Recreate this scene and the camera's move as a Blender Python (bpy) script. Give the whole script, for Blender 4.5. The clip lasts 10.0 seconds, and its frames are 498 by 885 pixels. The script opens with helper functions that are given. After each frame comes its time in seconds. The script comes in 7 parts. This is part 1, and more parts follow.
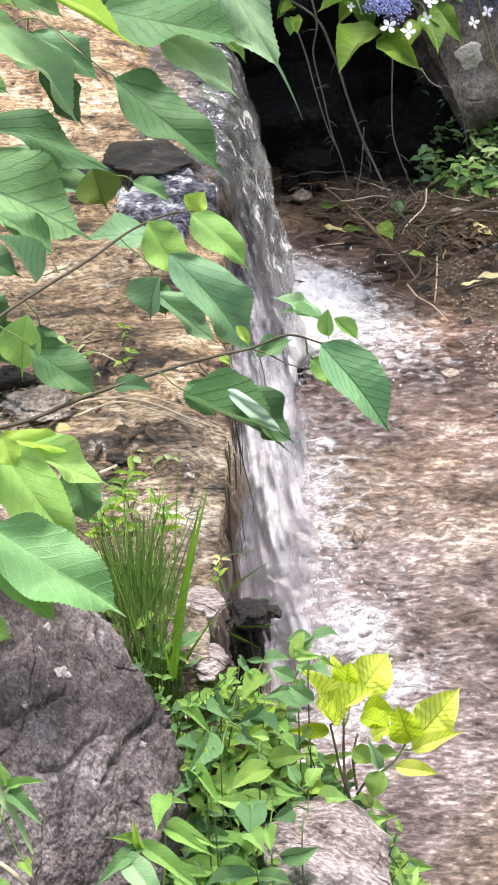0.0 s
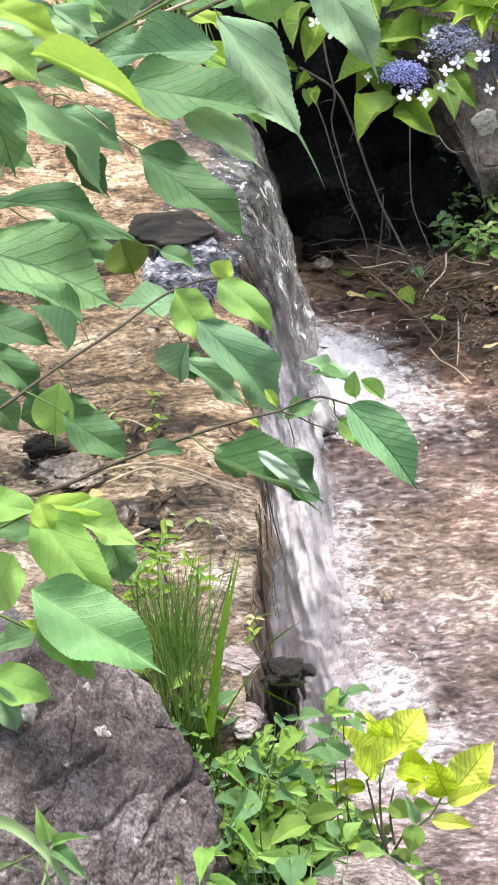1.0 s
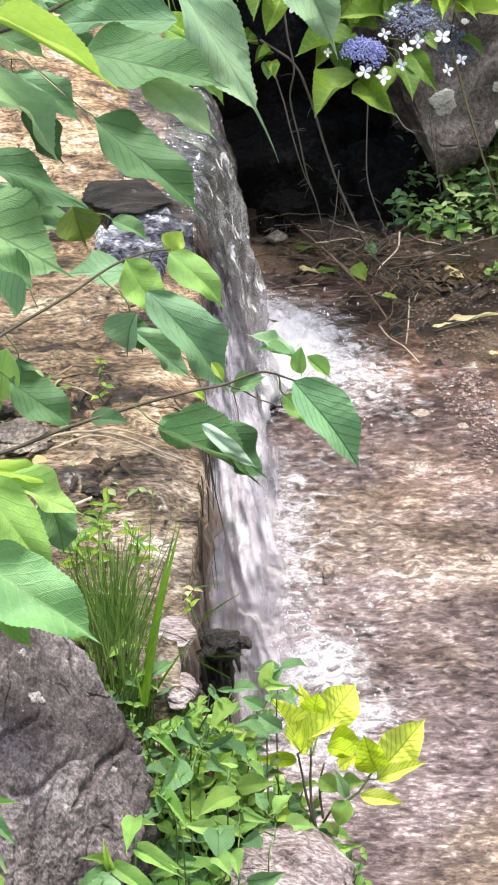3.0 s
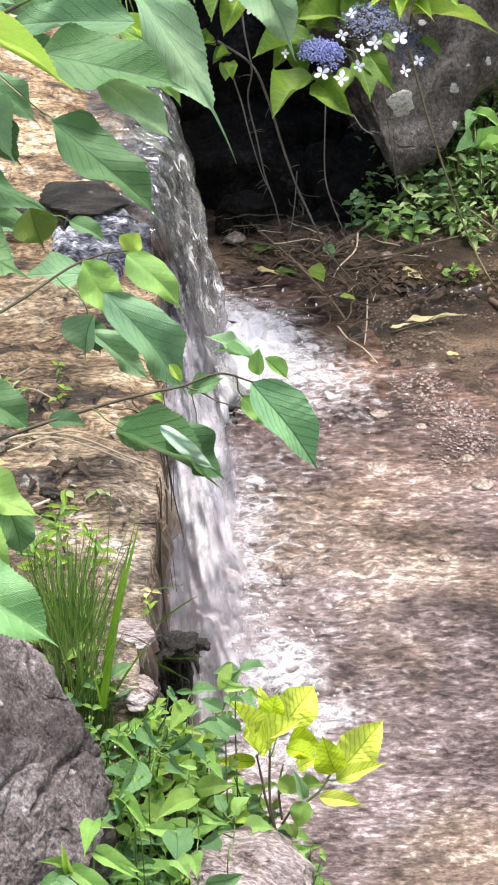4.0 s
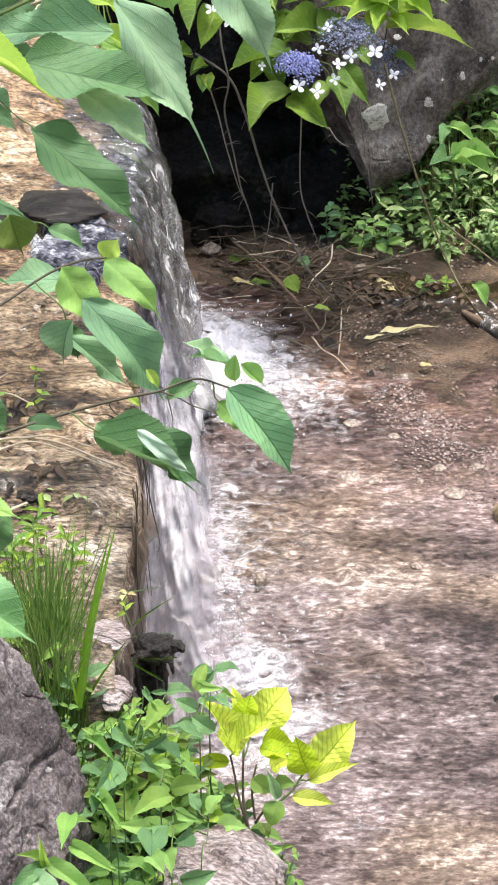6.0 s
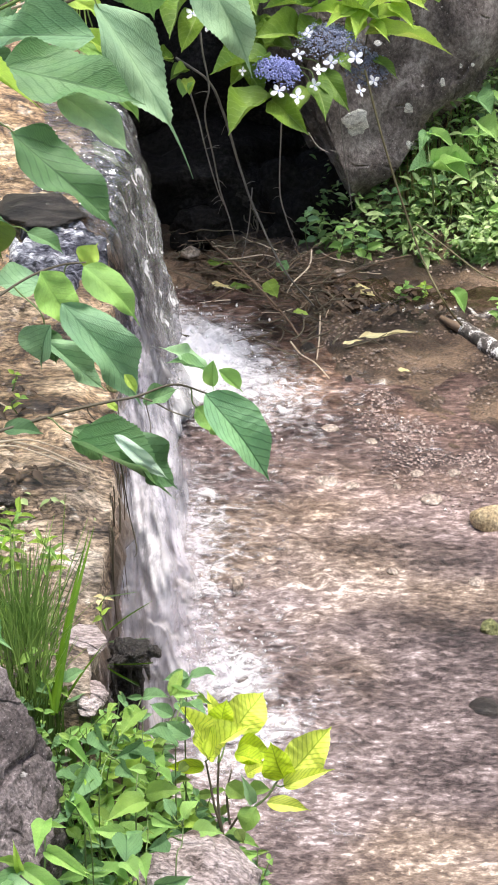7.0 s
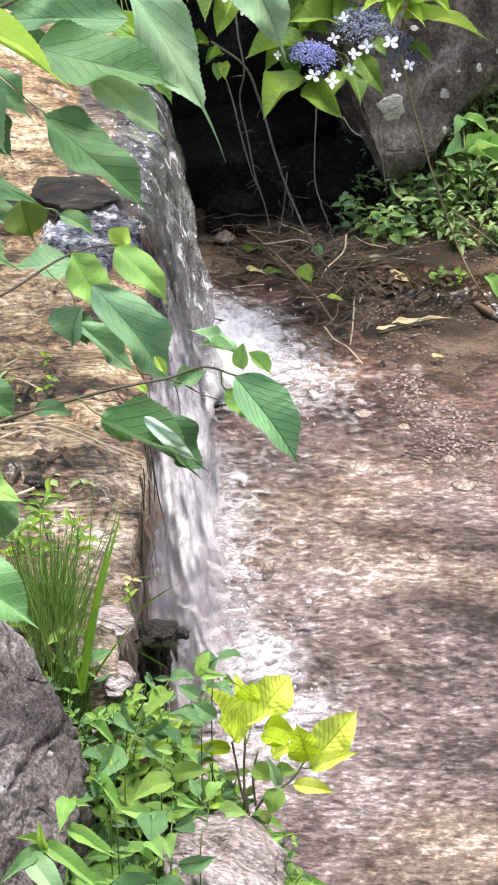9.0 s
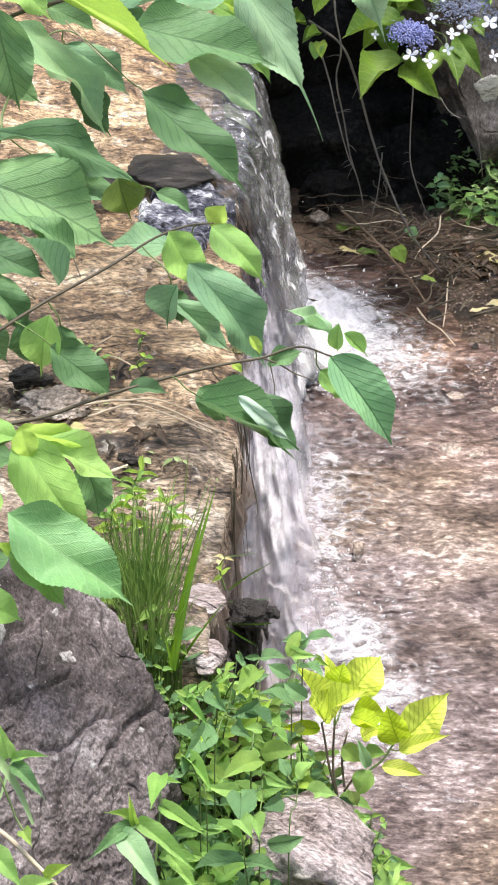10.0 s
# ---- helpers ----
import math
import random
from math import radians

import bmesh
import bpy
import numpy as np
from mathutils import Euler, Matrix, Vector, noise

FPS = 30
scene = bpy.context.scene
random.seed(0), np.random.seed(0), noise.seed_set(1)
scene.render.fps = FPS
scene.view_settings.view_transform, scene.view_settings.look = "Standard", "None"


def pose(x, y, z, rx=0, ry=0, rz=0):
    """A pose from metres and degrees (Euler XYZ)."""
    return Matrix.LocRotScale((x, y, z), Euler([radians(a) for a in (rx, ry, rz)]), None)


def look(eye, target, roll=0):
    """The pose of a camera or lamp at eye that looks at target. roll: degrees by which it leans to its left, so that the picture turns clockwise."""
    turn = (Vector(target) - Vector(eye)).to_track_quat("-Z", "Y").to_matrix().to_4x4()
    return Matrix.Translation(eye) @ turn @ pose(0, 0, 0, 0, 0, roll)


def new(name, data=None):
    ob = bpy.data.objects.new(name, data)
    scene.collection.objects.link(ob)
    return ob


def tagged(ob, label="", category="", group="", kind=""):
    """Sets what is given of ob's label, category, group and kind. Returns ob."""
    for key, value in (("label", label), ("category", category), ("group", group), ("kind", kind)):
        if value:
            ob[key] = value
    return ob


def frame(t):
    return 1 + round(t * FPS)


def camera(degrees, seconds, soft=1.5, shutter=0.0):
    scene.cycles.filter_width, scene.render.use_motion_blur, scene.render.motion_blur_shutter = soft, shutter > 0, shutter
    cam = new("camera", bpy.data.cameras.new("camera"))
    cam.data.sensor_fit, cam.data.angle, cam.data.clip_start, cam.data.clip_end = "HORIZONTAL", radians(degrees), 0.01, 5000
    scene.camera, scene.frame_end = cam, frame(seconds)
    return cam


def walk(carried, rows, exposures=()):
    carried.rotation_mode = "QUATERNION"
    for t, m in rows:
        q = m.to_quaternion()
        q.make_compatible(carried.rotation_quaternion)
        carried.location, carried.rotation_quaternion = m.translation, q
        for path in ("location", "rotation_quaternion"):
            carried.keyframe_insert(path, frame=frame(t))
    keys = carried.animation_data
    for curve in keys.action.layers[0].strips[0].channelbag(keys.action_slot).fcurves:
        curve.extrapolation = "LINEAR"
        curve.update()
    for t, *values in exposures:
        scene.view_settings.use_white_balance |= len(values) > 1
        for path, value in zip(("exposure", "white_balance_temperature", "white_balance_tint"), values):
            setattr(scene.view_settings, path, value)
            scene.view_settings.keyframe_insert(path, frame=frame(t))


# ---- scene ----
from mathutils.bvhtree import BVHTree

# ------------------------------------------------------------------ camera
cam = camera(14.4, 10.0, soft=1.9)
PATH = [
    (0, (-0.0024, 0.0689, 1.6140), (-0.1238, 1.7684, 0.5666), -3.70),
    (0.5, (-0.0103, 0.0584, 1.6160), (-0.1815, 1.7864, 0.6236), -4.58),
    (1, (-0.0095, 0.0343, 1.6223), (-0.1501, 1.7703, 0.6393), -5.18),
    (1.5, (-0.0101, 0.0213, 1.6191), (-0.1420, 1.7523, 0.6259), -4.36),
    (2, (-0.0145, 0.0234, 1.6246), (-0.1406, 1.7484, 0.6204), -3.44),
    (2.5, (-0.0055, 0.0261, 1.6307), (-0.1176, 1.7473, 0.6184), -2.79),
    (4, (0.0002, 0.0294, 1.6319), (-0.0509, 1.7523, 0.6175), -1.82),
    (4.5, (0.0010, 0.0273, 1.6328), (-0.0416, 1.7529, 0.6228), -1.63),
    (5, (0.0007, 0.0160, 1.6310), (-0.0408, 1.7446, 0.6258), -1.61),
    (6.5, (-0.0039, -0.0023, 1.6404), (-0.0138, 1.7291, 0.6393), -0.52),
    (7, (-0.0018, -0.0012, 1.6420), (-0.0027, 1.7307, 0.6418), -0.20),
    (7.5, (0.0000, 0.0000, 1.6374), (0.0000, 1.7321, 0.6374), 0.00),
    (8, (-0.0006, -0.0016, 1.6401), (-0.0099, 1.7289, 0.6376), -0.04),
    (8.5, (0.0050, -0.0045, 1.6424), (-0.0187, 1.7230, 0.6349), -0.22),
    (9, (0.0077, -0.0056, 1.6393), (-0.0318, 1.7193, 0.6279), -0.42),
    (9.5, (0.0120, -0.0096, 1.6396), (-0.0524, 1.7099, 0.6202), -0.63),
    (10, (-0.0007, -0.0044, 1.6386), (-0.1270, 1.7065, 0.6105), -0.99),
]
walk(cam, [(t, look(eye, target, roll)) for t, eye, target, roll in PATH])

# ------------------------------------------------------------------ light
scene.view_settings.exposure = 1.19
world = bpy.data.worlds.new("sky")
scene.world = world
world.use_nodes = True
wn = world.node_tree
sky = wn.nodes.new("ShaderNodeTexSky")
sky.sky_type, sky.sun_disc = "NISHITA", False
sky.sun_elevation, sky.sun_rotation = radians(80), radians(76)
sky.air_density, sky.dust_density = 1.0, 3.0
wn.links.new(sky.outputs[0], wn.nodes["Background"].inputs[0])
wn.nodes["Background"].inputs[1].default_value = 0.15

sun_data = bpy.data.lights.new("sun", "SUN")
sun_data.energy, sun_data.angle, sun_data.color = 2.2, radians(25), (1.0, 0.96, 0.88)
sun = new("sun", sun_data)
sun.matrix_world = look((0.6, 0.15, 3.6), (0, 0, 0))

# ------------------------------------------------------------------ small tools


def smooth(a, b, v):
    t = min(1.0, max(0.0, (v - a) / (b - a)))
    return t * t * (3 - 2 * t)


def fbm(x, y, z=0.0, octaves=4):
    return noise.fractal(Vector((x, y, z)), 0.9, 2.1, octaves)


def mesh_of(name, verts, faces, uvs=None, flat=False):
    me = bpy.data.meshes.new(name)
    me.from_pydata([tuple(v) for v in verts], [], faces)
    if uvs is not None:
        layer = me.uv_layers.new(name="UVMap")
        index = np.empty(len(me.loops), dtype=np.int32)
        me.loops.foreach_get("vertex_index", index)
        layer.data.foreach_set("uv", np.asarray(uvs, dtype=np.float32)[index].ravel())
    if not flat:
        me.polygons.foreach_set("use_smooth", np.ones(len(me.polygons), dtype=bool))
    me.update()
    return me


def mesh_from_bm(name, bm, flat=False):
    me = bpy.data.meshes.new(name)
    bm.to_mesh(me)
    bm.free()
    if not flat:
        me.polygons.foreach_set("use_smooth", np.ones(len(me.polygons), dtype=bool))
    me.update()
    return me


def put_material(me, material):
    if not me.materials:
        me.materials.append(material)
    return me


def thing(name, place, label, category, group="", kind=""):
    ob = new(name)
    ob.location = place
    ob.empty_display_size = 0.02
    return tagged(ob, label, category, group, kind)


def part(name, me, material, parent, label="", m=None):
    """One mesh object under a thing; m places it in the world."""
    ob = new(name, put_material(me, material))
    if parent is not None:
        up = parent.matrix_basis if parent.parent is None else parent.parent.matrix_basis @ parent.matrix_basis
        ob.parent = parent
        ob.matrix_basis = up.inverted() @ (m if m is not None else Matrix())
    elif m is not None:
        ob.matrix_basis = m
    if label:
        ob["label"] = label
    return ob


def single(name, me, material, label, category, group="", kind="", m=None):
    return tagged(part(name, me, material, None, "", m), label, category, group, kind)


def grid_faces(n, m):
    """Quads of a sheet of n x m points, row by row."""
    return [(i * m + j, i * m + j + 1, (i + 1) * m + j + 1, (i + 1) * m + j) for i in range(n - 1) for j in range(m - 1)]


def glide(points, steps=6):
    """A smooth line through the points (Catmull-Rom)."""
    p = [Vector(q) for q in points]
    if len(p) < 3:
        return [p[0].lerp(p[1], i / steps) for i in range(steps + 1)]
    p = [2 * p[0] - p[1]] + p + [2 * p[-1] - p[-2]]
    line = []
    for k in range(1, len(p) - 2):
        a, b, c, d = p[k - 1 : k + 3]
        for i in range(steps):
            t = i / steps
            line.append(0.5 * (2 * b + (c - a) * t + (2 * a - 5 * b + 4 * c - d) * t * t + (3 * b - a - 3 * c + d) * t**3))
    return line + [p[-2]]


def tube_data(points, r0, r1, sides=6, rough=0.0):
    verts, faces = [], []
    side = Vector((0.31, 0.22, 0.92))
    for k, p in enumerate(points):
        way = (points[min(k + 1, len(points) - 1)] - points[max(k - 1, 0)]).normalized()
        u = way.cross(side if abs(way.dot(side)) < 0.95 else Vector((1, 0, 0))).normalized()
        v = way.cross(u)
        r = r0 + (r1 - r0) * k / (len(points) - 1)
        for s in range(sides):
            a = 2 * math.pi * s / sides
            rr = r * (1 + rough * fbm(p.x * 90 + s, p.y * 90, p.z * 90, 2))
            verts.append(p + (u * math.cos(a) + v * math.sin(a)) * rr)
    for k in range(len(points) - 1):
        for s in range(sides):
            t = (s + 1) % sides
            faces.append((k * sides + s, k * sides + t, (k + 1) * sides + t, (k + 1) * sides + s))
    faces.append(tuple(range(sides))[::-1])
    faces.append(tuple(range((len(points) - 1) * sides, len(points) * sides)))
    return verts, faces


def tube(name, points, r0, r1, sides=6, steps=6, rough=0.0):
    return mesh_of(name, *tube_data(glide(points, steps), r0, r1, sides, rough))


def join_data(list_of):
    verts, faces = [], []
    for v, f in list_of:
        n = len(verts)
        verts += list(v)
        faces += [tuple(i + n for i in q) for q in f]
    return verts, faces


# ------------------------------------------------------------------ materials


def nodes_of(name):
    m = bpy.data.materials.new(name)
    m.use_nodes = True
    nt = m.node_tree
    return m, nt, nt.nodes["Principled BSDF"]


def add(nt, kind, *links, **values):
    """A node of that kind; links are (input, socket or value)."""
    n = nt.nodes.new("ShaderNode" + kind)
    for key, value in values.items():
        setattr(n, key, value)
    for key, value in links:
        if isinstance(value, bpy.types.NodeSocket):
            nt.links.new(value, n.inputs[key])
        else:
            n.inputs[key].default_value = value
    return n


def math_node(nt, op, a, b=0.0, clamp=False):
    return add(nt, "Math", (0, a), (1, b), operation=op, use_clamp=clamp).outputs[0]


def ramp(nt, fac, stops):
    r = add(nt, "ValToRGB", (0, fac))
    while len(r.color_ramp.elements) < len(stops):
        r.color_ramp.elements.new(0.5)
    for e, (p, c) in zip(r.color_ramp.elements, stops):
        e.position, e.color = p, (*c, 1) if len(c) == 3 else c
    return r.outputs[0]


def mixed(nt, fac, a, b, blend="MIX"):
    n = nt.nodes.new("ShaderNodeMix")
    n.data_type, n.blend_type = "RGBA", blend
    for i, v in ((0, fac), (6, a), (7, b)):
        if isinstance(v, bpy.types.NodeSocket):
            nt.links.new(v, n.inputs[i])
        else:
            n.inputs[i].default_value = (*v, 1) if isinstance(v, tuple) and len(v) == 3 else v
    return n.outputs[2]


def spot(nt, scale=1.0, stretch=(1, 1, 1), turn=(0, 0, 0)):
    co = add(nt, "TexCoord").outputs["Object"]
    return add(nt, "Mapping", (0, co), ("Rotation", turn), ("Scale", tuple(scale * s for s in stretch))).outputs[0]


def noise_node(nt, co, scale, detail=6, rough=0.6, warp=0.0):
    return add(nt, "TexNoise", ("Vector", co), ("Scale", scale), ("Detail", detail), ("Roughness", rough), ("Distortion", warp)).outputs[0]


def rock_material(name, stops, scale, stretch=(1, 1, 1), turn=(0, 0, 0), rough=(0.5, 0.8), bump=0.4, fine=12.0, cracks=0.0, specks=None, coat=0.0, reach=0.01, tint=None, slope=None, lines=0.0, gloss=0.5, grit=((0.4, 0.5), (0.6, 1.32)), stain=None, fleck=0.67):
    m, nt, b = nodes_of(name)
    co = spot(nt, 1.0, stretch, turn)
    big = noise_node(nt, co, scale, 8, 0.62, 0.4)
    small = noise_node(nt, co, scale * fine, 6, 0.7)
    colour = ramp(nt, math_node(nt, "ADD", math_node(nt, "MULTIPLY", big, 0.75), math_node(nt, "MULTIPLY", small, 0.25)), stops)
    grain = ramp(nt, small, [(p, (q,) * 3) for p, q in grit])
    colour = mixed(nt, 0.9, colour, grain, "MULTIPLY")
    if tint:
        where = ramp(nt, noise_node(nt, spot(nt), 2.6, 3, 0.5, 0.3), [(0.48, (0, 0, 0)), (0.62, (1, 1, 1))])
        if stain:
            along = add(nt, "SeparateXYZ", (0, add(nt, "TexCoord").outputs["Object"])).outputs[1]
            along = math_node(nt, "ADD", along, noise_node(nt, spot(nt), 4.0, 4, 0.6, 0.3))
            where = math_node(nt, "MAXIMUM", math_node(nt, "MULTIPLY", where, 0.35), add(nt, "MapRange", (0, along), (1, stain[0]), (2, stain[1])).outputs[0])
        colour = mixed(nt, math_node(nt, "MULTIPLY", where, 0.7), colour, mixed(nt, 1.0, colour, tint, "MULTIPLY"))
    height = math_node(nt, "ADD", big, math_node(nt, "MULTIPLY", small, 0.5))
    if cracks:
        edge = add(nt, "TexVoronoi", ("Vector", co), ("Scale", scale * cracks), ("Randomness", 1.0), feature="DISTANCE_TO_EDGE").outputs[0]
        gap = ramp(nt, edge, [(0.0, (0, 0, 0)), (0.035, (1, 1, 1))])
        colour = mixed(nt, 0.55, colour, gap, "MULTIPLY")
        height = math_node(nt, "MULTIPLY", height, math_node(nt, "ADD", math_node(nt, "MULTIPLY", gap, 0.5), 0.5))
    if lines:
        ridge = math_node(nt, "ABSOLUTE", math_node(nt, "SUBTRACT", noise_node(nt, co, scale * lines, 2, 0.35, 0.2), 0.5))
        gap = ramp(nt, ridge, [(0.0, (0, 0, 0)), (0.012, (1, 1, 1))])
        broken = ramp(nt, noise_node(nt, co, scale * 1.7, 3, 0.6), [(0.46, (1, 1, 1)), (0.56, (0, 0, 0))])
        gap = math_node(nt, "MAXIMUM", gap, broken)
        colour = mixed(nt, 0.5, colour, gap, "MULTIPLY")
        height = math_node(nt, "ADD", height, math_node(nt, "MULTIPLY", gap, 0.4))
    if specks:
        dots = noise_node(nt, co, scale * fine * 1.7, 3, 0.5)
        colour = mixed(nt, ramp(nt, dots, [(fleck, (0, 0, 0)), (fleck + 0.06, (1, 1, 1))]), colour, specks)
    if slope:
        up = add(nt, "SeparateXYZ", (0, add(nt, "NewGeometry").outputs["Position"])).outputs[2]
        grown = add(nt, "MapRange", (0, math_node(nt, "ADD", up, math_node(nt, "MULTIPLY", big, 0.8))), (1, 0.85), (2, 1.3)).outputs[0]
        colour = mixed(nt, grown, colour, mixed(nt, small, slope, tuple(2.6 * s for s in slope)))
    nt.links.new(colour, b.inputs["Base Color"])
    b.inputs["Specular IOR Level"].default_value = gloss
    r = add(nt, "MapRange", (0, big), (3, rough[0]), (4, rough[1])).outputs[0]
    nt.links.new(r, b.inputs["Roughness"])
    bn = add(nt, "Bump", ("Strength", bump), ("Distance", reach), ("Height", height)).outputs[0]
    nt.links.new(bn, b.inputs["Normal"])
    if coat:
        b.inputs["Coat Weight"].default_value = coat
        b.inputs["Coat Roughness"].default_value = 0.12
    return m


def leaf_material(name, dark, light, vein, glow=0.3, rough=0.5, veins=9.0, slant=0.55, vein_mix=0.55, blotch=None, vein_width=0.09):
    """A leaf with a midrib and side veins; u runs across it and v along it."""
    m, nt, b = nodes_of(name)
    uv = add(nt, "TexCoord").outputs["UV"]
    sep = add(nt, "SeparateXYZ", (0, uv))
    across = math_node(nt, "ABSOLUTE", math_node(nt, "SUBTRACT", sep.outputs[0], 0.5))
    rib = math_node(nt, "LESS_THAN", across, 0.016)
    sway = math_node(nt, "MULTIPLY", noise_node(nt, uv, 5.0, 2), 0.09)
    run = math_node(nt, "FRACT", math_node(nt, "MULTIPLY", math_node(nt, "SUBTRACT", math_node(nt, "ADD", sep.outputs[1], sway), math_node(nt, "MULTIPLY", across, slant)), veins))
    tri = math_node(nt, "ABSOLUTE", math_node(nt, "SUBTRACT", run, 0.5))
    side = ramp(nt, tri, [(0.0, (1, 1, 1)), (vein_width, (0, 0, 0))])
    line = math_node(nt, "MAXIMUM", rib, math_node(nt, "MULTIPLY", side, 0.8))
    co = add(nt, "TexCoord").outputs["Object"]
    n1 = noise_node(nt, co, 3.0, 5)
    n2 = noise_node(nt, co, 26.0, 3)
    rnd = add(nt, "ObjectInfo").outputs["Random"]
    t = math_node(nt, "ADD", math_node(nt, "MULTIPLY", n1, 0.7), math_node(nt, "SUBTRACT", math_node(nt, "MULTIPLY", rnd, 0.6), 0.12), True)
    colour = mixed(nt, t, dark, light)
    colour = mixed(nt, math_node(nt, "MULTIPLY", line, vein_mix), colour, vein)
    colour = mixed(nt, 0.35, colour, ramp(nt, n2, [(0.3, (0.7, 0.7, 0.7)), (0.7, (1.2, 1.2, 1.2))]), "MULTIPLY")
    if blotch:
        dots = noise_node(nt, co, 7.0, 4, 0.7)
        colour = mixed(nt, ramp(nt, dots, [(0.66, (0, 0, 0)), (0.7, (1, 1, 1))]), colour, blotch)
    # fine cross veins between the side veins, and the blisters that they enclose
    bent = math_node(nt, "ADD", math_node(nt, "MULTIPLY", across, 46.0), math_node(nt, "MULTIPLY", noise_node(nt, uv, 14.0, 2), 3.0))
    rung = math_node(nt, "ABSOLUTE", math_node(nt, "SUBTRACT", math_node(nt, "FRACT", bent), 0.5))
    colour = mixed(nt, 0.5, colour, ramp(nt, rung, [(0.0, (0.6, 0.66, 0.6)), (0.22, (1.12, 1.11, 1.08))]), "MULTIPLY")
    dull = ramp(nt, noise_node(nt, co, 1.6, 3, 0.6, 0.5), [(0.35, (0.8, 0.84, 0.86)), (0.65, (1.14, 1.12, 1.04))])
    colour = mixed(nt, 0.8, colour, dull, "MULTIPLY")
    nt.links.new(colour, b.inputs["Base Color"])
    nt.links.new(add(nt, "MapRange", (0, n1), (3, rough - 0.06), (4, rough + 0.16)).outputs[0], b.inputs["Roughness"])
    height = math_node(nt, "ADD", math_node(nt, "MULTIPLY", math_node(nt, "MINIMUM", tri, 0.13), 2.4), math_node(nt, "ADD", math_node(nt, "MULTIPLY", n2, 0.3), math_node(nt, "MULTIPLY", math_node(nt, "MINIMUM", rung, 0.25), 0.8)))
    bn = add(nt, "Bump", ("Strength", 0.5), ("Distance", 0.0026), ("Height", height)).outputs[0]
    nt.links.new(bn, b.inputs["Normal"])
    trans = add(nt, "BsdfTranslucent", (0, mixed(nt, 0.5, colour, light)))
    mix = add(nt, "MixShader", (0, glow), (1, b.outputs[0]), (2, trans.outputs[0]))
    nt.links.new(mix.outputs[0], nt.nodes["Material Output"].inputs[0])
    return m


def plain_material(name, dark, light, scale=20.0, rough=0.6, glow=0.0, bump=0.3, reach=0.002, gloss=0.5):
    m, nt, b = nodes_of(name)
    co = spot(nt)
    n = noise_node(nt, co, scale, 5)
    rnd = add(nt, "ObjectInfo").outputs["Random"]
    isl = add(nt, "NewGeometry").outputs["Random Per Island"]
    t = math_node(nt, "ADD", math_node(nt, "MULTIPLY", n, 0.6), math_node(nt, "MULTIPLY", math_node(nt, "ADD", rnd, isl), 0.25), True)
    colour = ramp(nt, t, [(0.25, dark), (0.75, light)])
    nt.links.new(colour, b.inputs["Base Color"])
    b.inputs["Roughness"].default_value = rough
    b.inputs["Specular IOR Level"].default_value = gloss
    nt.links.new(add(nt, "Bump", ("Strength", bump), ("Distance", reach), ("Height", noise_node(nt, co, scale * 4, 4))).outputs[0], b.inputs["Normal"])
    if glow:
        trans = add(nt, "BsdfTranslucent", (0, colour))
        mix = add(nt, "MixShader", (0, glow), (1, b.outputs[0]), (2, trans.outputs[0]))
        nt.links.new(mix.outputs[0], nt.nodes["Material Output"].inputs[0])
    return m


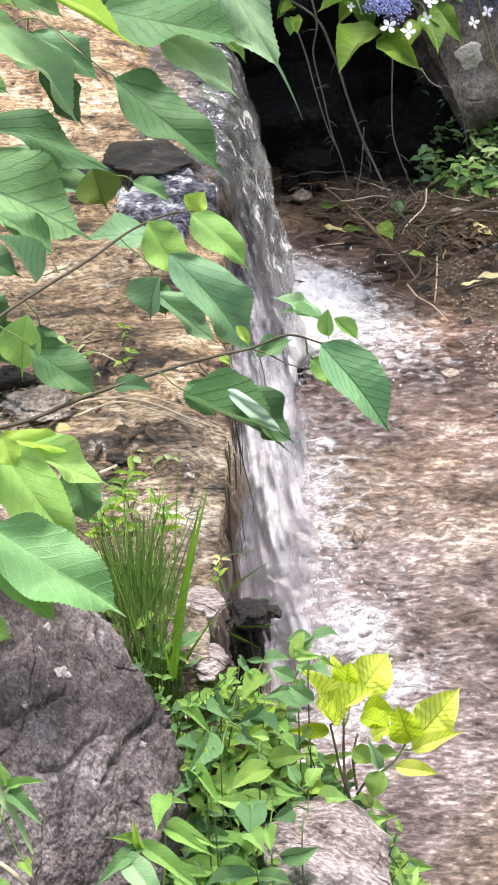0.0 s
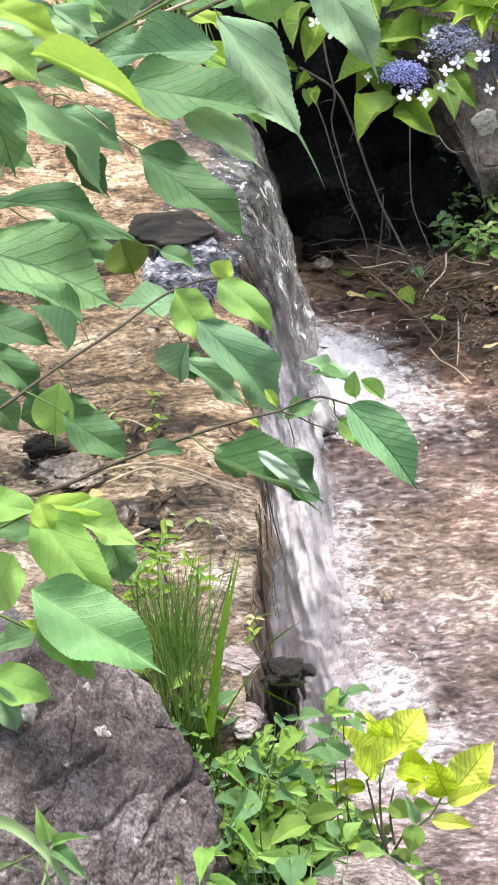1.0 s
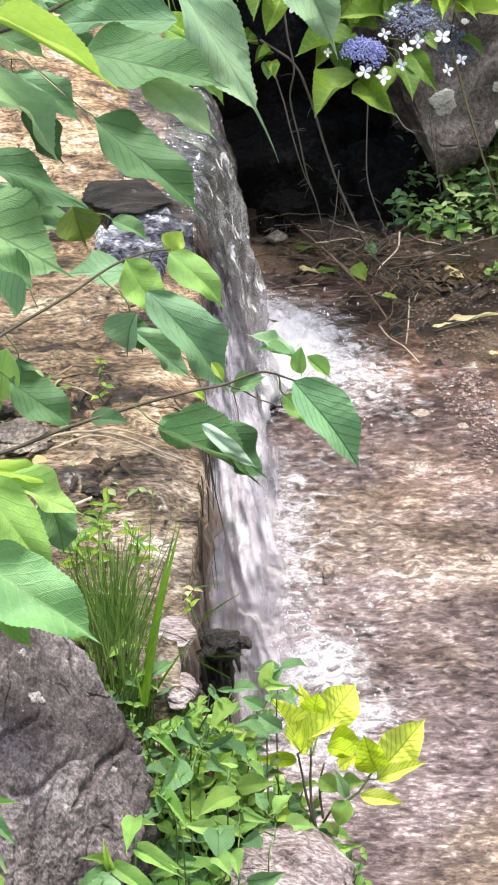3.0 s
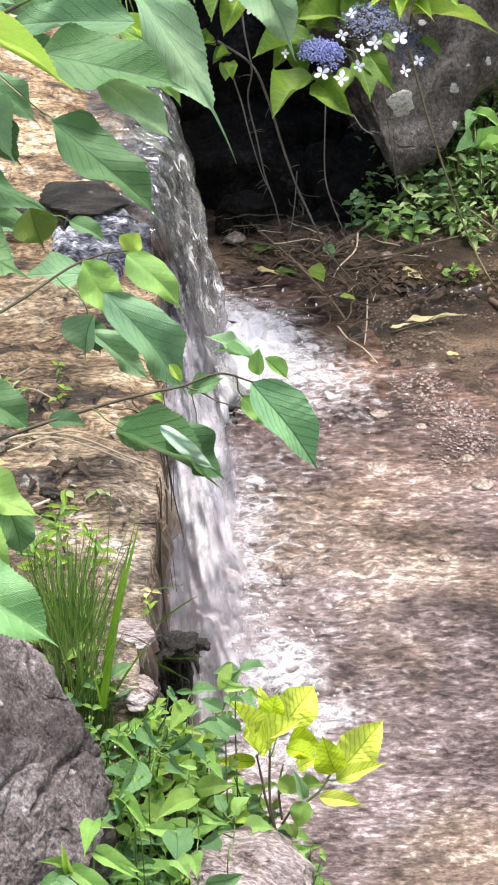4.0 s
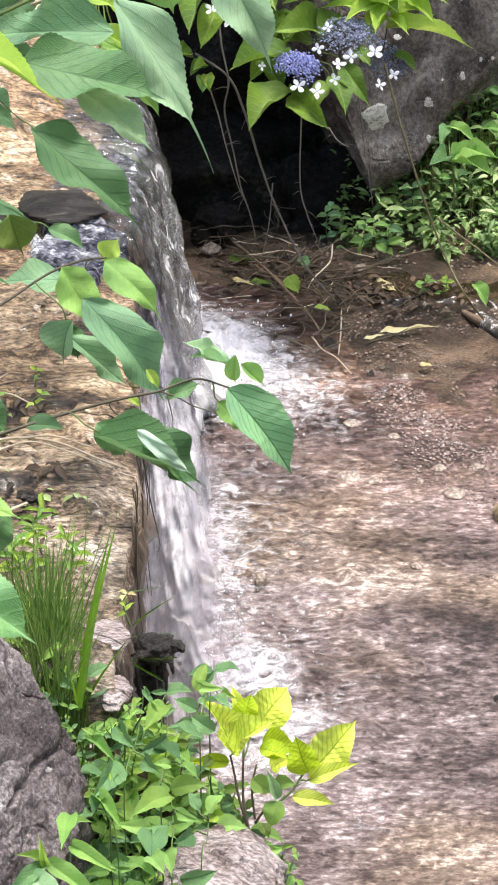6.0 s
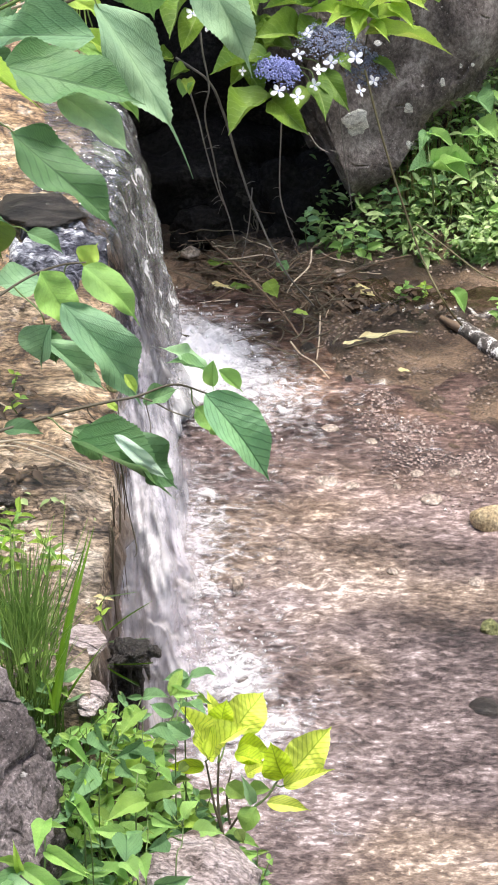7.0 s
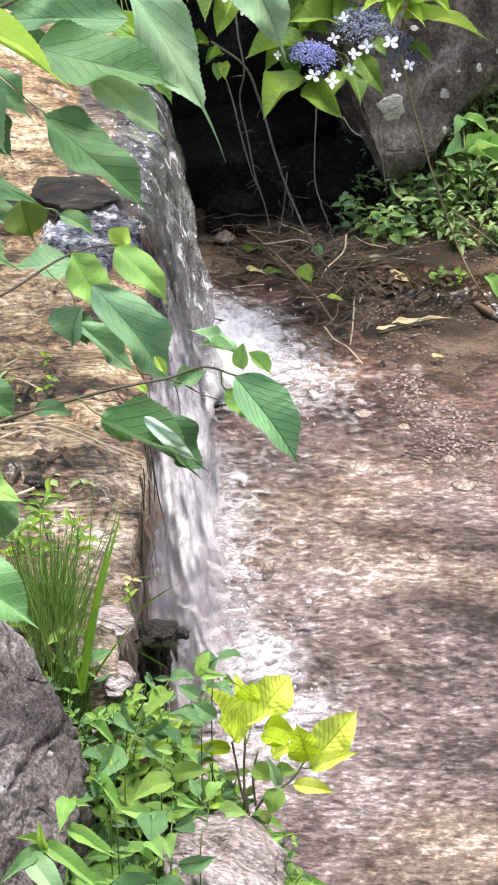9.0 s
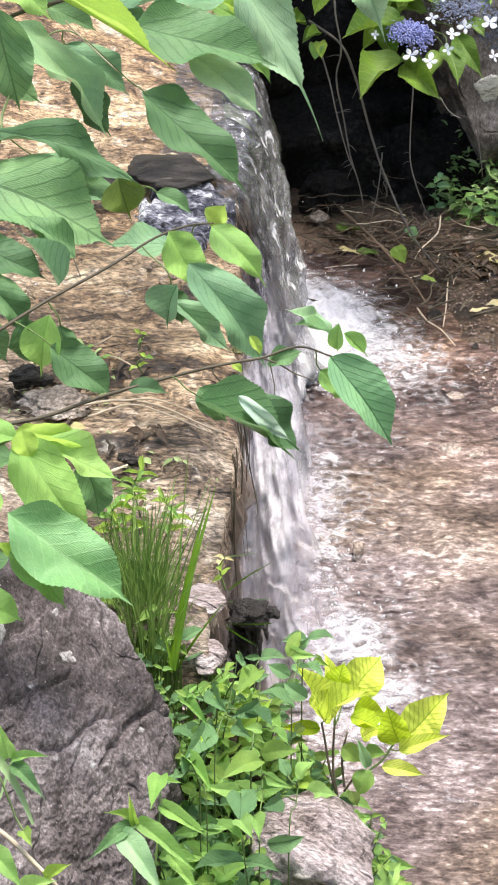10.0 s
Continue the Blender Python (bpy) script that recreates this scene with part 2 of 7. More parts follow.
def pool_material():
    """Shallow, broken water over pinkish stone and brown gravel, with sky glints painted into its colour."""
    m, nt, b = nodes_of("shallow_water")
    co = spot(nt, 1.0, (0.8, 1.5, 1.0), (0, 0, 0.14))
    big = noise_node(nt, co, 3.4, 5, 0.55, 0.3)
    mid = noise_node(nt, co, 26.0, 8, 0.78)
    small = noise_node(nt, spot(nt, 1.0, (0.6, 1.15, 1.0), (0, 0, 0.14)), 105.0, 5, 0.78)
    # cobbles and chips of stone under the water
    chips = add(nt, "TexVoronoi", ("Vector", spot(nt, 1.0, (0.7, 1.1, 1.0))), ("Scale", 150.0), ("Randomness", 1.0))
    tone = add(nt, "SeparateXYZ", (0, chips.outputs["Color"])).outputs[0]
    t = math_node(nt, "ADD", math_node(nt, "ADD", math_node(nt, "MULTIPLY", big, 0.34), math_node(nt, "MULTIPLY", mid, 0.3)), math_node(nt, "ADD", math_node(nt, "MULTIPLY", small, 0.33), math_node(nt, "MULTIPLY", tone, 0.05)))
    # the white end of the ramp paints the sky's flecks on the wavelets
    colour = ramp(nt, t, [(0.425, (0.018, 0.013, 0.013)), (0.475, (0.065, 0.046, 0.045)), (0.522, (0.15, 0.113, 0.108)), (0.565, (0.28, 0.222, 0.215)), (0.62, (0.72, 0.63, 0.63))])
    sand = ramp(nt, noise_node(nt, co, 2.6, 3, 0.5, 0.3), [(0.48, (0, 0, 0)), (0.62, (1, 1, 1))])
    colour = mixed(nt, math_node(nt, "MULTIPLY", sand, 0.6), colour, mixed(nt, 1.0, colour, (1.12, 1.04, 0.72), "MULTIPLY"))
    # brown silt covers the stone towards the mud bank
    place = add(nt, "SeparateXYZ", (0, add(nt, "TexCoord").outputs["Object"]))
    far = math_node(nt, "ADD", math_node(nt, "ADD", place.outputs[1], math_node(nt, "MULTIPLY", place.outputs[0], 0.6)), math_node(nt, "MULTIPLY", big, 0.5))
    silt = add(nt, "MapRange", (0, far), (1, 2.85), (2, 3.35)).outputs[0]
    colour = mixed(nt, math_node(nt, "MULTIPLY", silt, 0.85), colour, mixed(nt, 1.0, colour, (0.66, 0.5, 0.42), "MULTIPLY"))
    nt.links.new(colour, b.inputs["Base Color"])
    b.inputs["Roughness"].default_value = 0.28
    b.inputs["IOR"].default_value = 1.33
    h = math_node(nt, "ADD", math_node(nt, "MULTIPLY", mid, 1.0), math_node(nt, "MULTIPLY", small, 0.5))
    nt.links.new(add(nt, "Bump", ("Strength", 0.7), ("Distance", 0.006), ("Height", h)).outputs[0], b.inputs["Normal"])
    return m


def veil_material():
    """The thin near end of the fall: a broken milky veil of drops, seen through; v runs down it."""
    m, nt, b = nodes_of("veil_of_drops")
    uv = add(nt, "TexCoord").outputs["UV"]
    v = add(nt, "SeparateXYZ", (0, uv)).outputs[1]
    fade = add(nt, "SeparateXYZ", (0, add(nt, "UVMap", uv_map="Edge").outputs[0])).outputs[0]
    patch = noise_node(nt, spot(nt, 1.0, (1.0, 0.9, 0.8)), 15.0, 3, 0.6, 0.6)
    froth = noise_node(nt, spot(nt, 1.0, (1.0, 0.9, 0.7)), 85.0, 5, 0.72, 0.3)
    strand = noise_node(nt, spot(nt, 1.0, (1.0, 0.8, 0.09)), 120.0, 3, 0.6, 0.2)
    bits = ramp(nt, math_node(nt, "ADD", math_node(nt, "MULTIPLY", froth, 0.4), math_node(nt, "MULTIPLY", strand, 0.6)), [(0.4, (0.5,) * 3), (0.5, (0.9,) * 3), (0.6, (1.35,) * 3)])
    much = ramp(nt, v, [(0.0, (0.0,) * 3), (0.12, (0.2,) * 3), (0.3, (0.66,) * 3), (0.7, (0.74,) * 3), (0.9, (0.5,) * 3), (1.0, (0.0,) * 3)])
    cover = math_node(nt, "MULTIPLY", math_node(nt, "MULTIPLY", bits, much), ramp(nt, patch, [(0.36, (0.68,) * 3), (0.6, (1.12,) * 3)]))
    cover = math_node(nt, "MULTIPLY", math_node(nt, "MINIMUM", cover, 0.72), fade)
    bump = add(nt, "Bump", ("Strength", 0.8), ("Distance", 0.006), ("Height", froth)).outputs[0]
    # drops pass light on through their whole depth
    soft = add(nt, "VectorMath", (0, add(nt, "VectorMath", (0, bump), (1, (0.0, 0.0, 2.0)), operation="ADD").outputs[0]), operation="NORMALIZE").outputs[0]
    b.inputs["Base Color"].default_value = (0.97, 0.93, 0.98, 1)
    b.inputs["Roughness"].default_value = 0.3
    nt.links.new(soft, b.inputs["Normal"])
    through_light = add(nt, "BsdfTranslucent", (0, (0.97, 0.93, 0.98, 1)), ("Normal", bump))
    body = add(nt, "MixShader", (0, 0.25), (1, b.outputs[0]), (2, through_light.outputs[0]))
    clear = add(nt, "BsdfTransparent", (0, (0.97, 0.96, 0.98, 1)))
    mix = add(nt, "MixShader", (0, cover), (1, clear.outputs[0]), (2, body.outputs[0]))
    nt.links.new(mix.outputs[0], nt.nodes["Material Output"].inputs[0])
    return m


def fall_material(name, fleck, body, milk, marks, lines_to=(0.45, 1.25)):
    """Falling water: clear dark glass, highlights and air painted as white threads, whiter as it falls; u runs along
    the lip, v down the fall.
    """
    m, nt, b = nodes_of(name)
    uv = add(nt, "TexCoord").outputs["UV"]
    v = add(nt, "SeparateXYZ", (0, uv)).outputs[1]
    fade = add(nt, "SeparateXYZ", (0, add(nt, "UVMap", uv_map="Edge").outputs[0])).outputs[0]

    def field(su, sv, detail, warp, rough=0.6):
        return noise_node(nt, add(nt, "Mapping", (0, uv), ("Scale", (su, sv, 1))).outputs[0], 1.0, detail, rough, warp)

    wide = field(fleck[0] * 0.4, fleck[1] * 0.35, 2, 0.5)
    mid = field(fleck[0], fleck[1], 4, 1.2, 0.55)
    other = field(fleck[0] * 1.7, fleck[1] * 1.3, 3, 1.0)
    streak = field(fleck[0] * 1.4, fleck[1] * 0.22, 4, 0.5)
    ridge = math_node(nt, "ABSOLUTE", math_node(nt, "SUBTRACT", mid, 0.5))
    # thin white ridges stand for highlights on the glassy sheet
    threads = ramp(nt, ridge, [(0.0, (1.0,) * 3), (0.02, (0.5,) * 3), (0.055, (0.0,) * 3)])
    ridge = math_node(nt, "ABSOLUTE", math_node(nt, "SUBTRACT", other, 0.5))
    threads = math_node(nt, "MAXIMUM", threads, ramp(nt, ridge, [(0.0, (0.8,) * 3), (0.025, (0.0,) * 3)]))
    where = ramp(nt, math_node(nt, "ADD", wide, math_node(nt, "MULTIPLY", v, 0.12)), [(0.42, (0.08,) * 3), (0.58, (1.0,) * 3)])
    blobs = ramp(nt, math_node(nt, "ADD", math_node(nt, "MULTIPLY", mid, 0.5), math_node(nt, "MULTIPLY", other, 0.5)), [(0.55, (0.0,) * 3), (0.64, (1.1,) * 3)])
    white_bits = math_node(nt, "MULTIPLY", math_node(nt, "MAXIMUM", math_node(nt, "MULTIPLY", math_node(nt, "MULTIPLY", threads, where), 0.5), blobs), ramp(nt, v, [(0.0, (0.12 * marks,) * 3), (0.22, (0.5 * marks,) * 3), (0.6, (0.8 * marks,) * 3), (1.0, (marks,) * 3)]))
    lines = ramp(nt, streak, [(0.36, (lines_to[0],) * 3), (0.64, (lines_to[1],) * 3)])
    lines = math_node(nt, "MULTIPLY", lines, ramp(nt, wide, [(0.4, (0.4,) * 3), (0.6, (1.2,) * 3)]))
    haze = math_node(nt, "MULTIPLY", lines, ramp(nt, v, [(p, (q,) * 3) for p, q in milk]))
    cover = math_node(nt, "MULTIPLY", math_node(nt, "MINIMUM", math_node(nt, "MAXIMUM", white_bits, haze), 0.97), fade)
    height = math_node(nt, "ADD", mid, math_node(nt, "MULTIPLY", other, 0.5))
    bump = add(nt, "Bump", ("Strength", 0.8), ("Distance", 0.008), ("Height", math_node(nt, "ADD", height, streak))).outputs[0]
    # air-filled water scatters light from above through its whole depth
    soft = add(nt, "VectorMath", (0, add(nt, "VectorMath", (0, bump), (1, (0.0, 0.0, 1.1)), operation="ADD").outputs[0]), operation="NORMALIZE").outputs[0]
    b.inputs["Base Color"].default_value = (0.95, 0.94, 0.95, 1)
    b.inputs["Roughness"].default_value = 0.3
    nt.links.new(soft, b.inputs["Normal"])
    gloss = add(nt, "BsdfGlossy", ("Color", (1, 1, 1, 1)), ("Roughness", 0.1), ("Normal", bump))
    clear = add(nt, "BsdfTransparent", (0, body))
    pane = add(nt, "MixShader", (0, math_node(nt, "MULTIPLY", fade, 0.16)), (1, clear.outputs[0]), (2, gloss.outputs[0]))
    mix = add(nt, "MixShader", (0, cover), (1, pane.outputs[0]), (2, b.outputs[0]))
    nt.links.new(mix.outputs[0], nt.nodes["Material Output"].inputs[0])
    return m


def foam_material():
    """Air-filled white water, thinning out; u holds how thick it is."""
    m, nt, b = nodes_of("white_foam")
    u = add(nt, "SeparateXYZ", (0, add(nt, "TexCoord").outputs["UV"])).outputs[0]
    co = spot(nt, 1.0, (1.0, 1.5, 1.0))
    n = noise_node(nt, co, 40.0, 7, 0.75, 1.0)
    t = math_node(nt, "ADD", math_node(nt, "MULTIPLY", u, 0.75), math_node(nt, "MULTIPLY", math_node(nt, "SUBTRACT", n, 0.5), 1.7))
    cover = ramp(nt, t, [(0.1, (0, 0, 0)), (0.45, (0.5, 0.5, 0.5)), (0.95, (0.96, 0.96, 0.96))])
    colour = ramp(nt, n, [(0.35, (0.68, 0.66, 0.7)), (0.6, (0.93, 0.9, 0.93))])
    nt.links.new(colour, b.inputs["Base Color"])
    b.inputs["Roughness"].default_value = 0.3
    nt.links.new(add(nt, "Bump", ("Strength", 0.45), ("Distance", 0.008), ("Height", n)).outputs[0], b.inputs["Normal"])
    clear = add(nt, "BsdfTransparent")
    mix = add(nt, "MixShader", (0, cover), (1, clear.outputs[0]), (2, b.outputs[0]))
    nt.links.new(mix.outputs[0], nt.nodes["Material Output"].inputs[0])
    return m


BED = rock_material("wet_sandstone", [(0.37, (0.028, 0.02, 0.016)), (0.43, (0.095, 0.066, 0.048)), (0.475, (0.225, 0.163, 0.115)), (0.52, (0.37, 0.29, 0.225)), (0.575, (0.54, 0.445, 0.37)), (0.65, (0.86, 0.8, 0.75))], 8.0, (0.7, 2.1, 1.9), (0, 0, 0.1), (0.3, 0.65), 1.0, 15.0, coat=0.25, tint=(1.14, 0.91, 0.56), lines=1.1, grit=((0.39, 0.3), (0.5, 0.93), (0.61, 1.45)), stain=(2.1, 2.9))
GROUND = rock_material("brown_mud", [(0.36, (0.016, 0.01, 0.007)), (0.45, (0.044, 0.027, 0.018)), (0.52, (0.105, 0.066, 0.042)), (0.61, (0.25, 0.168, 0.112))], 6.0, (0.8, 1.5, 1.0), fine=45.0, rough=(0.2, 0.65), bump=1.0, specks=(0.36, 0.27, 0.21), slope=(0.03, 0.055, 0.015), coat=0.35)
BOULDER_GREY = rock_material("weathered_grey_stone", [(0.36, (0.034, 0.026, 0.026)), (0.45, (0.098, 0.08, 0.079)), (0.53, (0.18, 0.15, 0.15)), (0.6, (0.29, 0.25, 0.25)), (0.68, (0.56, 0.52, 0.51))], 13.0, (1.1, 1, 0.92), (0.4, 0.75, 0.3), rough=(0.6, 0.9), bump=1.0, fine=24.0, reach=0.006, specks=(0.5, 0.47, 0.46), lines=0.8, tint=(0.72, 0.68, 0.7), grit=((0.4, 0.6), (0.5, 0.97), (0.62, 1.4)), fleck=0.665)
BOULDER_DARK = rock_material("dark_lichened_stone", [(0.36, (0.035, 0.027, 0.024)), (0.46, (0.13, 0.106, 0.098)), (0.54, (0.25, 0.212, 0.2)), (0.66, (0.48, 0.43, 0.41))], 11.0, (1.1, 1.1, 0.9), (0, 0.5, 0), rough=(0.5, 0.85), bump=1.0, fine=11.0, specks=(0.5, 0.47, 0.45), tint=(0.55, 0.5, 0.48), grit=((0.4, 0.72), (0.6, 1.22)), lines=0.55)
# wet stone coloured near black and dull: the hollow's shade is in the colour
WET_SHADED = rock_material("wet_shaded_stone", [(0.34, (0.006, 0.005, 0.005)), (0.52, (0.016, 0.014, 0.013)), (0.68, (0.05, 0.045, 0.042))], 9.0, rough=(0.6, 0.9), bump=1.0, gloss=0.15)
LEDGE_FACE = rock_material("wet_dark_ledge", [(0.3, (0.03, 0.022, 0.016)), (0.5, (0.1, 0.075, 0.055)), (0.7, (0.26, 0.2, 0.16))], 8.0, (1, 1, 0.35), rough=(0.25, 0.6), bump=0.8, coat=0.3)
STONE_PALE = rock_material("pale_sandstone", [(0.36, (0.1, 0.075, 0.06)), (0.48, (0.34, 0.27, 0.22)), (0.56, (0.5, 0.42, 0.36)), (0.68, (0.72, 0.64, 0.58))], 14.0, rough=(0.5, 0.8), bump=0.6)
STONE_ROSY = rock_material("rosy_weathered_stone", [(0.36, (0.1, 0.07, 0.06)), (0.46, (0.36, 0.29, 0.28)), (0.56, (0.55, 0.47, 0.47)), (0.66, (0.78, 0.71, 0.7))], 18.0, (0.6, 1.6, 1.0), (0, 0, 0.7), rough=(0.5, 0.85), bump=0.9, lines=0.7)
STONE_TAN = rock_material("tan_stone", [(0.3, (0.16, 0.11, 0.06)), (0.5, (0.42, 0.32, 0.18)), (0.7, (0.66, 0.56, 0.38))], 22.0, rough=(0.35, 0.7), bump=0.6)
STONE_MOSS = rock_material("mossy_stone", [(0.3, (0.05, 0.05, 0.025)), (0.5, (0.16, 0.17, 0.06)), (0.7, (0.4, 0.36, 0.2))], 26.0, rough=(0.6, 0.9), bump=0.7)
STONE_BROWN = rock_material("wet_brown_stone", [(0.36, (0.014, 0.011, 0.01)), (0.5, (0.05, 0.04, 0.034)), (0.64, (0.13, 0.11, 0.095))], 16.0, (1, 4, 2), rough=(0.4, 0.65), bump=1.0, fine=20.0, coat=0.1)
LICHEN = rock_material("pale_lichen", [(0.36, (0.24, 0.21, 0.19)), (0.44, (0.55, 0.52, 0.48)), (0.53, (0.88, 0.85, 0.8))], 110.0, (0.6, 1.0, 1.3), (0, 1.0, 0), rough=(0.8, 0.95), bump=0.4, reach=0.003)
LICHEN_GREY = rock_material("grey_lichen", [(0.36, (0.2, 0.18, 0.175)), (0.5, (0.36, 0.335, 0.33)), (0.6, (0.6, 0.57, 0.56))], 160.0, rough=(0.8, 0.95), bump=0.4, reach=0.002)
POOL = pool_material()
# sky reflected in the ripples, painted as dark-to-white streaks
LEDGE_WATER = rock_material("running_water_sheen", [(0.38, (0.03, 0.03, 0.038)), (0.46, (0.14, 0.14, 0.18)), (0.53, (0.4, 0.4, 0.47)), (0.6, (0.88, 0.88, 0.93))], 16.0, (1.0, 3.2, 1.0), (0, 0, 0.2), (0.1, 0.25), 1.0, 7.0)
FALL = fall_material("falling_water", (34.0, 11.0), (0.7, 0.7, 0.72, 1), ((0.0, 0.0), (0.2, 0.02), (0.7, 0.05), (0.88, 0.22), (1.0, 0.75)), 0.62)
FALL_THIN = veil_material()
PUDDLE = rock_material("brown_puddle", [(0.36, (0.018, 0.011, 0.007)), (0.5, (0.042, 0.027, 0.017)), (0.64, (0.09, 0.062, 0.042))], 9.0, (0.6, 2.4, 1.0), rough=(0.06, 0.16), bump=0.12, fine=30.0)
FOAM = foam_material()
DROPS = plain_material("water_drops", (0.7, 0.72, 0.74), (0.92, 0.93, 0.95), 60.0, 0.1)
LEAF_GREEN = leaf_material("green_leaf", (0.12, 0.25, 0.105), (0.25, 0.44, 0.19), (0.05, 0.125, 0.045), 0.33, veins=8.0, slant=0.75, vein_mix=0.7, vein_width=0.12)
LEAF_VEINED = leaf_material("veined_green_leaf", (0.15, 0.35, 0.17), (0.3, 0.54, 0.28), (0.035, 0.12, 0.045), 0.3, 0.55, veins=9.0, slant=0.8, vein_mix=0.9, vein_width=0.13)
LEAF_OLIVE = leaf_material("olive_green_leaf", (0.07, 0.12, 0.025), (0.17, 0.24, 0.045), (0.05, 0.1, 0.02), 0.3, veins=7.0, slant=0.7)
LEAF_DARK = leaf_material("dark_green_leaf", (0.065, 0.15, 0.065), (0.14, 0.275, 0.11), (0.025, 0.07, 0.028), 0.28, veins=8.0, slant=0.75, vein_mix=0.65, vein_width=0.12)
LEAF_BLUE = leaf_material("blue_green_leaf", (0.16, 0.32, 0.17), (0.31, 0.51, 0.29), (0.07, 0.17, 0.08), 0.3, 0.5, veins=8.0, slant=0.75, vein_mix=0.65, vein_width=0.12)
# paler green: sky sheen on the shrub's leaves put into the colour
LEAF_PALE = leaf_material("sky_sheen_leaf", (0.24, 0.41, 0.23), (0.41, 0.6, 0.38), (0.13, 0.26, 0.14), 0.35, 0.45, veins=8.0, slant=0.75, vein_mix=0.5, vein_width=0.11)
LEAF_SPOTTED = leaf_material("spotted_green_leaf", (0.12, 0.34, 0.12), (0.26, 0.5, 0.2), (0.36, 0.58, 0.28), 0.3, 0.4, blotch=(0.03, 0.07, 0.03))
LEAF_BRIGHT = leaf_material("young_green_leaf", (0.23, 0.47, 0.11), (0.43, 0.68, 0.22), (0.16, 0.36, 0.07), 0.45, vein_mix=0.45, vein_width=0.11)
LEAF_LIME = leaf_material("lime_green_leaf", (0.34, 0.56, 0.06), (0.58, 0.78, 0.17), (0.6, 0.7, 0.2), 0.45, 0.45, vein_mix=0.3)
LEAF_MINT = leaf_material("mint_green_leaf", (0.32, 0.54, 0.27), (0.52, 0.74, 0.44), (0.3, 0.48, 0.27), 0.35, 0.45, vein_mix=0.35)
LEAF_FRESH = leaf_material("fresh_green_leaf", (0.29, 0.56, 0.12), (0.54, 0.8, 0.26), (0.18, 0.4, 0.08), 0.42, 0.5, vein_mix=0.45, vein_width=0.11)
LEAF_YELLOW = leaf_material("yellow_green_leaf", (0.78, 0.92, 0.07), (0.95, 1.0, 0.25), (0.3, 0.46, 0.01), 0.32, 0.5, 9.0, 0.75, 0.9, vein_width=0.2)
LEAF_YELLOW_DEEP = leaf_material("deep_yellow_green_leaf", (0.5, 0.68, 0.02), (0.74, 0.86, 0.06), (0.18, 0.32, 0.01), 0.42, 0.5, 9.0, 0.75, 0.9, vein_width=0.2)
# pale gloss band of the folded leaf, built as a narrow whitish leaf
LEAF_WHITE = leaf_material("leaf_gloss_band", (0.4, 0.55, 0.43), (0.6, 0.73, 0.62), (0.55, 0.68, 0.58), 0.3, 0.5)
LEAF_HYDRANGEA = leaf_material("hydrangea_leaf", (0.07, 0.165, 0.02), (0.24, 0.37, 0.05), (0.36, 0.48, 0.14), 0.3, 0.35, 8.0, 0.8)
LEAF_HERB = leaf_material("herb_leaf", (0.14, 0.3, 0.06), (0.42, 0.6, 0.14), (0.34, 0.48, 0.14), 0.35, 0.42, 6.0)
LEAF_LANCE = leaf_material("lance_leaf", (0.38, 0.62, 0.06), (0.72, 0.86, 0.2), (0.5, 0.62, 0.2), 0.28, 0.4, 14.0, 1.4, 0.3)
LEAF_DEAD = leaf_material("fallen_leaf", (0.6, 0.5, 0.22), (0.82, 0.74, 0.46), (0.45, 0.34, 0.12), 0.2, 0.5, vein_mix=0.3)
STEM_GREEN = plain_material("green_stem", (0.06, 0.1, 0.03), (0.16, 0.24, 0.07), 60.0, 0.5)
STEM_BROWN = plain_material("brown_stem", (0.045, 0.035, 0.022), (0.12, 0.1, 0.065), 60.0, 0.7)
STEM_GREY = plain_material("grey_dead_stem", (0.1, 0.09, 0.08), (0.26, 0.24, 0.215), 60.0, 0.8)
STEM_BUFF = plain_material("buff_dead_stem", (0.07, 0.062, 0.03), (0.2, 0.17, 0.085), 60.0, 0.7)
TWIG = plain_material("dry_twig", (0.04, 0.026, 0.018), (0.2, 0.135, 0.09), 40.0, 0.8)
TWIG_PALE = plain_material("bare_twig", (0.36, 0.28, 0.2), (0.62, 0.52, 0.4), 60.0, 0.7)
GRASS = plain_material("grass_blade", (0.07, 0.17, 0.035), (0.4, 0.56, 0.15), 30.0, 0.45, 0.3)
GRASS_SHADED = plain_material("shaded_grass", (0.03, 0.06, 0.015), (0.12, 0.2, 0.04), 30.0, 0.5, 0.25)
GRASS_BROAD = plain_material("broad_grass_blade", (0.02, 0.075, 0.003), (0.13, 0.25, 0.012), 30.0, 0.6, 0.25, gloss=0.25)
STRAW = plain_material("dry_grass_blade", (0.16, 0.14, 0.05), (0.46, 0.4, 0.18), 30.0, 0.6, 0.25)
PETAL = plain_material("white_petal", (0.78, 0.8, 0.9), (0.9, 0.9, 0.95), 80.0, 0.5, 0.35)
BLUE = plain_material("blue_flower", (0.2, 0.22, 0.52), (0.46, 0.5, 0.82), 200.0, 0.6, 0.2)
BLUE_GREY = plain_material("faded_blue_flower", (0.2, 0.22, 0.34), (0.42, 0.46, 0.62), 200.0, 0.6, 0.2)
BIRCH = rock_material("pale_bark", [(0.44, (0.035, 0.03, 0.026)), (0.51, (0.12, 0.1, 0.09)), (0.55, (0.66, 0.64, 0.62))], 34.0, (1, 1, 1), rough=(0.6, 0.9))
LEAF_STRAP = plain_material("strap_leaf", (0.2, 0.36, 0.12), (0.42, 0.58, 0.28), 30.0, 0.4, 0.3)
RED_LEAF = plain_material("red_leaf", (0.2, 0.02, 0.03), (0.4, 0.06, 0.07), 60.0, 0.5)
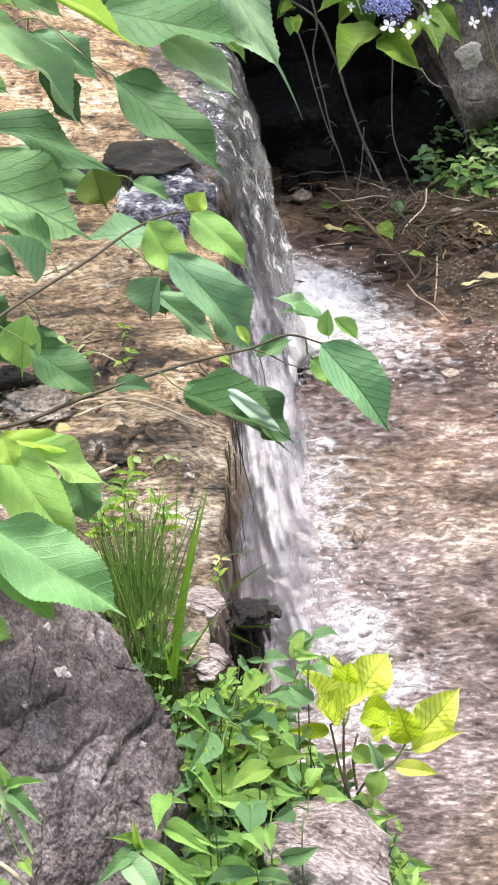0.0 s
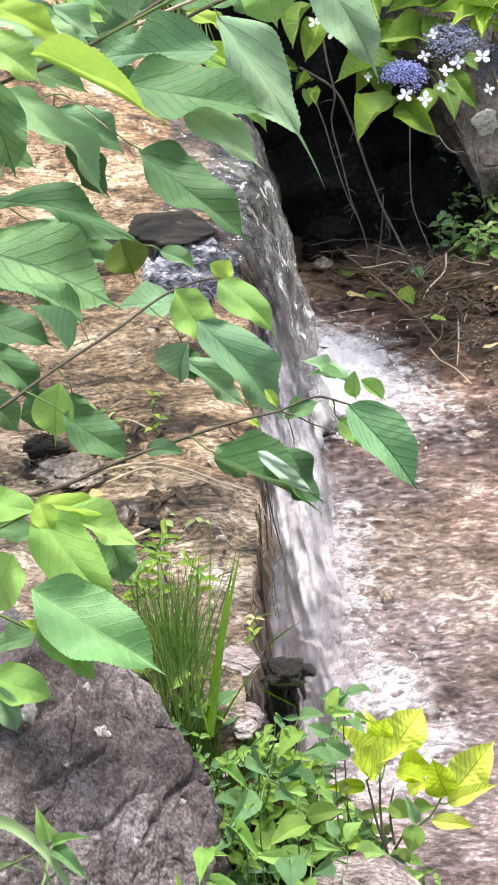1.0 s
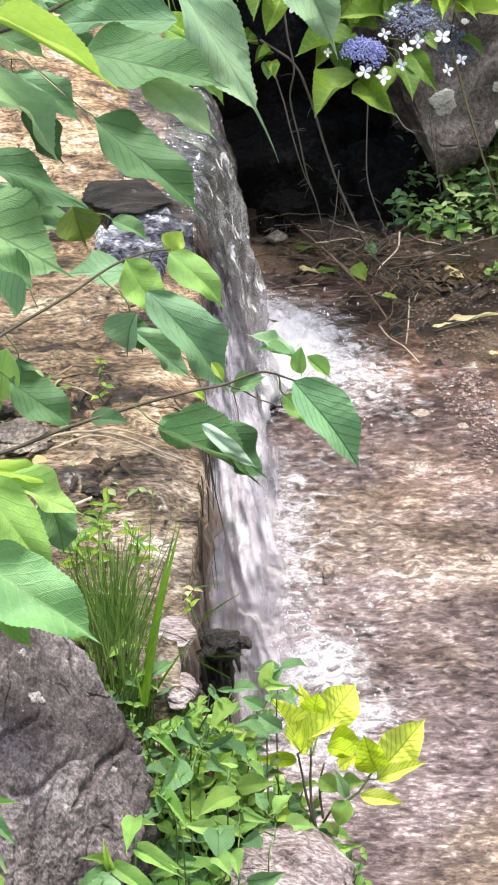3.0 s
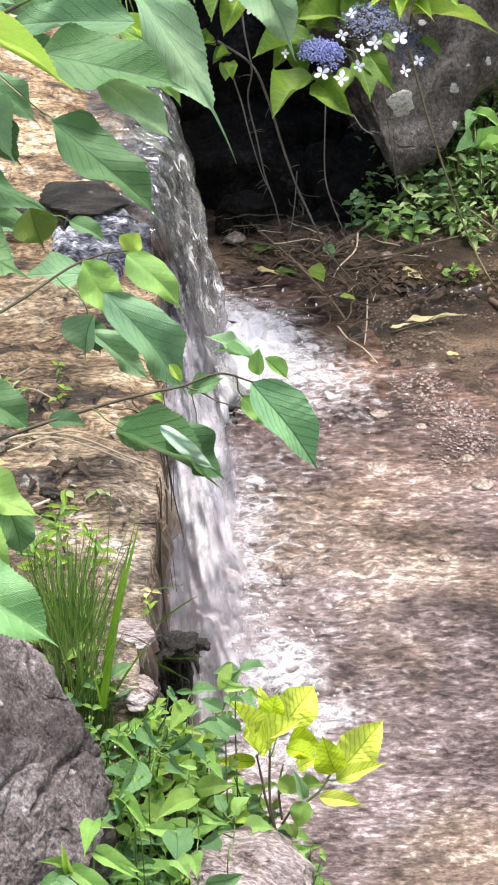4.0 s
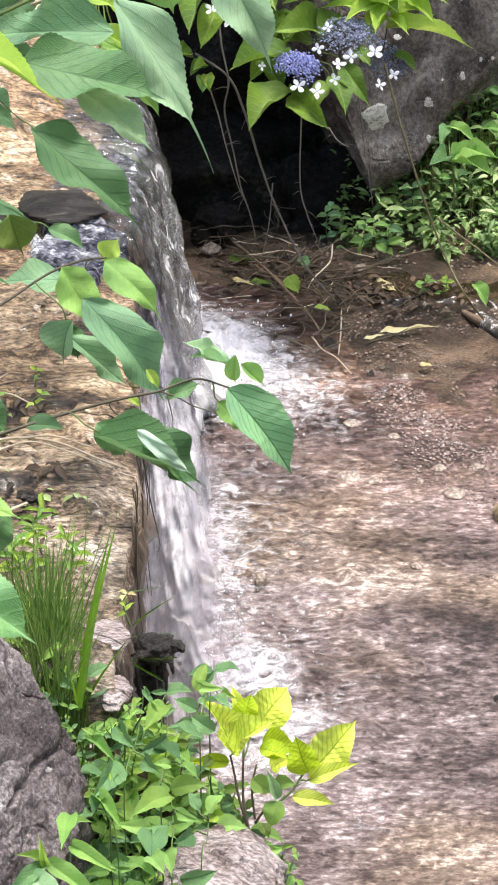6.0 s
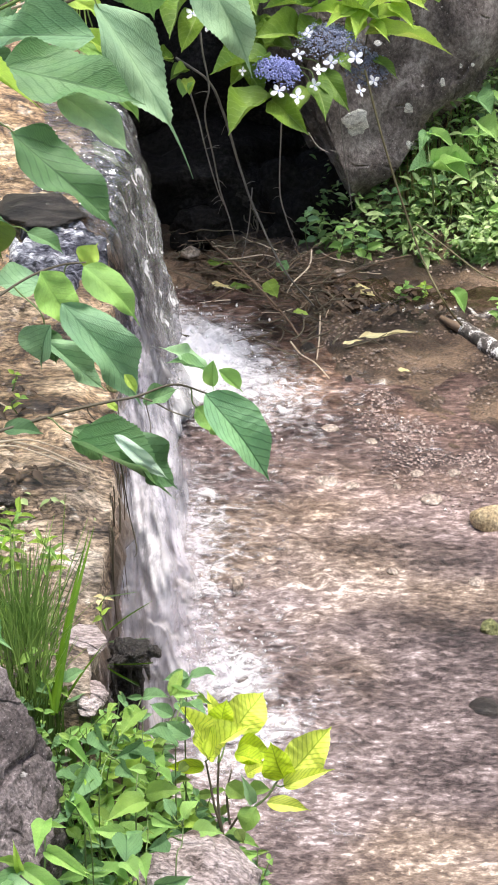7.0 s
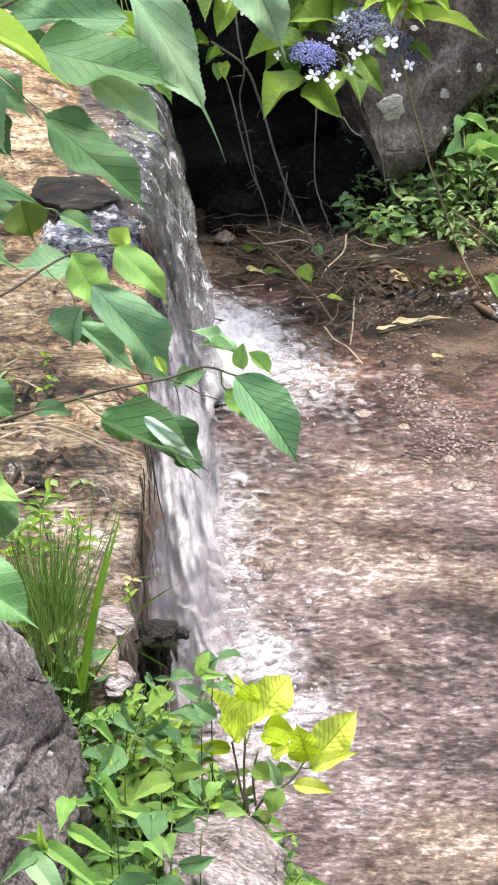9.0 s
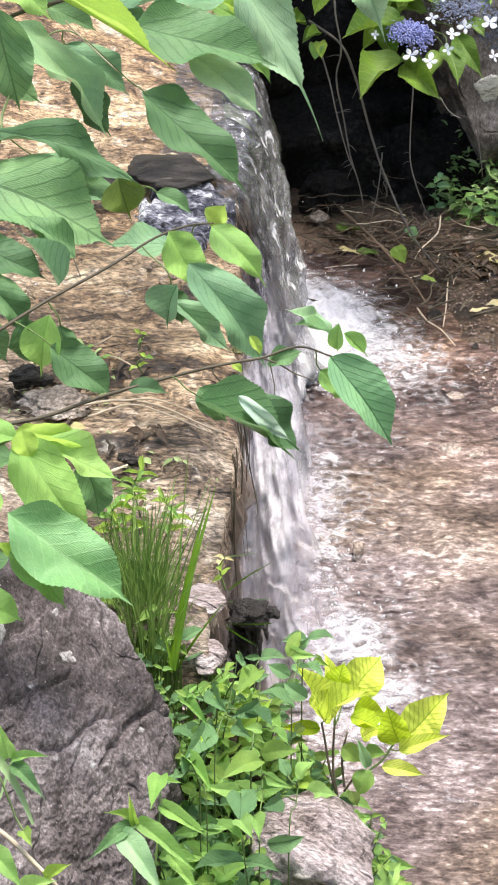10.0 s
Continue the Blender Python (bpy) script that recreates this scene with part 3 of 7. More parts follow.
COVER = plain_material("ground_cover_leaf", (0.05, 0.115, 0.03), (0.26, 0.42, 0.12), 30.0, 0.45, 0.3)
COVER_LIGHT = plain_material("light_ground_cover_leaf", (0.26, 0.4, 0.12), (0.66, 0.8, 0.38), 30.0, 0.45, 0.35)
PEBBLE = plain_material("pebble", (0.05, 0.033, 0.025), (0.42, 0.31, 0.24), 30.0, 0.3)
GRAVEL = plain_material("wet_gravel", (0.07, 0.045, 0.038), (0.5, 0.38, 0.33), 40.0, 0.22)
CHARRED = plain_material("rotten_wood", (0.005, 0.004, 0.004), (0.04, 0.033, 0.03), 90.0, 0.36, 0.0, 1.0, 0.006, 0.5)
DEAD_BROWN = plain_material("dead_leaf_litter", (0.02, 0.013, 0.009), (0.13, 0.08, 0.045), 60.0, 0.7)

# ------------------------------------------------------------------ ground and stream
EDGE_TOP = 0.47


def lip_x(y):
    """The lip of the ledge, seen from above."""
    t = (y - 1.66) / 1.5
    return -0.152 - 0.038 * t - 0.085 * max(0.0, t) ** 2.2 - 0.012 * smooth(2.0, 1.75, y)


def ground_z(x, y):
    """Height of the ground: stream bottom, mud, near bank, far bank."""
    near_by = smooth(1.6, 1.0, abs(x)) * smooth(5.4, 4.5, y) * smooth(0.5, 1.1, y)
    z = -0.05
    mud = max(smooth(2.64, 3.20, y + 0.25 * (x - 0.2) + 0.12 * fbm(x * 3, y * 3, 6.0) + 0.07 * fbm(x * 14, y * 14, 7.0)) * smooth(0.03, 0.2, x + 0.09 * fbm(x * 6, y * 6) + 0.25 * (y - 3.1)), smooth(3.3, 3.5, y))
    z += mud * 0.067 + near_by * (0.012 * fbm(x * 7, y * 7, 1.0) + mud * 0.007 * fbm(x * 34, y * 34, 2.0))
    bank = 0.445 - 0.215 * smooth(-0.17, -0.03, x) - 0.28 * smooth(-0.04, 0.14, x)
    bank -= 0.2 * smooth(1.6, 1.4, y) * smooth(0.0, -0.15, x) * smooth(-0.9, -0.5, x)
    bank = 0.3 + (bank - 0.3) * smooth(0.75, 1.25, y)
    near = 1 - smooth(1.52, 1.78, y + 0.25 * max(0.0, x + 0.05) - 0.06 * near_by * fbm(x * 5, y * 5))
    z = z + near * (bank + 0.02 * near_by * fbm(x * 9, y * 9, 5.0) - z)
    far = smooth(3.56, 4.6, y + 0.08 * fbm(x * 2, y * 2, 3.0) + 0.16 * smooth(0.22, 0.5, x) - 0.5 * smooth(0.22, 0.05, x))
    z += far * 0.75
    # the banks that close the little basin off, beside and behind
    z += max(smooth(0.9, 1.7, x + 0.2 * fbm(x, y * 0.8, 2.0)), smooth(1.5, 0.9, y) * smooth(-0.3, 0.3, x)) * 0.36
    left = smooth(-1.1, -1.9, x + 0.3 * fbm(x * 0.9, y * 0.9, 8.0)) * (0.5 + 0.5 * max(smooth(1.7, 1.2, y), smooth(3.7, 4.3, y)))
    z += left * 0.9
    d = math.hypot(x, y - 2)
    # unseen slopes added all round, to cut low sky light from the hollow
    return z + 9.0 * smooth(3.2, 14, d) * (0.75 + 0.5 * fbm(x * 0.2, y * 0.2)) + 0.25 * smooth(2.5, 6, d) * fbm(x * 0.6, y * 0.6)


def spread(near, far, step):
    fine = list(np.arange(near[0], near[1], step))
    low, high, s = [], [], step
    a, b = fine[0], fine[-1]
    while b < far:
        s *= 1.35
        a, b = a - s, b + s
        low.append(a)
        high.append(b)
    return low[::-1] + fine + high


gx, gy = spread((-0.9, 0.9), 240, 0.014), spread((1.2, 4.3), 240, 0.014)
ground = single("ground", mesh_of("ground", [(x, y, ground_z(x, y)) for x in gx for y in gy], [q[::-1] for q in grid_faces(len(gx), len(gy))]), GROUND, "wet brown mud and gravel beside the stream", "ground", kind="structure")


def ledge_z(x, y, lip=None):
    """Height of the shelf's top: layered, stepped, rising upstream."""
    off = (lip_x(y) if lip is None else lip) - x
    strata = 0.014 * fbm(x * 4, y * 9, 4.0) + 0.012 * fbm(x * 10, y * 34, 2.0, 6)
    steps = 0.02 * (math.floor(3.0 * fbm(x * 2.2, y * 4.3, 7.0)) * 0.5)
    z = EDGE_TOP + strata + steps + 0.05 * smooth(0.25, 0.9, off) + 0.13 * smooth(2.6, 3.3, y) * smooth(0.0, 0.5, off)
    z -= 0.14 * smooth(1.6, 1.5, y)
    out = max(smooth(-1.0, -2.4, x + 0.35 * fbm(x * 1.5, y * 1.5, 5.0)), smooth(3.6, 4.0, y + 0.2 * fbm(x * 2, y * 2, 6.0)), smooth(1.85, 1.55, y + 0.25 * fbm(x * 2, y * 2, 7.0)) * smooth(-0.75, -1.1, x))
    z -= 0.5 * out
    return z + 0.07 * smooth(3.15, 3.5, y) - 0.02 * smooth(0.05, 0.0, off)


def ledge_mesh():
    """The rock shelf the stream runs over: flat top, worn lip, uneven face."""
    ys = np.arange(1.5, 4.1, 0.008)
    verts = []
    n_top, n_face = 150, 34
    for y in ys:
        lip = lip_x(y) + 0.012 * fbm(y * 6, 0.3, 2.0) + 0.006 * fbm(y * 26, 0.1, 2.0)
        for k in range(n_top):
            s = (k / (n_top - 1)) ** 0.4
            x = -3.2 + (lip + 3.2) * s
            z = ledge_z(x, y, lip)
            verts.append((x, y, z))
        top = verts[-1]
        for k in range(1, n_face + 1):
            s = k / n_face
            out = 0.006 * math.sin(min(1.0, s * 6) * math.pi / 2) - (0.06 - 0.045 * smooth(2.1, 1.9, y)) * smooth(0.04, 0.6, s) + 0.03 * fbm(y * 7, s * 5, 9.0, 5) * smooth(0, 0.15, s)
            verts.append((top[0] + out, y, top[2] - (top[2] + 0.08) * s))
    me = mesh_of("ledge", verts, [q[::-1] for q in grid_faces(len(ys), n_top + n_face)])
    me.materials.append(BED)
    me.materials.append(LEDGE_FACE)
    for q in me.polygons:
        q.material_index = 1 if q.index % (n_top + n_face - 1) > n_top else 0
    return me


ledge = single("ledge", ledge_mesh(), BED, "wet orange and tan sandstone shelf with thin running water", "rock ledge", kind="structure")


def pool_mesh():
    xs = list(np.arange(-0.32, 0.75, 0.0065)) + list(np.geomspace(0.78, 4.2, 26))
    ys = list(np.geomspace(0.9, 1.48, 8)) + list(np.arange(1.5, 3.75, 0.0065))
    verts = []
    for x in xs:
        for y in ys:
            near_fall = math.exp(-(((x - lip_x(y) - 0.2) / 0.18) ** 2)) * smooth(1.9, 2.1, y) * smooth(3.5, 3.1, y)
            h = 0.0016 + 0.007 * near_fall
            calm = 1 - 0.75 * smooth(3.05, 3.3, y)
            z = h * calm * (fbm(x * 9, y * 17, 0.5, 3) + 0.7 * fbm(x * 34 + 0.6 * y, y * 52, 1.7, 3))
            verts.append((x, y, z))
    return mesh_of("water", verts, [q[::-1] for q in grid_faces(len(xs), len(ys))])


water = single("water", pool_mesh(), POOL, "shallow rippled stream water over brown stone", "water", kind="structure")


def water_lip(y):
    """Where the water leaves the rock; farther out at the far end."""
    return lip_x(y) + 0.045 * smooth(2.55, 3.1, y)


def fall_sheet(y0, y1, throw, top_in, seed, wild, soft_end=0.12, folds=1.0):
    """A curved sheet of water leaving the lip."""
    n, k = max(24, int((y1 - y0) / 0.006)), 56
    verts, uvs, edge = [], [], []
    for i in range(n):
        y = y0 + (y1 - y0) * i / (n - 1)
        ragged = 0.05 * fbm(y * 3, seed, 4.0, 3)
        reach = throw * (0.85 + folds * (0.3 * fbm(y * 7, seed, 0.0, 3) + 0.1 * fbm(y * 40, seed, 1.0, 2)))
        for j in range(k):
            s = j / (k - 1)
            if s < 0.18:
                q = s / 0.18
                x, z = water_lip(y) - top_in * (1 - q), EDGE_TOP + 0.014 + 0.004 * math.sin(q * 3)
            else:
                q = (s - 0.18) / 0.82
                x, z = water_lip(y) + reach * q**0.62, EDGE_TOP + 0.014 - (EDGE_TOP + 0.012) * q**1.25
            rough = wild * (0.2 + s)
            x += rough * fbm(y * 34, z * 16, seed + 3, 4)
            end = smooth(0.0, 0.25, i / n) * smooth(1.0, 0.8, i / n)
            yy = y + rough * 0.8 * end * fbm(y * 22, z * 9, seed + 8, 3) + (1 - end) * ragged * s
            verts.append((x, yy, z + 0.004 * fbm(y * 60, s * 30, seed, 2)))
            uvs.append((y - y0 + seed, s))
            rim = soft_end + 0.04 * fbm(s * 6, seed, 2.0, 3)
            edge.append((smooth(0.0, rim, y - y0) * smooth(0.0, 0.012 if y1 > 3.05 else 0.3, y1 - y), 0.0))
    me = mesh_of("sheet", verts, grid_faces(n, k), uvs)
    layer = me.uv_layers.new(name="Edge")
    index = np.empty(len(me.loops), dtype=np.int32)
    me.loops.foreach_get("vertex_index", index)
    layer.data.foreach_set("uv", np.asarray(edge, dtype=np.float32)[index].ravel())
    return me


waterfall = thing("waterfall", (-0.15, 2.7, 0.0), "clear water falling in broken strands off the ledge", "waterfall")
part("sheet", fall_sheet(2.52, 3.18, 0.1, 0.12, 1.0, 0.016, 0.3), FALL, waterfall)
part("sheet", fall_sheet(2.42, 3.14, 0.07, 0.06, 5.0, 0.024, 0.36), FALL, waterfall)


def drop_curtain(y, throw, seed):
    """One torn curtain of drops hanging across the stream under the lip, wider as it falls."""
    n, k = 40, 80
    verts, uvs, edge = [], [], []
    for i in range(n):
        u = i / (n - 1)
        for j in range(k):
            v = j / (k - 1)
            x = lip_x(y) - 0.004 + u * (0.03 + throw * v**0.55) + 0.006 * fbm(u * 3, v * 4, seed, 3)
            z = (EDGE_TOP + 0.01) * (1 - v**1.15) + 0.002
            verts.append((x, y + 0.05 * fbm(u * 2.5, v * 3, seed + 4, 3), z))
            uvs.append((u, v))
            edge.append((smooth(0.0, 0.1, u) * smooth(1.0, 0.55, u + 0.25 * fbm(v * 5, seed, 1.0, 4)), 0.0))
    me = mesh_of("sheet", verts, grid_faces(n, k), uvs)
    layer = me.uv_layers.new(name="Edge")
    index = np.empty(len(me.loops), dtype=np.int32)
    me.loops.foreach_get("vertex_index", index)
    layer.data.foreach_set("uv", np.asarray(edge, dtype=np.float32)[index].ravel())
    return me


for k in range(4):
    part("sheet", drop_curtain(2.03 + 0.14 * k, 0.095 + 0.03 * math.sin(k * 2.3), 20.0 + 3 * k), FALL_THIN, waterfall, "thin milky veil of drops")


def drops(count, centre, size, seed, r=(0.0006, 0.0026)):
    rnd = random.Random(seed)
    bits = []
    base = [Vector(v) for v in ((1, 0, 0), (-1, 0, 0), (0, 1, 0), (0, -1, 0), (0, 0, 1.5), (0, 0, -1.5))]
    tri = [(0, 2, 4), (2, 1, 4), (1, 3, 4), (3, 0, 4), (2, 0, 5), (1, 2, 5), (3, 1, 5), (0, 3, 5)]
    for _ in range(count):
        p = Vector(centre(rnd)) + Vector([rnd.gauss(0, s) for s in size])
        s = r[0] + (r[1] - r[0]) * rnd.random() ** 2.5
        bits.append(([p + v * s for v in base], tri))
    return mesh_of("spray", *join_data(bits))


def along_fall(rnd):
    y, q = rnd.uniform(2.0, 3.1), 0.5 + 0.5 * rnd.random() ** 0.6
    return (water_lip(y) + 0.1 * q**0.62, y, EDGE_TOP * (1 - q**1.25))


part("spray", drops(260, along_fall, (0.01, 0.012, 0.012), 4, (0.0004, 0.0013)), DROPS, waterfall)["kind"] = "stuff"


def foam_mesh(cx, cy, rx, ry, high, seed, dense=1.0, turn=0.0):
    """Churned white water: heaped where the water lands, thinning outwards."""
    step = 0.005
    n, k = int(4.4 * rx / step), int(4.4 * ry / step)
    verts, uvs = [], []
    c, s = math.cos(turn), math.sin(turn)
    for i in range(n):
        for j in range(k):
            u, v = (i - n / 2) * step, (j - k / 2) * step
            fall = math.exp(-1.0 * ((u / rx) ** 2 + (v / ry) ** 2))
            bump = max(0.0, 0.5 + 0.5 * fbm(u * 28 + seed, v * 34, seed, 5))
            edge = 1 - max(abs(2 * i / n - 1), abs(2 * j / k - 1)) ** 4
            z = 0.007 + high * fall * bump**1.5 + 0.004 * fall * fbm(u * 120, v * 120, seed, 3)
            verts.append((cx + u * c - v * s, cy + u * s + v * c, z))
            uvs.append((dense * fall * edge * (0.6 + 0.8 * bump), 0.5))
    return mesh_of("foam", verts, grid_faces(n, k), uvs)


splash = thing("splash", (-0.041, 3.105, 0.000), "white foaming splash where the water lands", "foam", kind="stuff")
part("foam", foam_mesh(*(-0.092, 3.127, 0.000)[:2], 0.085, 0.14, 0.05, 2.0, 1.9, 0.25), FOAM, splash)
part("foam", foam_mesh(*(-0.161, 3.216, 0.000)[:2], 0.045, 0.17, 0.05, 4.0, 1.4, 0.1), FOAM, splash)
part("foam", foam_mesh(*(0.009, 3.021, 0.000)[:2], 0.1, 0.16, 0.014, 6.0, 0.55, 0.4), FOAM, splash)
part("spray", drops(260, lambda r: (-0.071, 3.091, 0.030), (0.05, 0.1, 0.025), 7), DROPS, splash)["kind"] = "stuff"
splash2 = thing("splash", (-0.016, 2.176, 0.000), "white spray at the foot of the thinner fall", "foam", kind="stuff")
part("foam", foam_mesh(*(-0.032, 2.170, 0.000)[:2], 0.06, 0.085, 0.035, 8.0, 0.7, 0.0), FOAM, splash2)
part("foam", foam_mesh(*(0.037, 2.077, 0.000)[:2], 0.05, 0.05, 0.012, 9.0, 0.5, 0.0), FOAM, splash2)
part("foam", foam_mesh(*(-0.090, 2.470, 0.000)[:2], 0.07, 0.26, 0.012, 10.0, 0.5, 0.0), FOAM, splash2)
part("foam", foam_mesh(*(-0.030, 2.030, 0.000)[:2], 0.08, 0.1, 0.012, 11.0, 0.5, 0.3), FOAM, splash2)
part("spray", drops(200, lambda r: (-0.039, 2.148, 0.040), (0.035, 0.08, 0.03), 9), DROPS, splash2)["kind"] = "stuff"


# ------------------------------------------------------------------ boulders and stones


def rock_mesh(size, seed, cuts=7, rough=0.06, detail=5, fine=0.012, level=5):
    """A worn stone: a ball cut by random planes, then roughened."""
    rnd = random.Random(seed)
    bm = bmesh.new()
    bmesh.ops.create_icosphere(bm, subdivisions=level, radius=1.0)
    planes = []
    for _ in range(cuts):
        d = Vector((rnd.gauss(0, 1), rnd.gauss(0, 1), rnd.gauss(0, 1))).normalized()
        planes.append((d, rnd.uniform(0.55, 0.86)))
    for v in bm.verts:
        p = v.co.copy()
        for d, h in planes:
            over = p.dot(d) - h
            if over > 0:
                p -= d * over * 0.85
        p *= 1 + rough * fbm(p.x * 1.6 + seed, p.y * 1.6, p.z * 1.6, 3) + fine * fbm(p.x * 9 + seed, p.y * 9, p.z * 9, detail)
        v.co = Vector((p.x * size[0], p.y * size[1], p.z * size[2]))
    return mesh_from_bm("rock", bm)


def stone(name, place, size, seed, material, label, category="rock", turn=(0, 0, 0), level=4, group="", **more):
    return single(name, rock_mesh(size, seed, level=level, **more), material, label, category, group, m=pose(*place, *turn))


# the slab beside the near bank
near_boulder = thing("boulder", (-0.26, 1.36, 0.3), "large grey-brown weathered boulder with cracks, on the near bank", "boulder")


FACE_OUT = Vector((0.72, -0.38, 0.55)).normalized()


def groove(p, a, b):
    """Distance of p from the line between a and b, seen square on to the face."""
    ab, ap = b - a, p - a
    ab, ap = ab - FACE_OUT * ab.dot(FACE_OUT), ap - FACE_OUT * ap.dot(FACE_OUT)
    t = max(0.0, min(1.0, ap.dot(ab) / ab.length_squared))
    return (ap - ab * t).length


def slab_mesh():
    """A leaning block: a steep broad face with cracks, rounded off behind and beside."""
    planes = [
        (Vector(d).normalized(), Vector(q))
        for d, q in (
            ((0.72, -0.38, 0.55), (-0.27, 1.414, 0.556)),
            ((0.669, 0.678, 0.305), (-0.268, 1.483, 0.583)),
            ((0.806, 0.518, 0.286), (-0.204, 1.453, 0.498)),
            ((0.991, 0.13, 0.013), (-0.181, 1.42, 0.46)),
            ((0.972, -0.161, -0.173), (-0.181, 1.38, 0.445)),
            ((-0.25, 0.35, 0.9), (-0.31, 1.44, 0.635)),
            ((0.1, -0.9, 0.4), (-0.3, 1.2, 0.5)),
        )
    ]
    lines = (
        (0.009, (-0.294, 1.322, 0.524), (-0.279, 1.334, 0.512), (-0.262, 1.368, 0.514), (-0.242, 1.394, 0.505), (-0.232, 1.406, 0.500)),
        (0.01, (-0.249, 1.350, 0.484), (-0.232, 1.387, 0.487), (-0.215, 1.416, 0.486), (-0.202, 1.441, 0.486), (-0.179, 1.446, 0.459)),
        (0.007, (-0.330, 1.318, 0.568), (-0.302, 1.355, 0.557), (-0.280, 1.388, 0.551), (-0.270, 1.400, 0.547)),
        (0.004, (-0.291, 1.417, 0.586), (-0.274, 1.409, 0.557), (-0.265, 1.397, 0.538), (-0.245, 1.391, 0.507)),
        (0.006, (-0.341, 1.347, 0.603), (-0.324, 1.375, 0.600), (-0.304, 1.408, 0.596)),
        (0.004, (-0.266, 1.467, 0.587), (-0.239, 1.452, 0.541), (-0.200, 1.443, 0.484)),
        (0.004, (-0.262, 1.368, 0.514), (-0.268, 1.319, 0.487)),
        (0.003, (-0.232, 1.387, 0.487), (-0.211, 1.376, 0.453), (-0.207, 1.355, 0.433)),
    )
    cracks = [(Vector(a), Vector(b), row[0]) for row in lines for a, b in zip(row[1:], row[2:])]
    n_ring, n_turn = 440, 560
    u = FACE_OUT.orthogonal().normalized()
    w = FACE_OUT.cross(u)
    centre = Vector((-0.38, 1.36, 0.3))
    verts = []
    for i in range(n_ring):
        th = 0.004 + (math.pi - 0.008) * (i / (n_ring - 1)) ** 1.8
        for j in range(n_turn):
            a = 2 * math.pi * j / n_turn
            d = FACE_OUT * math.cos(th) + (u * math.cos(a) + w * math.sin(a)) * math.sin(th)
            p = centre + Vector((0.36 * d.x, 0.34 * d.y, 0.48 * d.z))
            for e, q in planes:
                over = (p - q).dot(e)
                if over > 0:
                    p = p - e * over * 0.96
            n = (p - Vector((-0.4, 1.37, 0.3))).normalized()
            if th < 1.6:
                p = p + n * (0.012 * fbm(p.x * 9, p.y * 9, p.z * 9 + 3, 3) + 0.013 * (abs(fbm(p.x * 26, p.y * 20, p.z * 17, 4)) - 0.25) + 0.0025 * fbm(p.x * 130, p.y * 130, p.z * 130, 3))
                wob = p + Vector((0.0, 0.006 * fbm(p.x * 40, p.y * 40, p.z * 40, 3), 0.006 * fbm(p.x * 40 + 9, p.y * 40, p.z * 40, 3)))
                deep = 0.0
                for c, e, depth in cracks:
                    if abs(wob.z - c.z) < 0.12:
                        s = groove(wob, c, e)
                        if s < 0.02:
                            deep = max(deep, depth * (math.exp(-((s / 0.0024) ** 2)) + 0.16 * math.exp(-((s / 0.008) ** 2))))
                p = p - n * deep
            verts.append(p)
    faces = [(i * n_turn + j, (i + 1) * n_turn + j, (i + 1) * n_turn + (j + 1) % n_turn, i * n_turn + (j + 1) % n_turn) for i in range(n_ring - 1) for j in range(n_turn)]
    faces.append(tuple(range(n_turn)))
    return mesh_of("stone_body", verts, faces)


near_body = part("stone_body", slab_mesh(), BOULDER_GREY, near_boulder)


def over_boulder_mesh():
    """The great boulder that overhangs the mud: its front leans out over a deep hollow."""
    bm = bmesh.new()
    bmesh.ops.create_icosphere(bm, subdivisions=6, radius=1.0)
    planes = []
    for d, q in (((0.25, -0.95, 0.1), (0.22, 3.6, 0.28)), ((0.8, -0.2, -0.59), (0.284, 3.660, 0.163)), ((-0.93, -0.16, -0.33), (0.192, 3.6, 0.16)), ((0.1, -0.75, 0.65), (0.1, 3.5, 0.85))):
        planes.append((Vector(d).normalized(), Vector(q)))
    for v in bm.verts:
        p = Vector((v.co.x * 1.2 - 0.12, v.co.y * 1.0 + 4.35, v.co.z * 1.02 + 0.75))
        for d, q in planes:
            over = (p - q).dot(d)
            if over > 0:
                p = p - d * over * 0.95
        n = v.co.normalized()
        p = p + n * (0.045 * fbm(p.x * 4, p.y * 4, p.z * 4 + 7, 4) + 0.02 * fbm(p.x * 14, p.y * 14, p.z * 14, 6))
        v.co = p
    return mesh_from_bm("stone_body", bm)


far_boulder = thing("boulder", (0.0, 4.2, 0.0), "huge dark boulder overhanging the mud with pale lichen patches", "boulder")
far_body = part("stone_body", over_boulder_mesh(), BOULDER_DARK, far_boulder)
# rocks behind the overhang; their black carries the shade under the boulder
stone("boulder", (-0.3, 4.1, 0.1), (0.55, 0.3, 0.5), 21, WET_SHADED, "wet rock in the hollow under the boulder, blackened to stand for shade", "boulder", level=5, cuts=14, rough=0.3, fine=0.06)


stone("boulder", (-0.14, 3.84, 0.04), (0.3, 0.18, 0.2), 22, WET_SHADED, "wet rock at the back of the hollow, blackened to stand for shade", "boulder", level=5, cuts=14, rough=0.3, fine=0.07)


# more rocks added to close the hollow in the same shade-black
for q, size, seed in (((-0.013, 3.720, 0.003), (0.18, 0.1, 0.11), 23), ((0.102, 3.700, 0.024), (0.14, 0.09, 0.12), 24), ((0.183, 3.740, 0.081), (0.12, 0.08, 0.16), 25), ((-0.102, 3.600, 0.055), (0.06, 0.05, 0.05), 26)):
    stone("boulder", q, size, seed, WET_SHADED, "wet rock in the hollow under the boulder, blackened to stand for shade", "boulder", level=5, cuts=14, rough=0.3, fine=0.07)


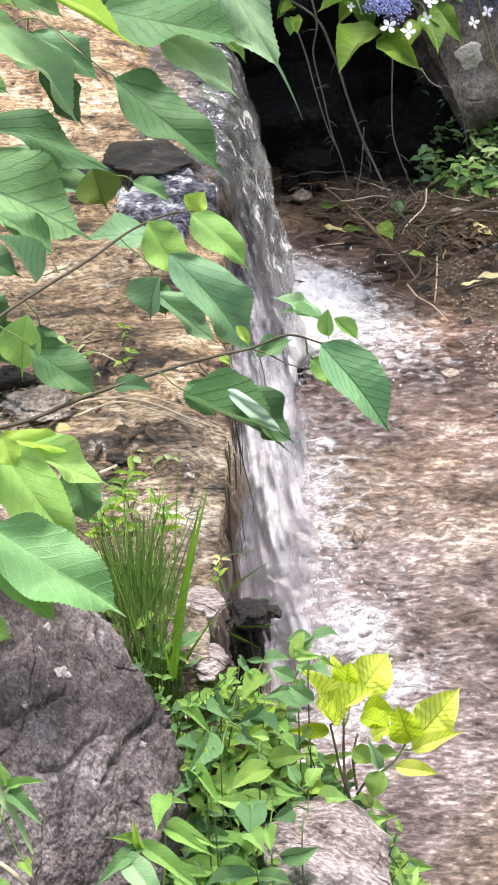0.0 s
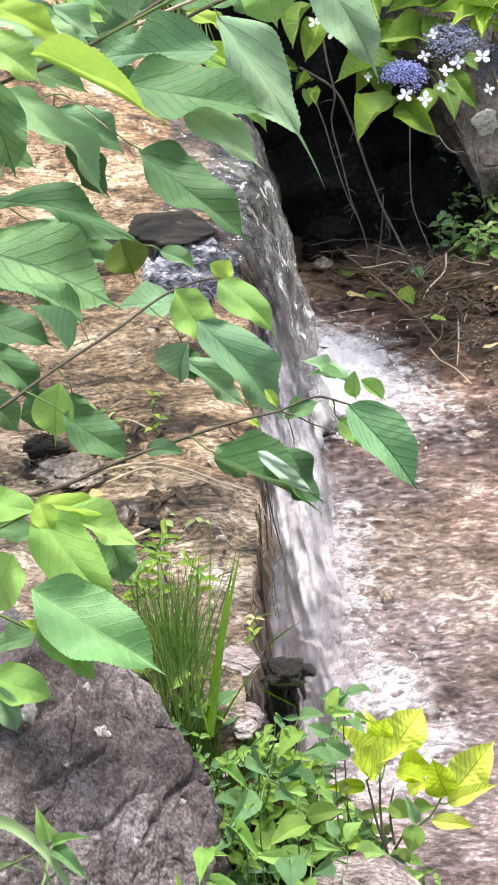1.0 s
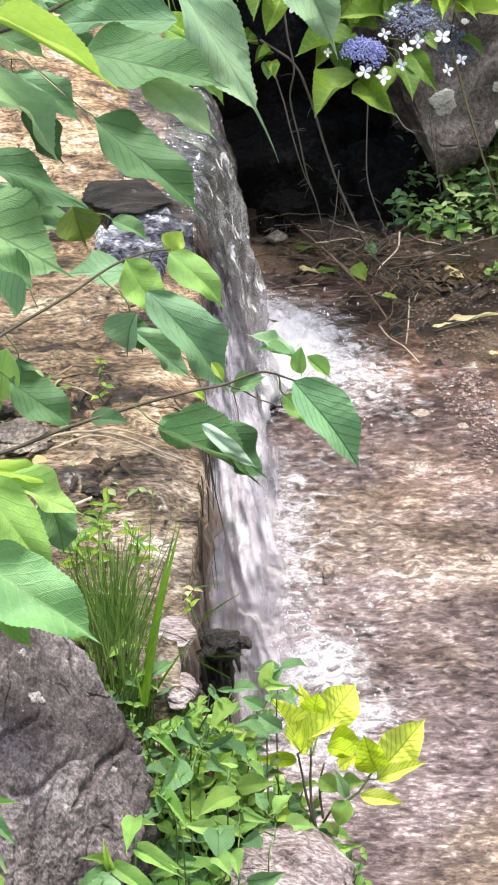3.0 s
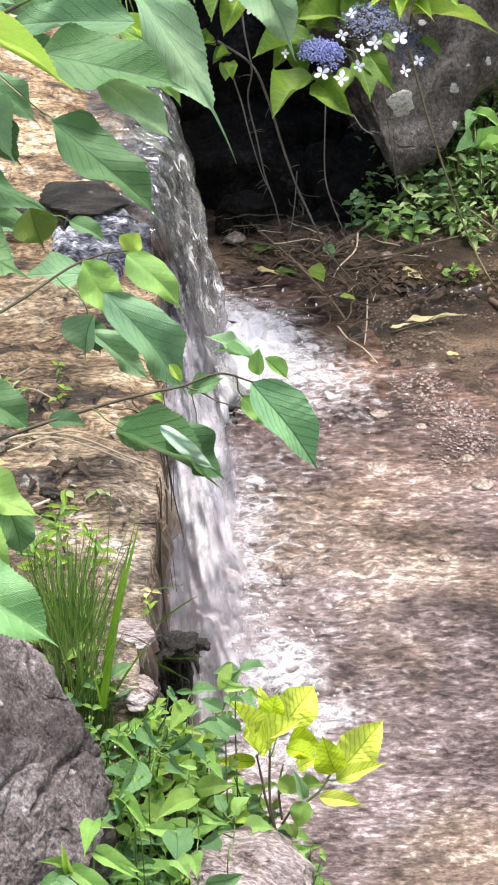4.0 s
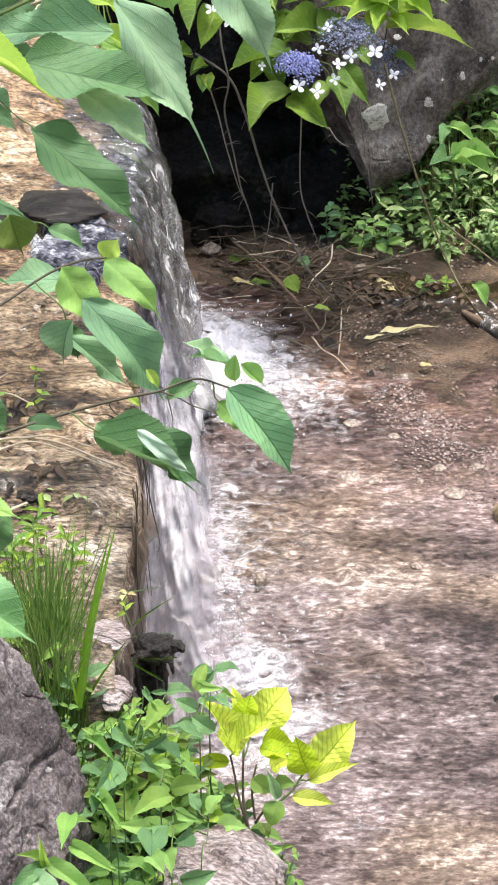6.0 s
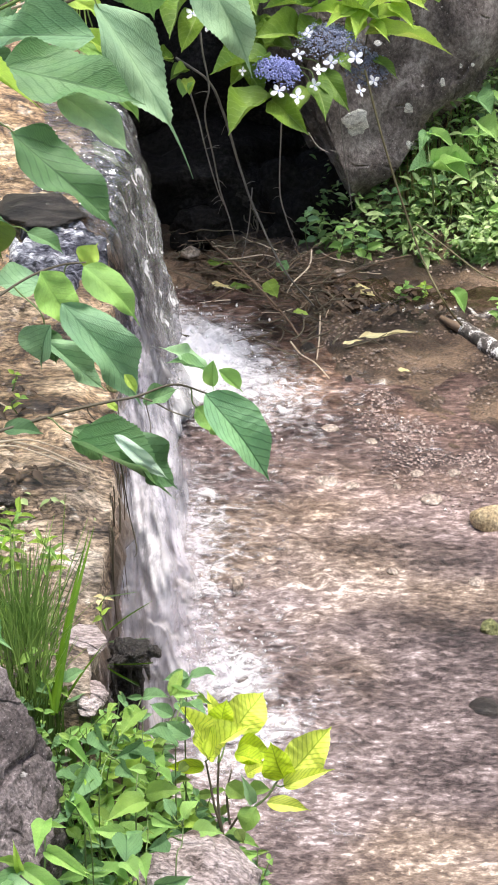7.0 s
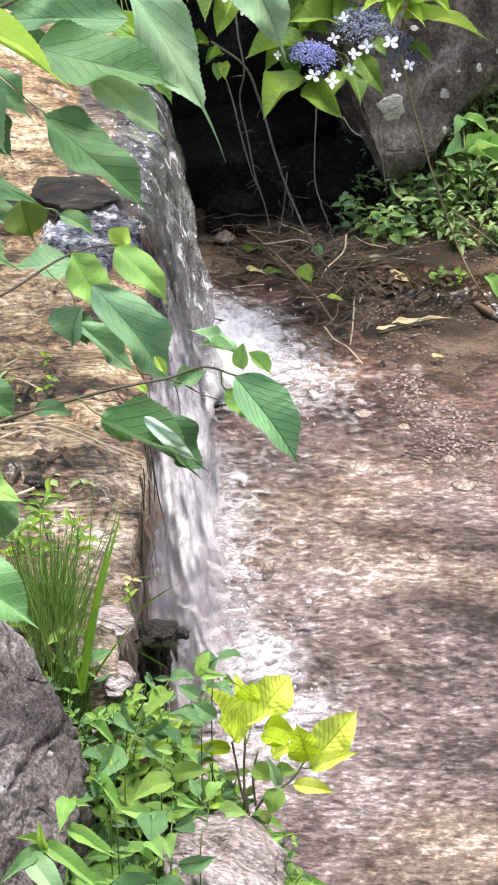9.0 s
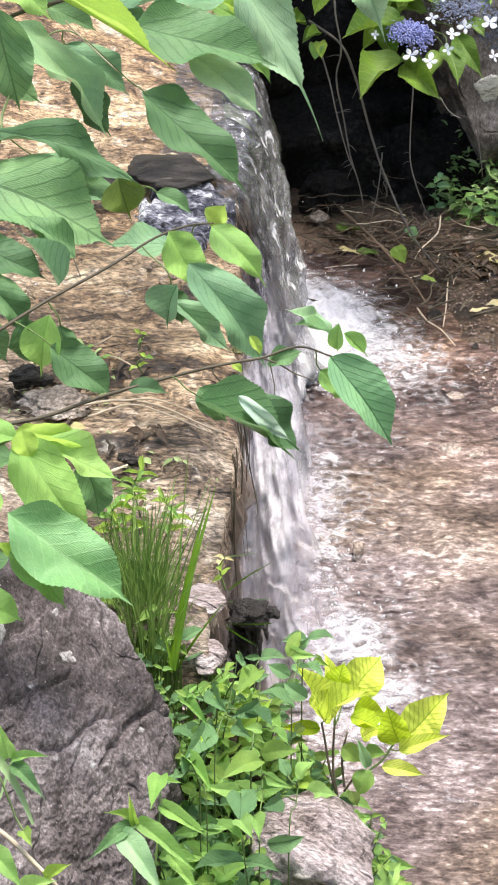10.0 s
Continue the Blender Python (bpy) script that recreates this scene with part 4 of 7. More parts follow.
def crust_mesh(body, host, a, b, r, seed, squash=1.0):
    """A thin ragged crust that lies on the stone where the line from a to b meets it."""
    up = host.matrix_basis @ body.matrix_basis
    tree = BVHTree.FromPolygons([up @ v.co for v in body.data.vertices], [tuple(q.vertices) for q in body.data.polygons])
    a, b = Vector(a), Vector(b)
    way = (b - a).normalized()
    u = way.cross(Vector((0, 0, 1))).normalized()
    w = u.cross(way)
    verts, faces = [], []
    rings, n = 7, 34
    for k in range(rings + 1):
        for i in range(n if k else 1):
            t = 2 * math.pi * i / n
            q = r * k / rings * (1 + 0.5 * fbm(math.cos(t) * 1.2 + seed * 1.7, math.sin(t) * 1.2, seed, 5))
            start = a + u * q * math.cos(t) + w * q * math.sin(t) * squash
            hit, normal, index, far = tree.ray_cast(start, way)
            if hit is None:
                hit = start + way * (b - a).length
            thick = 0.1 * r * (1 - (k / rings) ** 3) + 0.05 * r * fbm(start.x * 260, start.z * 260, seed, 3)
            verts.append(hit - way * (thick if k < rings else -0.1 * r))
    for i in range(n):
        j = (i + 1) % n
        faces.append((0, 1 + i, 1 + j))
        for k in range(rings - 1):
            c, d = 1 + k * n, 1 + (k + 1) * n
            faces.append((c + i, d + i, d + j, c + j))
    return mesh_of("lichen_patch", verts, faces)


for k, (a, b, r, squash) in enumerate((
    ((0.189, 3.300, 0.386), (0.206, 3.600, 0.272), 0.029, 0.85),
    ((0.279, 3.300, 0.414), (0.309, 3.650, 0.284), 0.011, 0.9),
    ((0.287, 3.300, 0.345), (0.318, 3.660, 0.204), 0.009, 1.1),
    ((0.338, 3.300, 0.461), (0.373, 3.650, 0.336), 0.006, 1.5),
    ((0.368, 3.300, 0.491), (0.407, 3.650, 0.370), 0.004, 1.3),
    ((0.389, 3.300, 0.493), (0.430, 3.650, 0.372), 0.0035, 1.3),
    ((0.222, 3.300, 0.532), (0.242, 3.600, 0.432), 0.009, 0.7),
    ((0.267, 3.300, 0.572), (0.295, 3.650, 0.459), 0.012, 1.1),
    ((0.303, 3.300, 0.455), (0.335, 3.650, 0.330), 0.003, 1.0),
)):
    part("lichen_patch", crust_mesh(far_body, far_boulder, a, b, r, k, squash), LICHEN, far_boulder, "pale crusty lichen patch")
for k, (a, b, r) in enumerate((
    ((-0.235, 1.208, 0.716), (-0.295, 1.521, 0.474), 0.006),
    ((-0.230, 1.207, 0.713), (-0.289, 1.520, 0.471), 0.003),
    ((-0.244, 1.227, 0.743), (-0.307, 1.545, 0.509), 0.0035),
    ((-0.261, 1.190, 0.699), (-0.328, 1.498, 0.453), 0.0022),
    ((-0.212, 1.158, 0.650), (-0.266, 1.458, 0.391), 0.0035),
    ((-0.177, 1.180, 0.668), (-0.221, 1.485, 0.414), 0.003),
    ((-0.288, 1.210, 0.734), (-0.363, 1.524, 0.497), 0.009),
    ((-0.240, 1.158, 0.656), (-0.301, 1.458, 0.398), 0.003),
)):
    part("lichen_patch", crust_mesh(near_body, near_boulder, a, b, r, 30 + k), LICHEN_GREY, near_boulder, "pale crusty lichen fleck")

# ------------------------------------------------------------------ leaves


def leaf_mesh(name, teeth=22, fold=0.18, droop=0.25, curl=0.0, wave=0.03, round_base=0.5, drip=0.12, ribs=9, half=4, seed=0, taper=1.12, bend=0.0, saw=0.034, quilt=0.003):
    """A leaf one unit long and one wide: saw-toothed edge, creased on its midrib, drawn-out tip."""
    verts, uvs = [], []
    n = teeth * 2 + 1
    across = {4: (0.0, 0.07, 0.36, 0.7, 1.0), 3: (0.0, 0.1, 0.55, 1.0), 2: (0.0, 0.15, 1.0)}[half]
    columns = [-q for q in across[:0:-1]] + list(across)
    peak = round_base / (round_base + taper)
    top = peak**round_base * (1 - peak) ** taper
    for i in range(n):
        v = i / (n - 1)
        body = min(1.0, v / (1 - drip))
        w = 0.5 * (body**round_base * (1 - body) ** taper) / top
        w = max(w, 0.055 * min(1.0, (1 - v) / (1.6 * drip)) * smooth(0.3, 0.6, v), 0.005)
        w *= 1 + 0.03 * math.sin(v * 17 + seed * 2.1)
        tooth = (saw if i % 2 else -0.5 * saw) * smooth(0.02, 0.12, v) * smooth(0.03, 0.12, w)
        side = bend * math.sin(v * math.pi) + 0.012 * math.sin(v * 7 + seed)
        for s in columns:
            rim = abs(s) == 1.0
            x = s * w + (math.copysign(tooth, s) if rim else 0.0)
            z = fold * (abs(x) - 0.12) + droop * 1.6 * (v - v * v) + curl * (s * s) * w
            z += quilt * math.cos(2 * math.pi * (v - abs(s) * w * 0.75) * ribs) * abs(s) * (1.25 - abs(s)) * 2 * min(1, w * 6)
            z += wave * math.sin(v * 9 + s * 2.2 + seed) * s * w * 2 + 0.4 * wave * math.sin(v * 23 + seed + s) * s * s * w
            verts.append((x + side, v + (0.3 / n if rim and i % 2 else 0.0), z))
            uvs.append((0.5 + s * w, v))
    return mesh_of(name, verts, [q[::-1] for q in grid_faces(n, len(columns))], uvs)


BROAD = [leaf_mesh("leaf", 30, (0.2, 0.3, 0.12, 0.26)[k], (0.1, 0.16, 0.2, 0.06)[k], (0.0, -0.15, 0.1, 0.0)[k], 0.1, 0.72, 0.1, 9, 4, k, 0.94, (0.03, -0.04, 0.0, 0.05)[k]) for k in range(4)]
LONG = [leaf_mesh("leaf", 34, 0.16, 0.28, -0.1, 0.08, 0.62, 0.3, 10, 4, 5, 0.8, 0.07)]
ARCH = [leaf_mesh("leaf", 34, 0.14, 0.3, -0.1, 0.1, 0.6, 0.1, 10, 4, 3, 0.8, 0.09)]
QUILT = [leaf_mesh("leaf", 34, 0.3, 0.2, 0.1, 0.05, 0.6, 0.06, 9, 4, 1, 1.0, 0.02, 0.014, 0.005)]
DROOPY = [leaf_mesh("leaf", 30, 0.24, 0.4, -0.2, 0.08, 0.66, 0.16, 9, 4, k, bend=0.04) for k in range(2)]
FOLDED = [leaf_mesh("leaf", 28, 0.62, 0.18, 0.0, 0.05, 0.68, 0.2, 9, 4, k, bend=0.04) for k in range(2)]
SLIM = [leaf_mesh("leaf", 16, 0.3, 0.3, 0.0, 0.06, 0.65, 0.08, 8, 3, k) for k in range(2)]
SMALL = [leaf_mesh("leaf", 6, 0.25, 0.3, 0.0, 0.06, 0.55, 0.08, 6, 2, k) for k in range(3)]
OVAL = [leaf_mesh("leaf", 16, 0.34, 0.3, 0.3, 0.1, 0.66, 0.05, 8, 4, k, 0.85, saw=0.009, quilt=0.014) for k in range(3)]
RIBBED = [leaf_mesh("leaf", 18, 0.2, 0.25, 0.25, 0.12, 0.62, 0.06, 8, 4, k, 0.88, (0.03, -0.03, 0.0)[k], 0.022, 0.016) for k in range(3)]
LEAFY = [leaf_mesh("leaf", 14, 0.34, 0.3, 0.0, 0.05, 0.66, 0.08, 7, 3, k, 1.0, (0.03, -0.04, 0.0)[k], 0.04) for k in range(3)]
FLAT = [leaf_mesh("leaf", 8, 0.02, 0.02, 0.06, 0.05, 0.6, 0.06, 6, 3, k) for k in range(2)]
mesh_cache = {}


def with_material(me, material):
    """One mesh for each shape and material."""
    key = (me, material)
    if key not in mesh_cache:
        own = me.copy()
        own.materials.clear()
        own.materials.append(material)
        mesh_cache[key] = own
    return mesh_cache[key]


def leaf_pose(base, tip, width, roll=0.0, face=(0.0, -0.5, 0.87)):
    base, tip = Vector(base), Vector(tip)
    y = tip - base
    length = y.length
    y.normalize()
    z = Vector(face)
    z = (z - y * z.dot(y))
    z = z.normalized() if z.length > 0.05 else y.orthogonal().normalized()
    z.rotate(Matrix.Rotation(radians(roll), 3, y))
    x = y.cross(z)
    m = Matrix((x, y, z)).transposed().to_4x4()
    m.translation = base
    return m @ Matrix.Diagonal((width * 1.14, length, length, 1))


def put_leaf(plant, me, material, base, tip, width, roll=0.0, label="", face=(0.0, -0.5, 0.87)):
    return part("leaf", with_material(me, material), material, plant, label, leaf_pose(base, tip, width, roll, face))


def stem_points(plant):
    """Points along the stems that a plant has so far."""
    spots = []
    for ob in plant.children:
        if ob.name.split(".")[0] in ("stem", "branch", "twig"):
            m = plant.matrix_basis @ ob.matrix_basis
            spots += [m @ v.co for v in ob.data.vertices]
    return spots


def add_petiole(plant, leaf, base, tip, spots, r=0.0008, reach=0.075):
    """The stalk from a leaf's base to the nearest stem."""
    base, tip = Vector(base), Vector(tip)
    away = (base - tip).normalized()
    near = min(spots, key=lambda q: (q - base).length - 0.6 * (q - base).dot(away))
    gap = (near - base).length
    if not 0.003 < gap < reach or (near - base).normalized().dot(away) < 0.6:
        return
    line = glide([base + (tip - base) * 0.03, base + away * gap * 0.35, near.lerp(base, 0.2) + Vector((0, 0, 0.03 * gap)), near], 5)
    back = (plant.matrix_basis @ leaf.matrix_basis).inverted()
    verts, faces = tube_data(line, r, r * 1.3, 5)
    stalk = new("petiole", put_material(mesh_of("petiole", [back @ v for v in verts], faces), STEM_GREEN))
    stalk.parent = leaf


def leaves_at(plant, rows, reach=0.06):
    """Rows of shapes, material, base, tip, width, roll."""
    spots = stem_points(plant)
    for k, (shapes, material, base, tip, width, roll) in enumerate(rows):
        leaf = put_leaf(plant, shapes[k % len(shapes)], material, base, tip, width, roll)
        if spots:
            add_petiole(plant, leaf, base, tip, spots, 0.0008, reach)


# ------------------------------------------------------------------ the shrub that hangs over the ledge
shrub = thing("shrub", (-0.78, 2.15, 0.5), "green toothed-leaf shrub reaching over the stream on thin stems", "shrub")
ROOT = Vector((-0.78, 2.15, 0.48))
part("stem", tube("stem", [ROOT, (-0.584, 1.782, 0.553), (-0.471, 1.811, 0.628), (-0.403, 1.827, 0.668), (-0.356, 1.884, 0.678), (-0.296, 1.945, 0.690), (-0.250, 1.995, 0.702), (-0.214, 2.018, 0.707), (-0.186, 2.025, 0.707)], 0.0028, 0.001), STEM_BROWN, shrub)
part("stem", tube("stem", [ROOT, (-0.581, 1.762, 0.538), (-0.451, 1.763, 0.577), (-0.382, 1.783, 0.583), (-0.347, 1.793, 0.587), (-0.288, 1.812, 0.602), (-0.205, 1.833, 0.619), (-0.154, 1.842, 0.628), (-0.122, 1.847, 0.632), (-0.083, 1.855, 0.642), (-0.047, 1.851, 0.633)], 0.003, 0.001), STEM_BROWN, shrub)
part("stem", tube("stem", [ROOT, (-0.7, 2.2, 0.8), (-0.504, 2.260, 0.841), (-0.441, 2.311, 0.855), (-0.366, 2.357, 0.866), (-0.268, 2.438, 0.898), (-0.191, 2.494, 0.923), (-0.096, 2.568, 0.961)], 0.0032, 0.0018), STEM_BROWN, shrub)
part("stem", tube("stem", [ROOT, (-0.66, 2.05, 0.78), (-0.459, 2.083, 0.764), (-0.441, 2.152, 0.791), (-0.424, 2.236, 0.828), (-0.377, 2.279, 0.842), (-0.293, 2.213, 0.798)], 0.0022, 0.0008), STEM_GREEN, shrub)
part("twig", tube("twig", [(-0.154, 1.842, 0.628), (-0.175, 1.837, 0.621), (-0.146, 1.821, 0.589), (-0.132, 1.786, 0.529), (-0.123, 1.764, 0.494), (-0.125, 1.758, 0.485)], 0.0011, 0.0005), STEM_BROWN, shrub)
part("twig", tube("twig", [(-0.122, 1.847, 0.632), (-0.104, 1.845, 0.626), (-0.086, 1.841, 0.617), (-0.066, 1.838, 0.611)], 0.001, 0.0007), STEM_BROWN, shrub)
part("twig", tube("twig", [(-0.325, 1.925, 0.687), (-0.332, 1.941, 0.693), (-0.336, 1.951, 0.697)], 0.0008, 0.0006), STEM_BROWN, shrub)
part("twig", tube("twig", [(-0.113, 1.844, 0.626), (-0.108, 1.833, 0.605), (-0.109, 1.824, 0.590)], 0.0007, 0.0005), STEM_BROWN, shrub)
part("twig", tube("twig", [(-0.286, 2.066, 0.733), (-0.301, 2.056, 0.730), (-0.298, 2.077, 0.738)], 0.0007, 0.0006), STEM_GREEN, shrub)

# twigs among the upper leaves
part("twig", tube("twig", [(-0.164, 2.500, 0.905), (-0.223, 2.500, 0.882), (-0.269, 2.500, 0.866), (-0.310, 2.500, 0.850)], 0.0034, 0.002), TWIG_PALE, shrub)
part("twig", tube("twig", [(-0.156, 2.480, 0.896), (-0.219, 2.480, 0.872), (-0.261, 2.480, 0.853), (-0.299, 2.480, 0.842)], 0.0032, 0.002), STEM_BROWN, shrub)
part("twig", tube("twig", [(-0.381, 2.270, 0.858), (-0.370, 2.270, 0.845), (-0.329, 2.270, 0.803), (-0.291, 2.270, 0.771)], 0.0011, 0.0009), TWIG_PALE, shrub)
part("twig", tube("twig", [(-0.226, 2.380, 0.926), (-0.271, 2.380, 0.906), (-0.317, 2.380, 0.884), (-0.367, 2.380, 0.862), (-0.425, 2.380, 0.837)], 0.0026, 0.0022), STEM_GREEN, shrub)
part("twig", tube("twig", [(-0.310, 2.300, 0.817), (-0.293, 2.300, 0.819), (-0.246, 2.300, 0.787)], 0.0008, 0.0005), TWIG_PALE, shrub)

# its leaves, from the top down to the lip
leaves_at(shrub, (
    (FOLDED, LEAF_LIME, (-0.403, 2.260, 0.906), (-0.240, 2.240, 0.809), 0.027, 10),
    (BROAD, LEAF_BRIGHT, (-0.476, 2.300, 0.915), (-0.401, 2.300, 0.849), 0.050, 5),
    (BROAD, LEAF_LIME, (-0.461, 2.340, 0.941), (-0.371, 2.340, 0.881), 0.031, 10),
    (BROAD, LEAF_PALE, (-0.396, 2.420, 0.909), (-0.340, 2.420, 0.861), 0.030, 0),
    (BROAD, LEAF_MINT, (-0.425, 2.440, 0.897), (-0.367, 2.440, 0.842), 0.027, -10),
    (BROAD, LEAF_GREEN, (-0.366, 2.360, 0.960), (-0.312, 2.360, 0.905), 0.040, 0),
    (BROAD, LEAF_PALE, (-0.306, 2.400, 0.959), (-0.300, 2.400, 0.884), 0.040, 0),
    (BROAD, LEAF_BLUE, (-0.196, 2.400, 0.848), (-0.373, 2.420, 0.836), 0.059, -5),
    (BROAD, LEAF_GREEN, (-0.302, 2.300, 0.845), (-0.126, 2.270, 0.806), 0.075, 0),
    (BROAD, LEAF_MINT, (-0.234, 2.290, 0.814), (-0.143, 2.260, 0.742), 0.041, 10),
    (SLIM, LEAF_BRIGHT, (-0.168, 2.340, 0.790), (-0.138, 2.340, 0.755), 0.014, 0),
    (BROAD, LEAF_LIME, (-0.231, 2.420, 0.844), (-0.159, 2.420, 0.814), 0.019, 0),
))
leaves_at(shrub, (
    (BROAD, LEAF_BRIGHT, (-0.230, 2.440, 0.830), (-0.164, 2.440, 0.793), 0.018, 10),
    (LONG, LEAF_PALE, (-0.189, 2.360, 0.901), (-0.070, 2.300, 0.695), 0.060, -8),
    (BROAD, LEAF_BRIGHT, (-0.140, 2.400, 0.955), (-0.119, 2.400, 0.867), 0.070, 0),
    (DROOPY, LEAF_PALE, (-0.067, 2.580, 0.886), (0.006, 2.580, 0.726), 0.062, 12),
    (BROAD, LEAF_GREEN, (-0.446, 2.180, 0.903), (-0.427, 2.180, 0.777), 0.055, 0),
    (BROAD, LEAF_MINT, (-0.431, 2.220, 0.875), (-0.325, 2.220, 0.729), 0.051, -20),
    (BROAD, LEAF_BLUE, (-0.384, 2.280, 0.826), (-0.307, 2.280, 0.758), 0.034, 0),
    (BROAD, LEAF_DARK, (-0.372, 2.240, 0.794), (-0.327, 2.240, 0.721), 0.035, 0),
    (BROAD, LEAF_DARK, (-0.282, 2.200, 0.797), (-0.157, 2.170, 0.683), 0.060, -6),
    (ARCH, LEAF_DARK, (-0.454, 2.100, 0.788), (-0.263, 2.080, 0.722), 0.039, -10),
    (BROAD, LEAF_GREEN, (-0.456, 2.040, 0.754), (-0.298, 2.020, 0.679), 0.087, 5),
    (FOLDED, LEAF_OLIVE, (-0.295, 2.050, 0.749), (-0.282, 2.050, 0.697), 0.042, 10),
))
leaves_at(shrub, (
    (BROAD, LEAF_GREEN, (-0.302, 2.090, 0.708), (-0.367, 2.090, 0.736), 0.027, 10),
    (SLIM, LEAF_GREEN, (-0.254, 2.060, 0.729), (-0.213, 2.060, 0.702), 0.019, 0),
    (BROAD, LEAF_LIME, (-0.189, 2.030, 0.699), (-0.172, 2.030, 0.729), 0.026, 10),
    (DROOPY, LEAF_BRIGHT, (-0.185, 2.000, 0.715), (-0.123, 1.990, 0.643), 0.036, 0),
    (BROAD, LEAF_FRESH, (-0.233, 1.990, 0.712), (-0.199, 1.990, 0.642), 0.041, 0),
    (BROAD, LEAF_BLUE, (-0.230, 2.030, 0.678), (-0.314, 2.030, 0.677), 0.038, 15),
    (BROAD, LEAF_BLUE, (-0.205, 1.930, 0.703), (-0.119, 1.910, 0.583), 0.049, 0),
    (BROAD, LEAF_BLUE, (-0.225, 1.950, 0.647), (-0.161, 1.950, 0.582), 0.029, 0),
    (FOLDED, LEAF_BLUE, (-0.224, 1.950, 0.665), (-0.237, 1.950, 0.608), 0.041, 15),
    (BROAD, LEAF_DARK, (-0.229, 1.960, 0.658), (-0.218, 1.960, 0.610), 0.022, 0),
    (BROAD, LEAF_GREEN, (-0.337, 1.970, 0.688), (-0.399, 1.980, 0.737), 0.030, 10),
    (FOLDED, LEAF_BLUE, (-0.348, 1.930, 0.674), (-0.396, 1.940, 0.741), 0.027, 20),
))
leaves_at(shrub, (
    (BROAD, LEAF_DARK, (-0.437, 1.920, 0.729), (-0.361, 1.920, 0.686), 0.040, 0),
    (BROAD, LEAF_DARK, (-0.427, 1.880, 0.711), (-0.375, 1.880, 0.637), 0.035, 0),
    (FOLDED, LEAF_FRESH, (-0.350, 1.850, 0.676), (-0.362, 1.840, 0.603), 0.038, -10),
    (BROAD, LEAF_DARK, (-0.376, 1.860, 0.666), (-0.370, 1.860, 0.609), 0.036, 0),
    (BROAD, LEAF_DARK, (-0.346, 1.830, 0.652), (-0.280, 1.830, 0.591), 0.043, 0),
    (SLIM, LEAF_DARK, (-0.264, 1.820, 0.608), (-0.220, 1.820, 0.602), 0.018, 0),
    (BROAD, LEAF_DARK, (-0.343, 1.880, 0.650), (-0.336, 1.880, 0.597), 0.024, 0),
    (BROAD, LEAF_GREEN, (-0.117, 1.850, 0.623), (-0.077, 1.850, 0.641), 0.020, 0),
    (BROAD, LEAF_MINT, (-0.047, 1.870, 0.653), (-0.098, 1.870, 0.680), 0.019, 10),
    (SLIM, LEAF_GREEN, (-0.048, 1.860, 0.656), (-0.093, 1.860, 0.666), 0.014, 25),
    (FOLDED, LEAF_BRIGHT, (-0.041, 1.860, 0.667), (-0.041, 1.860, 0.628), 0.015, 10),
    (FOLDED, LEAF_BRIGHT, (-0.034, 1.870, 0.652), (-0.006, 1.870, 0.622), 0.015, 10),
))
leaves_at(shrub, (
    (QUILT, LEAF_VEINED, (-0.047, 1.830, 0.645), (0.021, 1.800, 0.555), 0.047, 0),
    (BROAD, LEAF_BRIGHT, (-0.059, 1.850, 0.617), (-0.033, 1.850, 0.579), 0.023, 0),
    (FOLDED, LEAF_GREEN, (-0.186, 1.800, 0.610), (-0.077, 1.800, 0.537), 0.044, -14),
    (BROAD, LEAF_DARK, (-0.142, 1.815, 0.602), (-0.076, 1.815, 0.534), 0.041, -8),
    (ARCH, LEAF_WHITE, (-0.143, 1.790, 0.617), (-0.087, 1.790, 0.562), 0.014, 25),
    (BROAD, LEAF_GREEN, (-0.186, 1.810, 0.615), (-0.157, 1.810, 0.572), 0.032, 0),
    (BROAD, LEAF_MINT, (-0.453, 2.340, 0.801), (-0.389, 2.340, 0.751), 0.032, 0),
    (BROAD, LEAF_GREEN, (-0.496, 2.360, 0.771), (-0.431, 2.360, 0.717), 0.037, 0),
    (BROAD, LEAF_GREEN, (-0.428, 2.400, 0.837), (-0.361, 2.400, 0.800), 0.032, 0),
    (BROAD, LEAF_BLUE, (-0.365, 2.410, 0.831), (-0.290, 2.410, 0.786), 0.037, 0),
    (BROAD, LEAF_MINT, (-0.483, 2.440, 0.894), (-0.422, 2.440, 0.863), 0.032, 0),
    (BROAD, LEAF_FRESH, (-0.384, 2.460, 0.903), (-0.337, 2.460, 0.869), 0.024, 0),
))
leaves_at(shrub, (
    (BROAD, LEAF_FRESH, (-0.263, 2.500, 0.852), (-0.213, 2.500, 0.816), 0.028, 0),
    (BROAD, LEAF_LIME, (-0.241, 2.520, 0.860), (-0.184, 2.520, 0.826), 0.023, 0),
    (BROAD, LEAF_GREEN, (-0.184, 2.480, 0.905), (-0.159, 2.480, 0.859), 0.031, 0),
    (BROAD, LEAF_BLUE, (-0.403, 2.120, 0.746), (-0.315, 2.120, 0.687), 0.037, 0),
    (BROAD, LEAF_DARK, (-0.464, 2.060, 0.717), (-0.403, 2.060, 0.685), 0.032, 0),
    (BROAD, LEAF_GREEN, (-0.449, 1.900, 0.649), (-0.407, 1.900, 0.590), 0.033, 0),
    (SLIM, LEAF_LIME, (-0.137, 1.880, 0.641), (-0.125, 1.880, 0.617), 0.010, 0),
    (SLIM, LEAF_LIME, (-0.155, 1.850, 0.623), (-0.143, 1.850, 0.611), 0.008, 0),
))

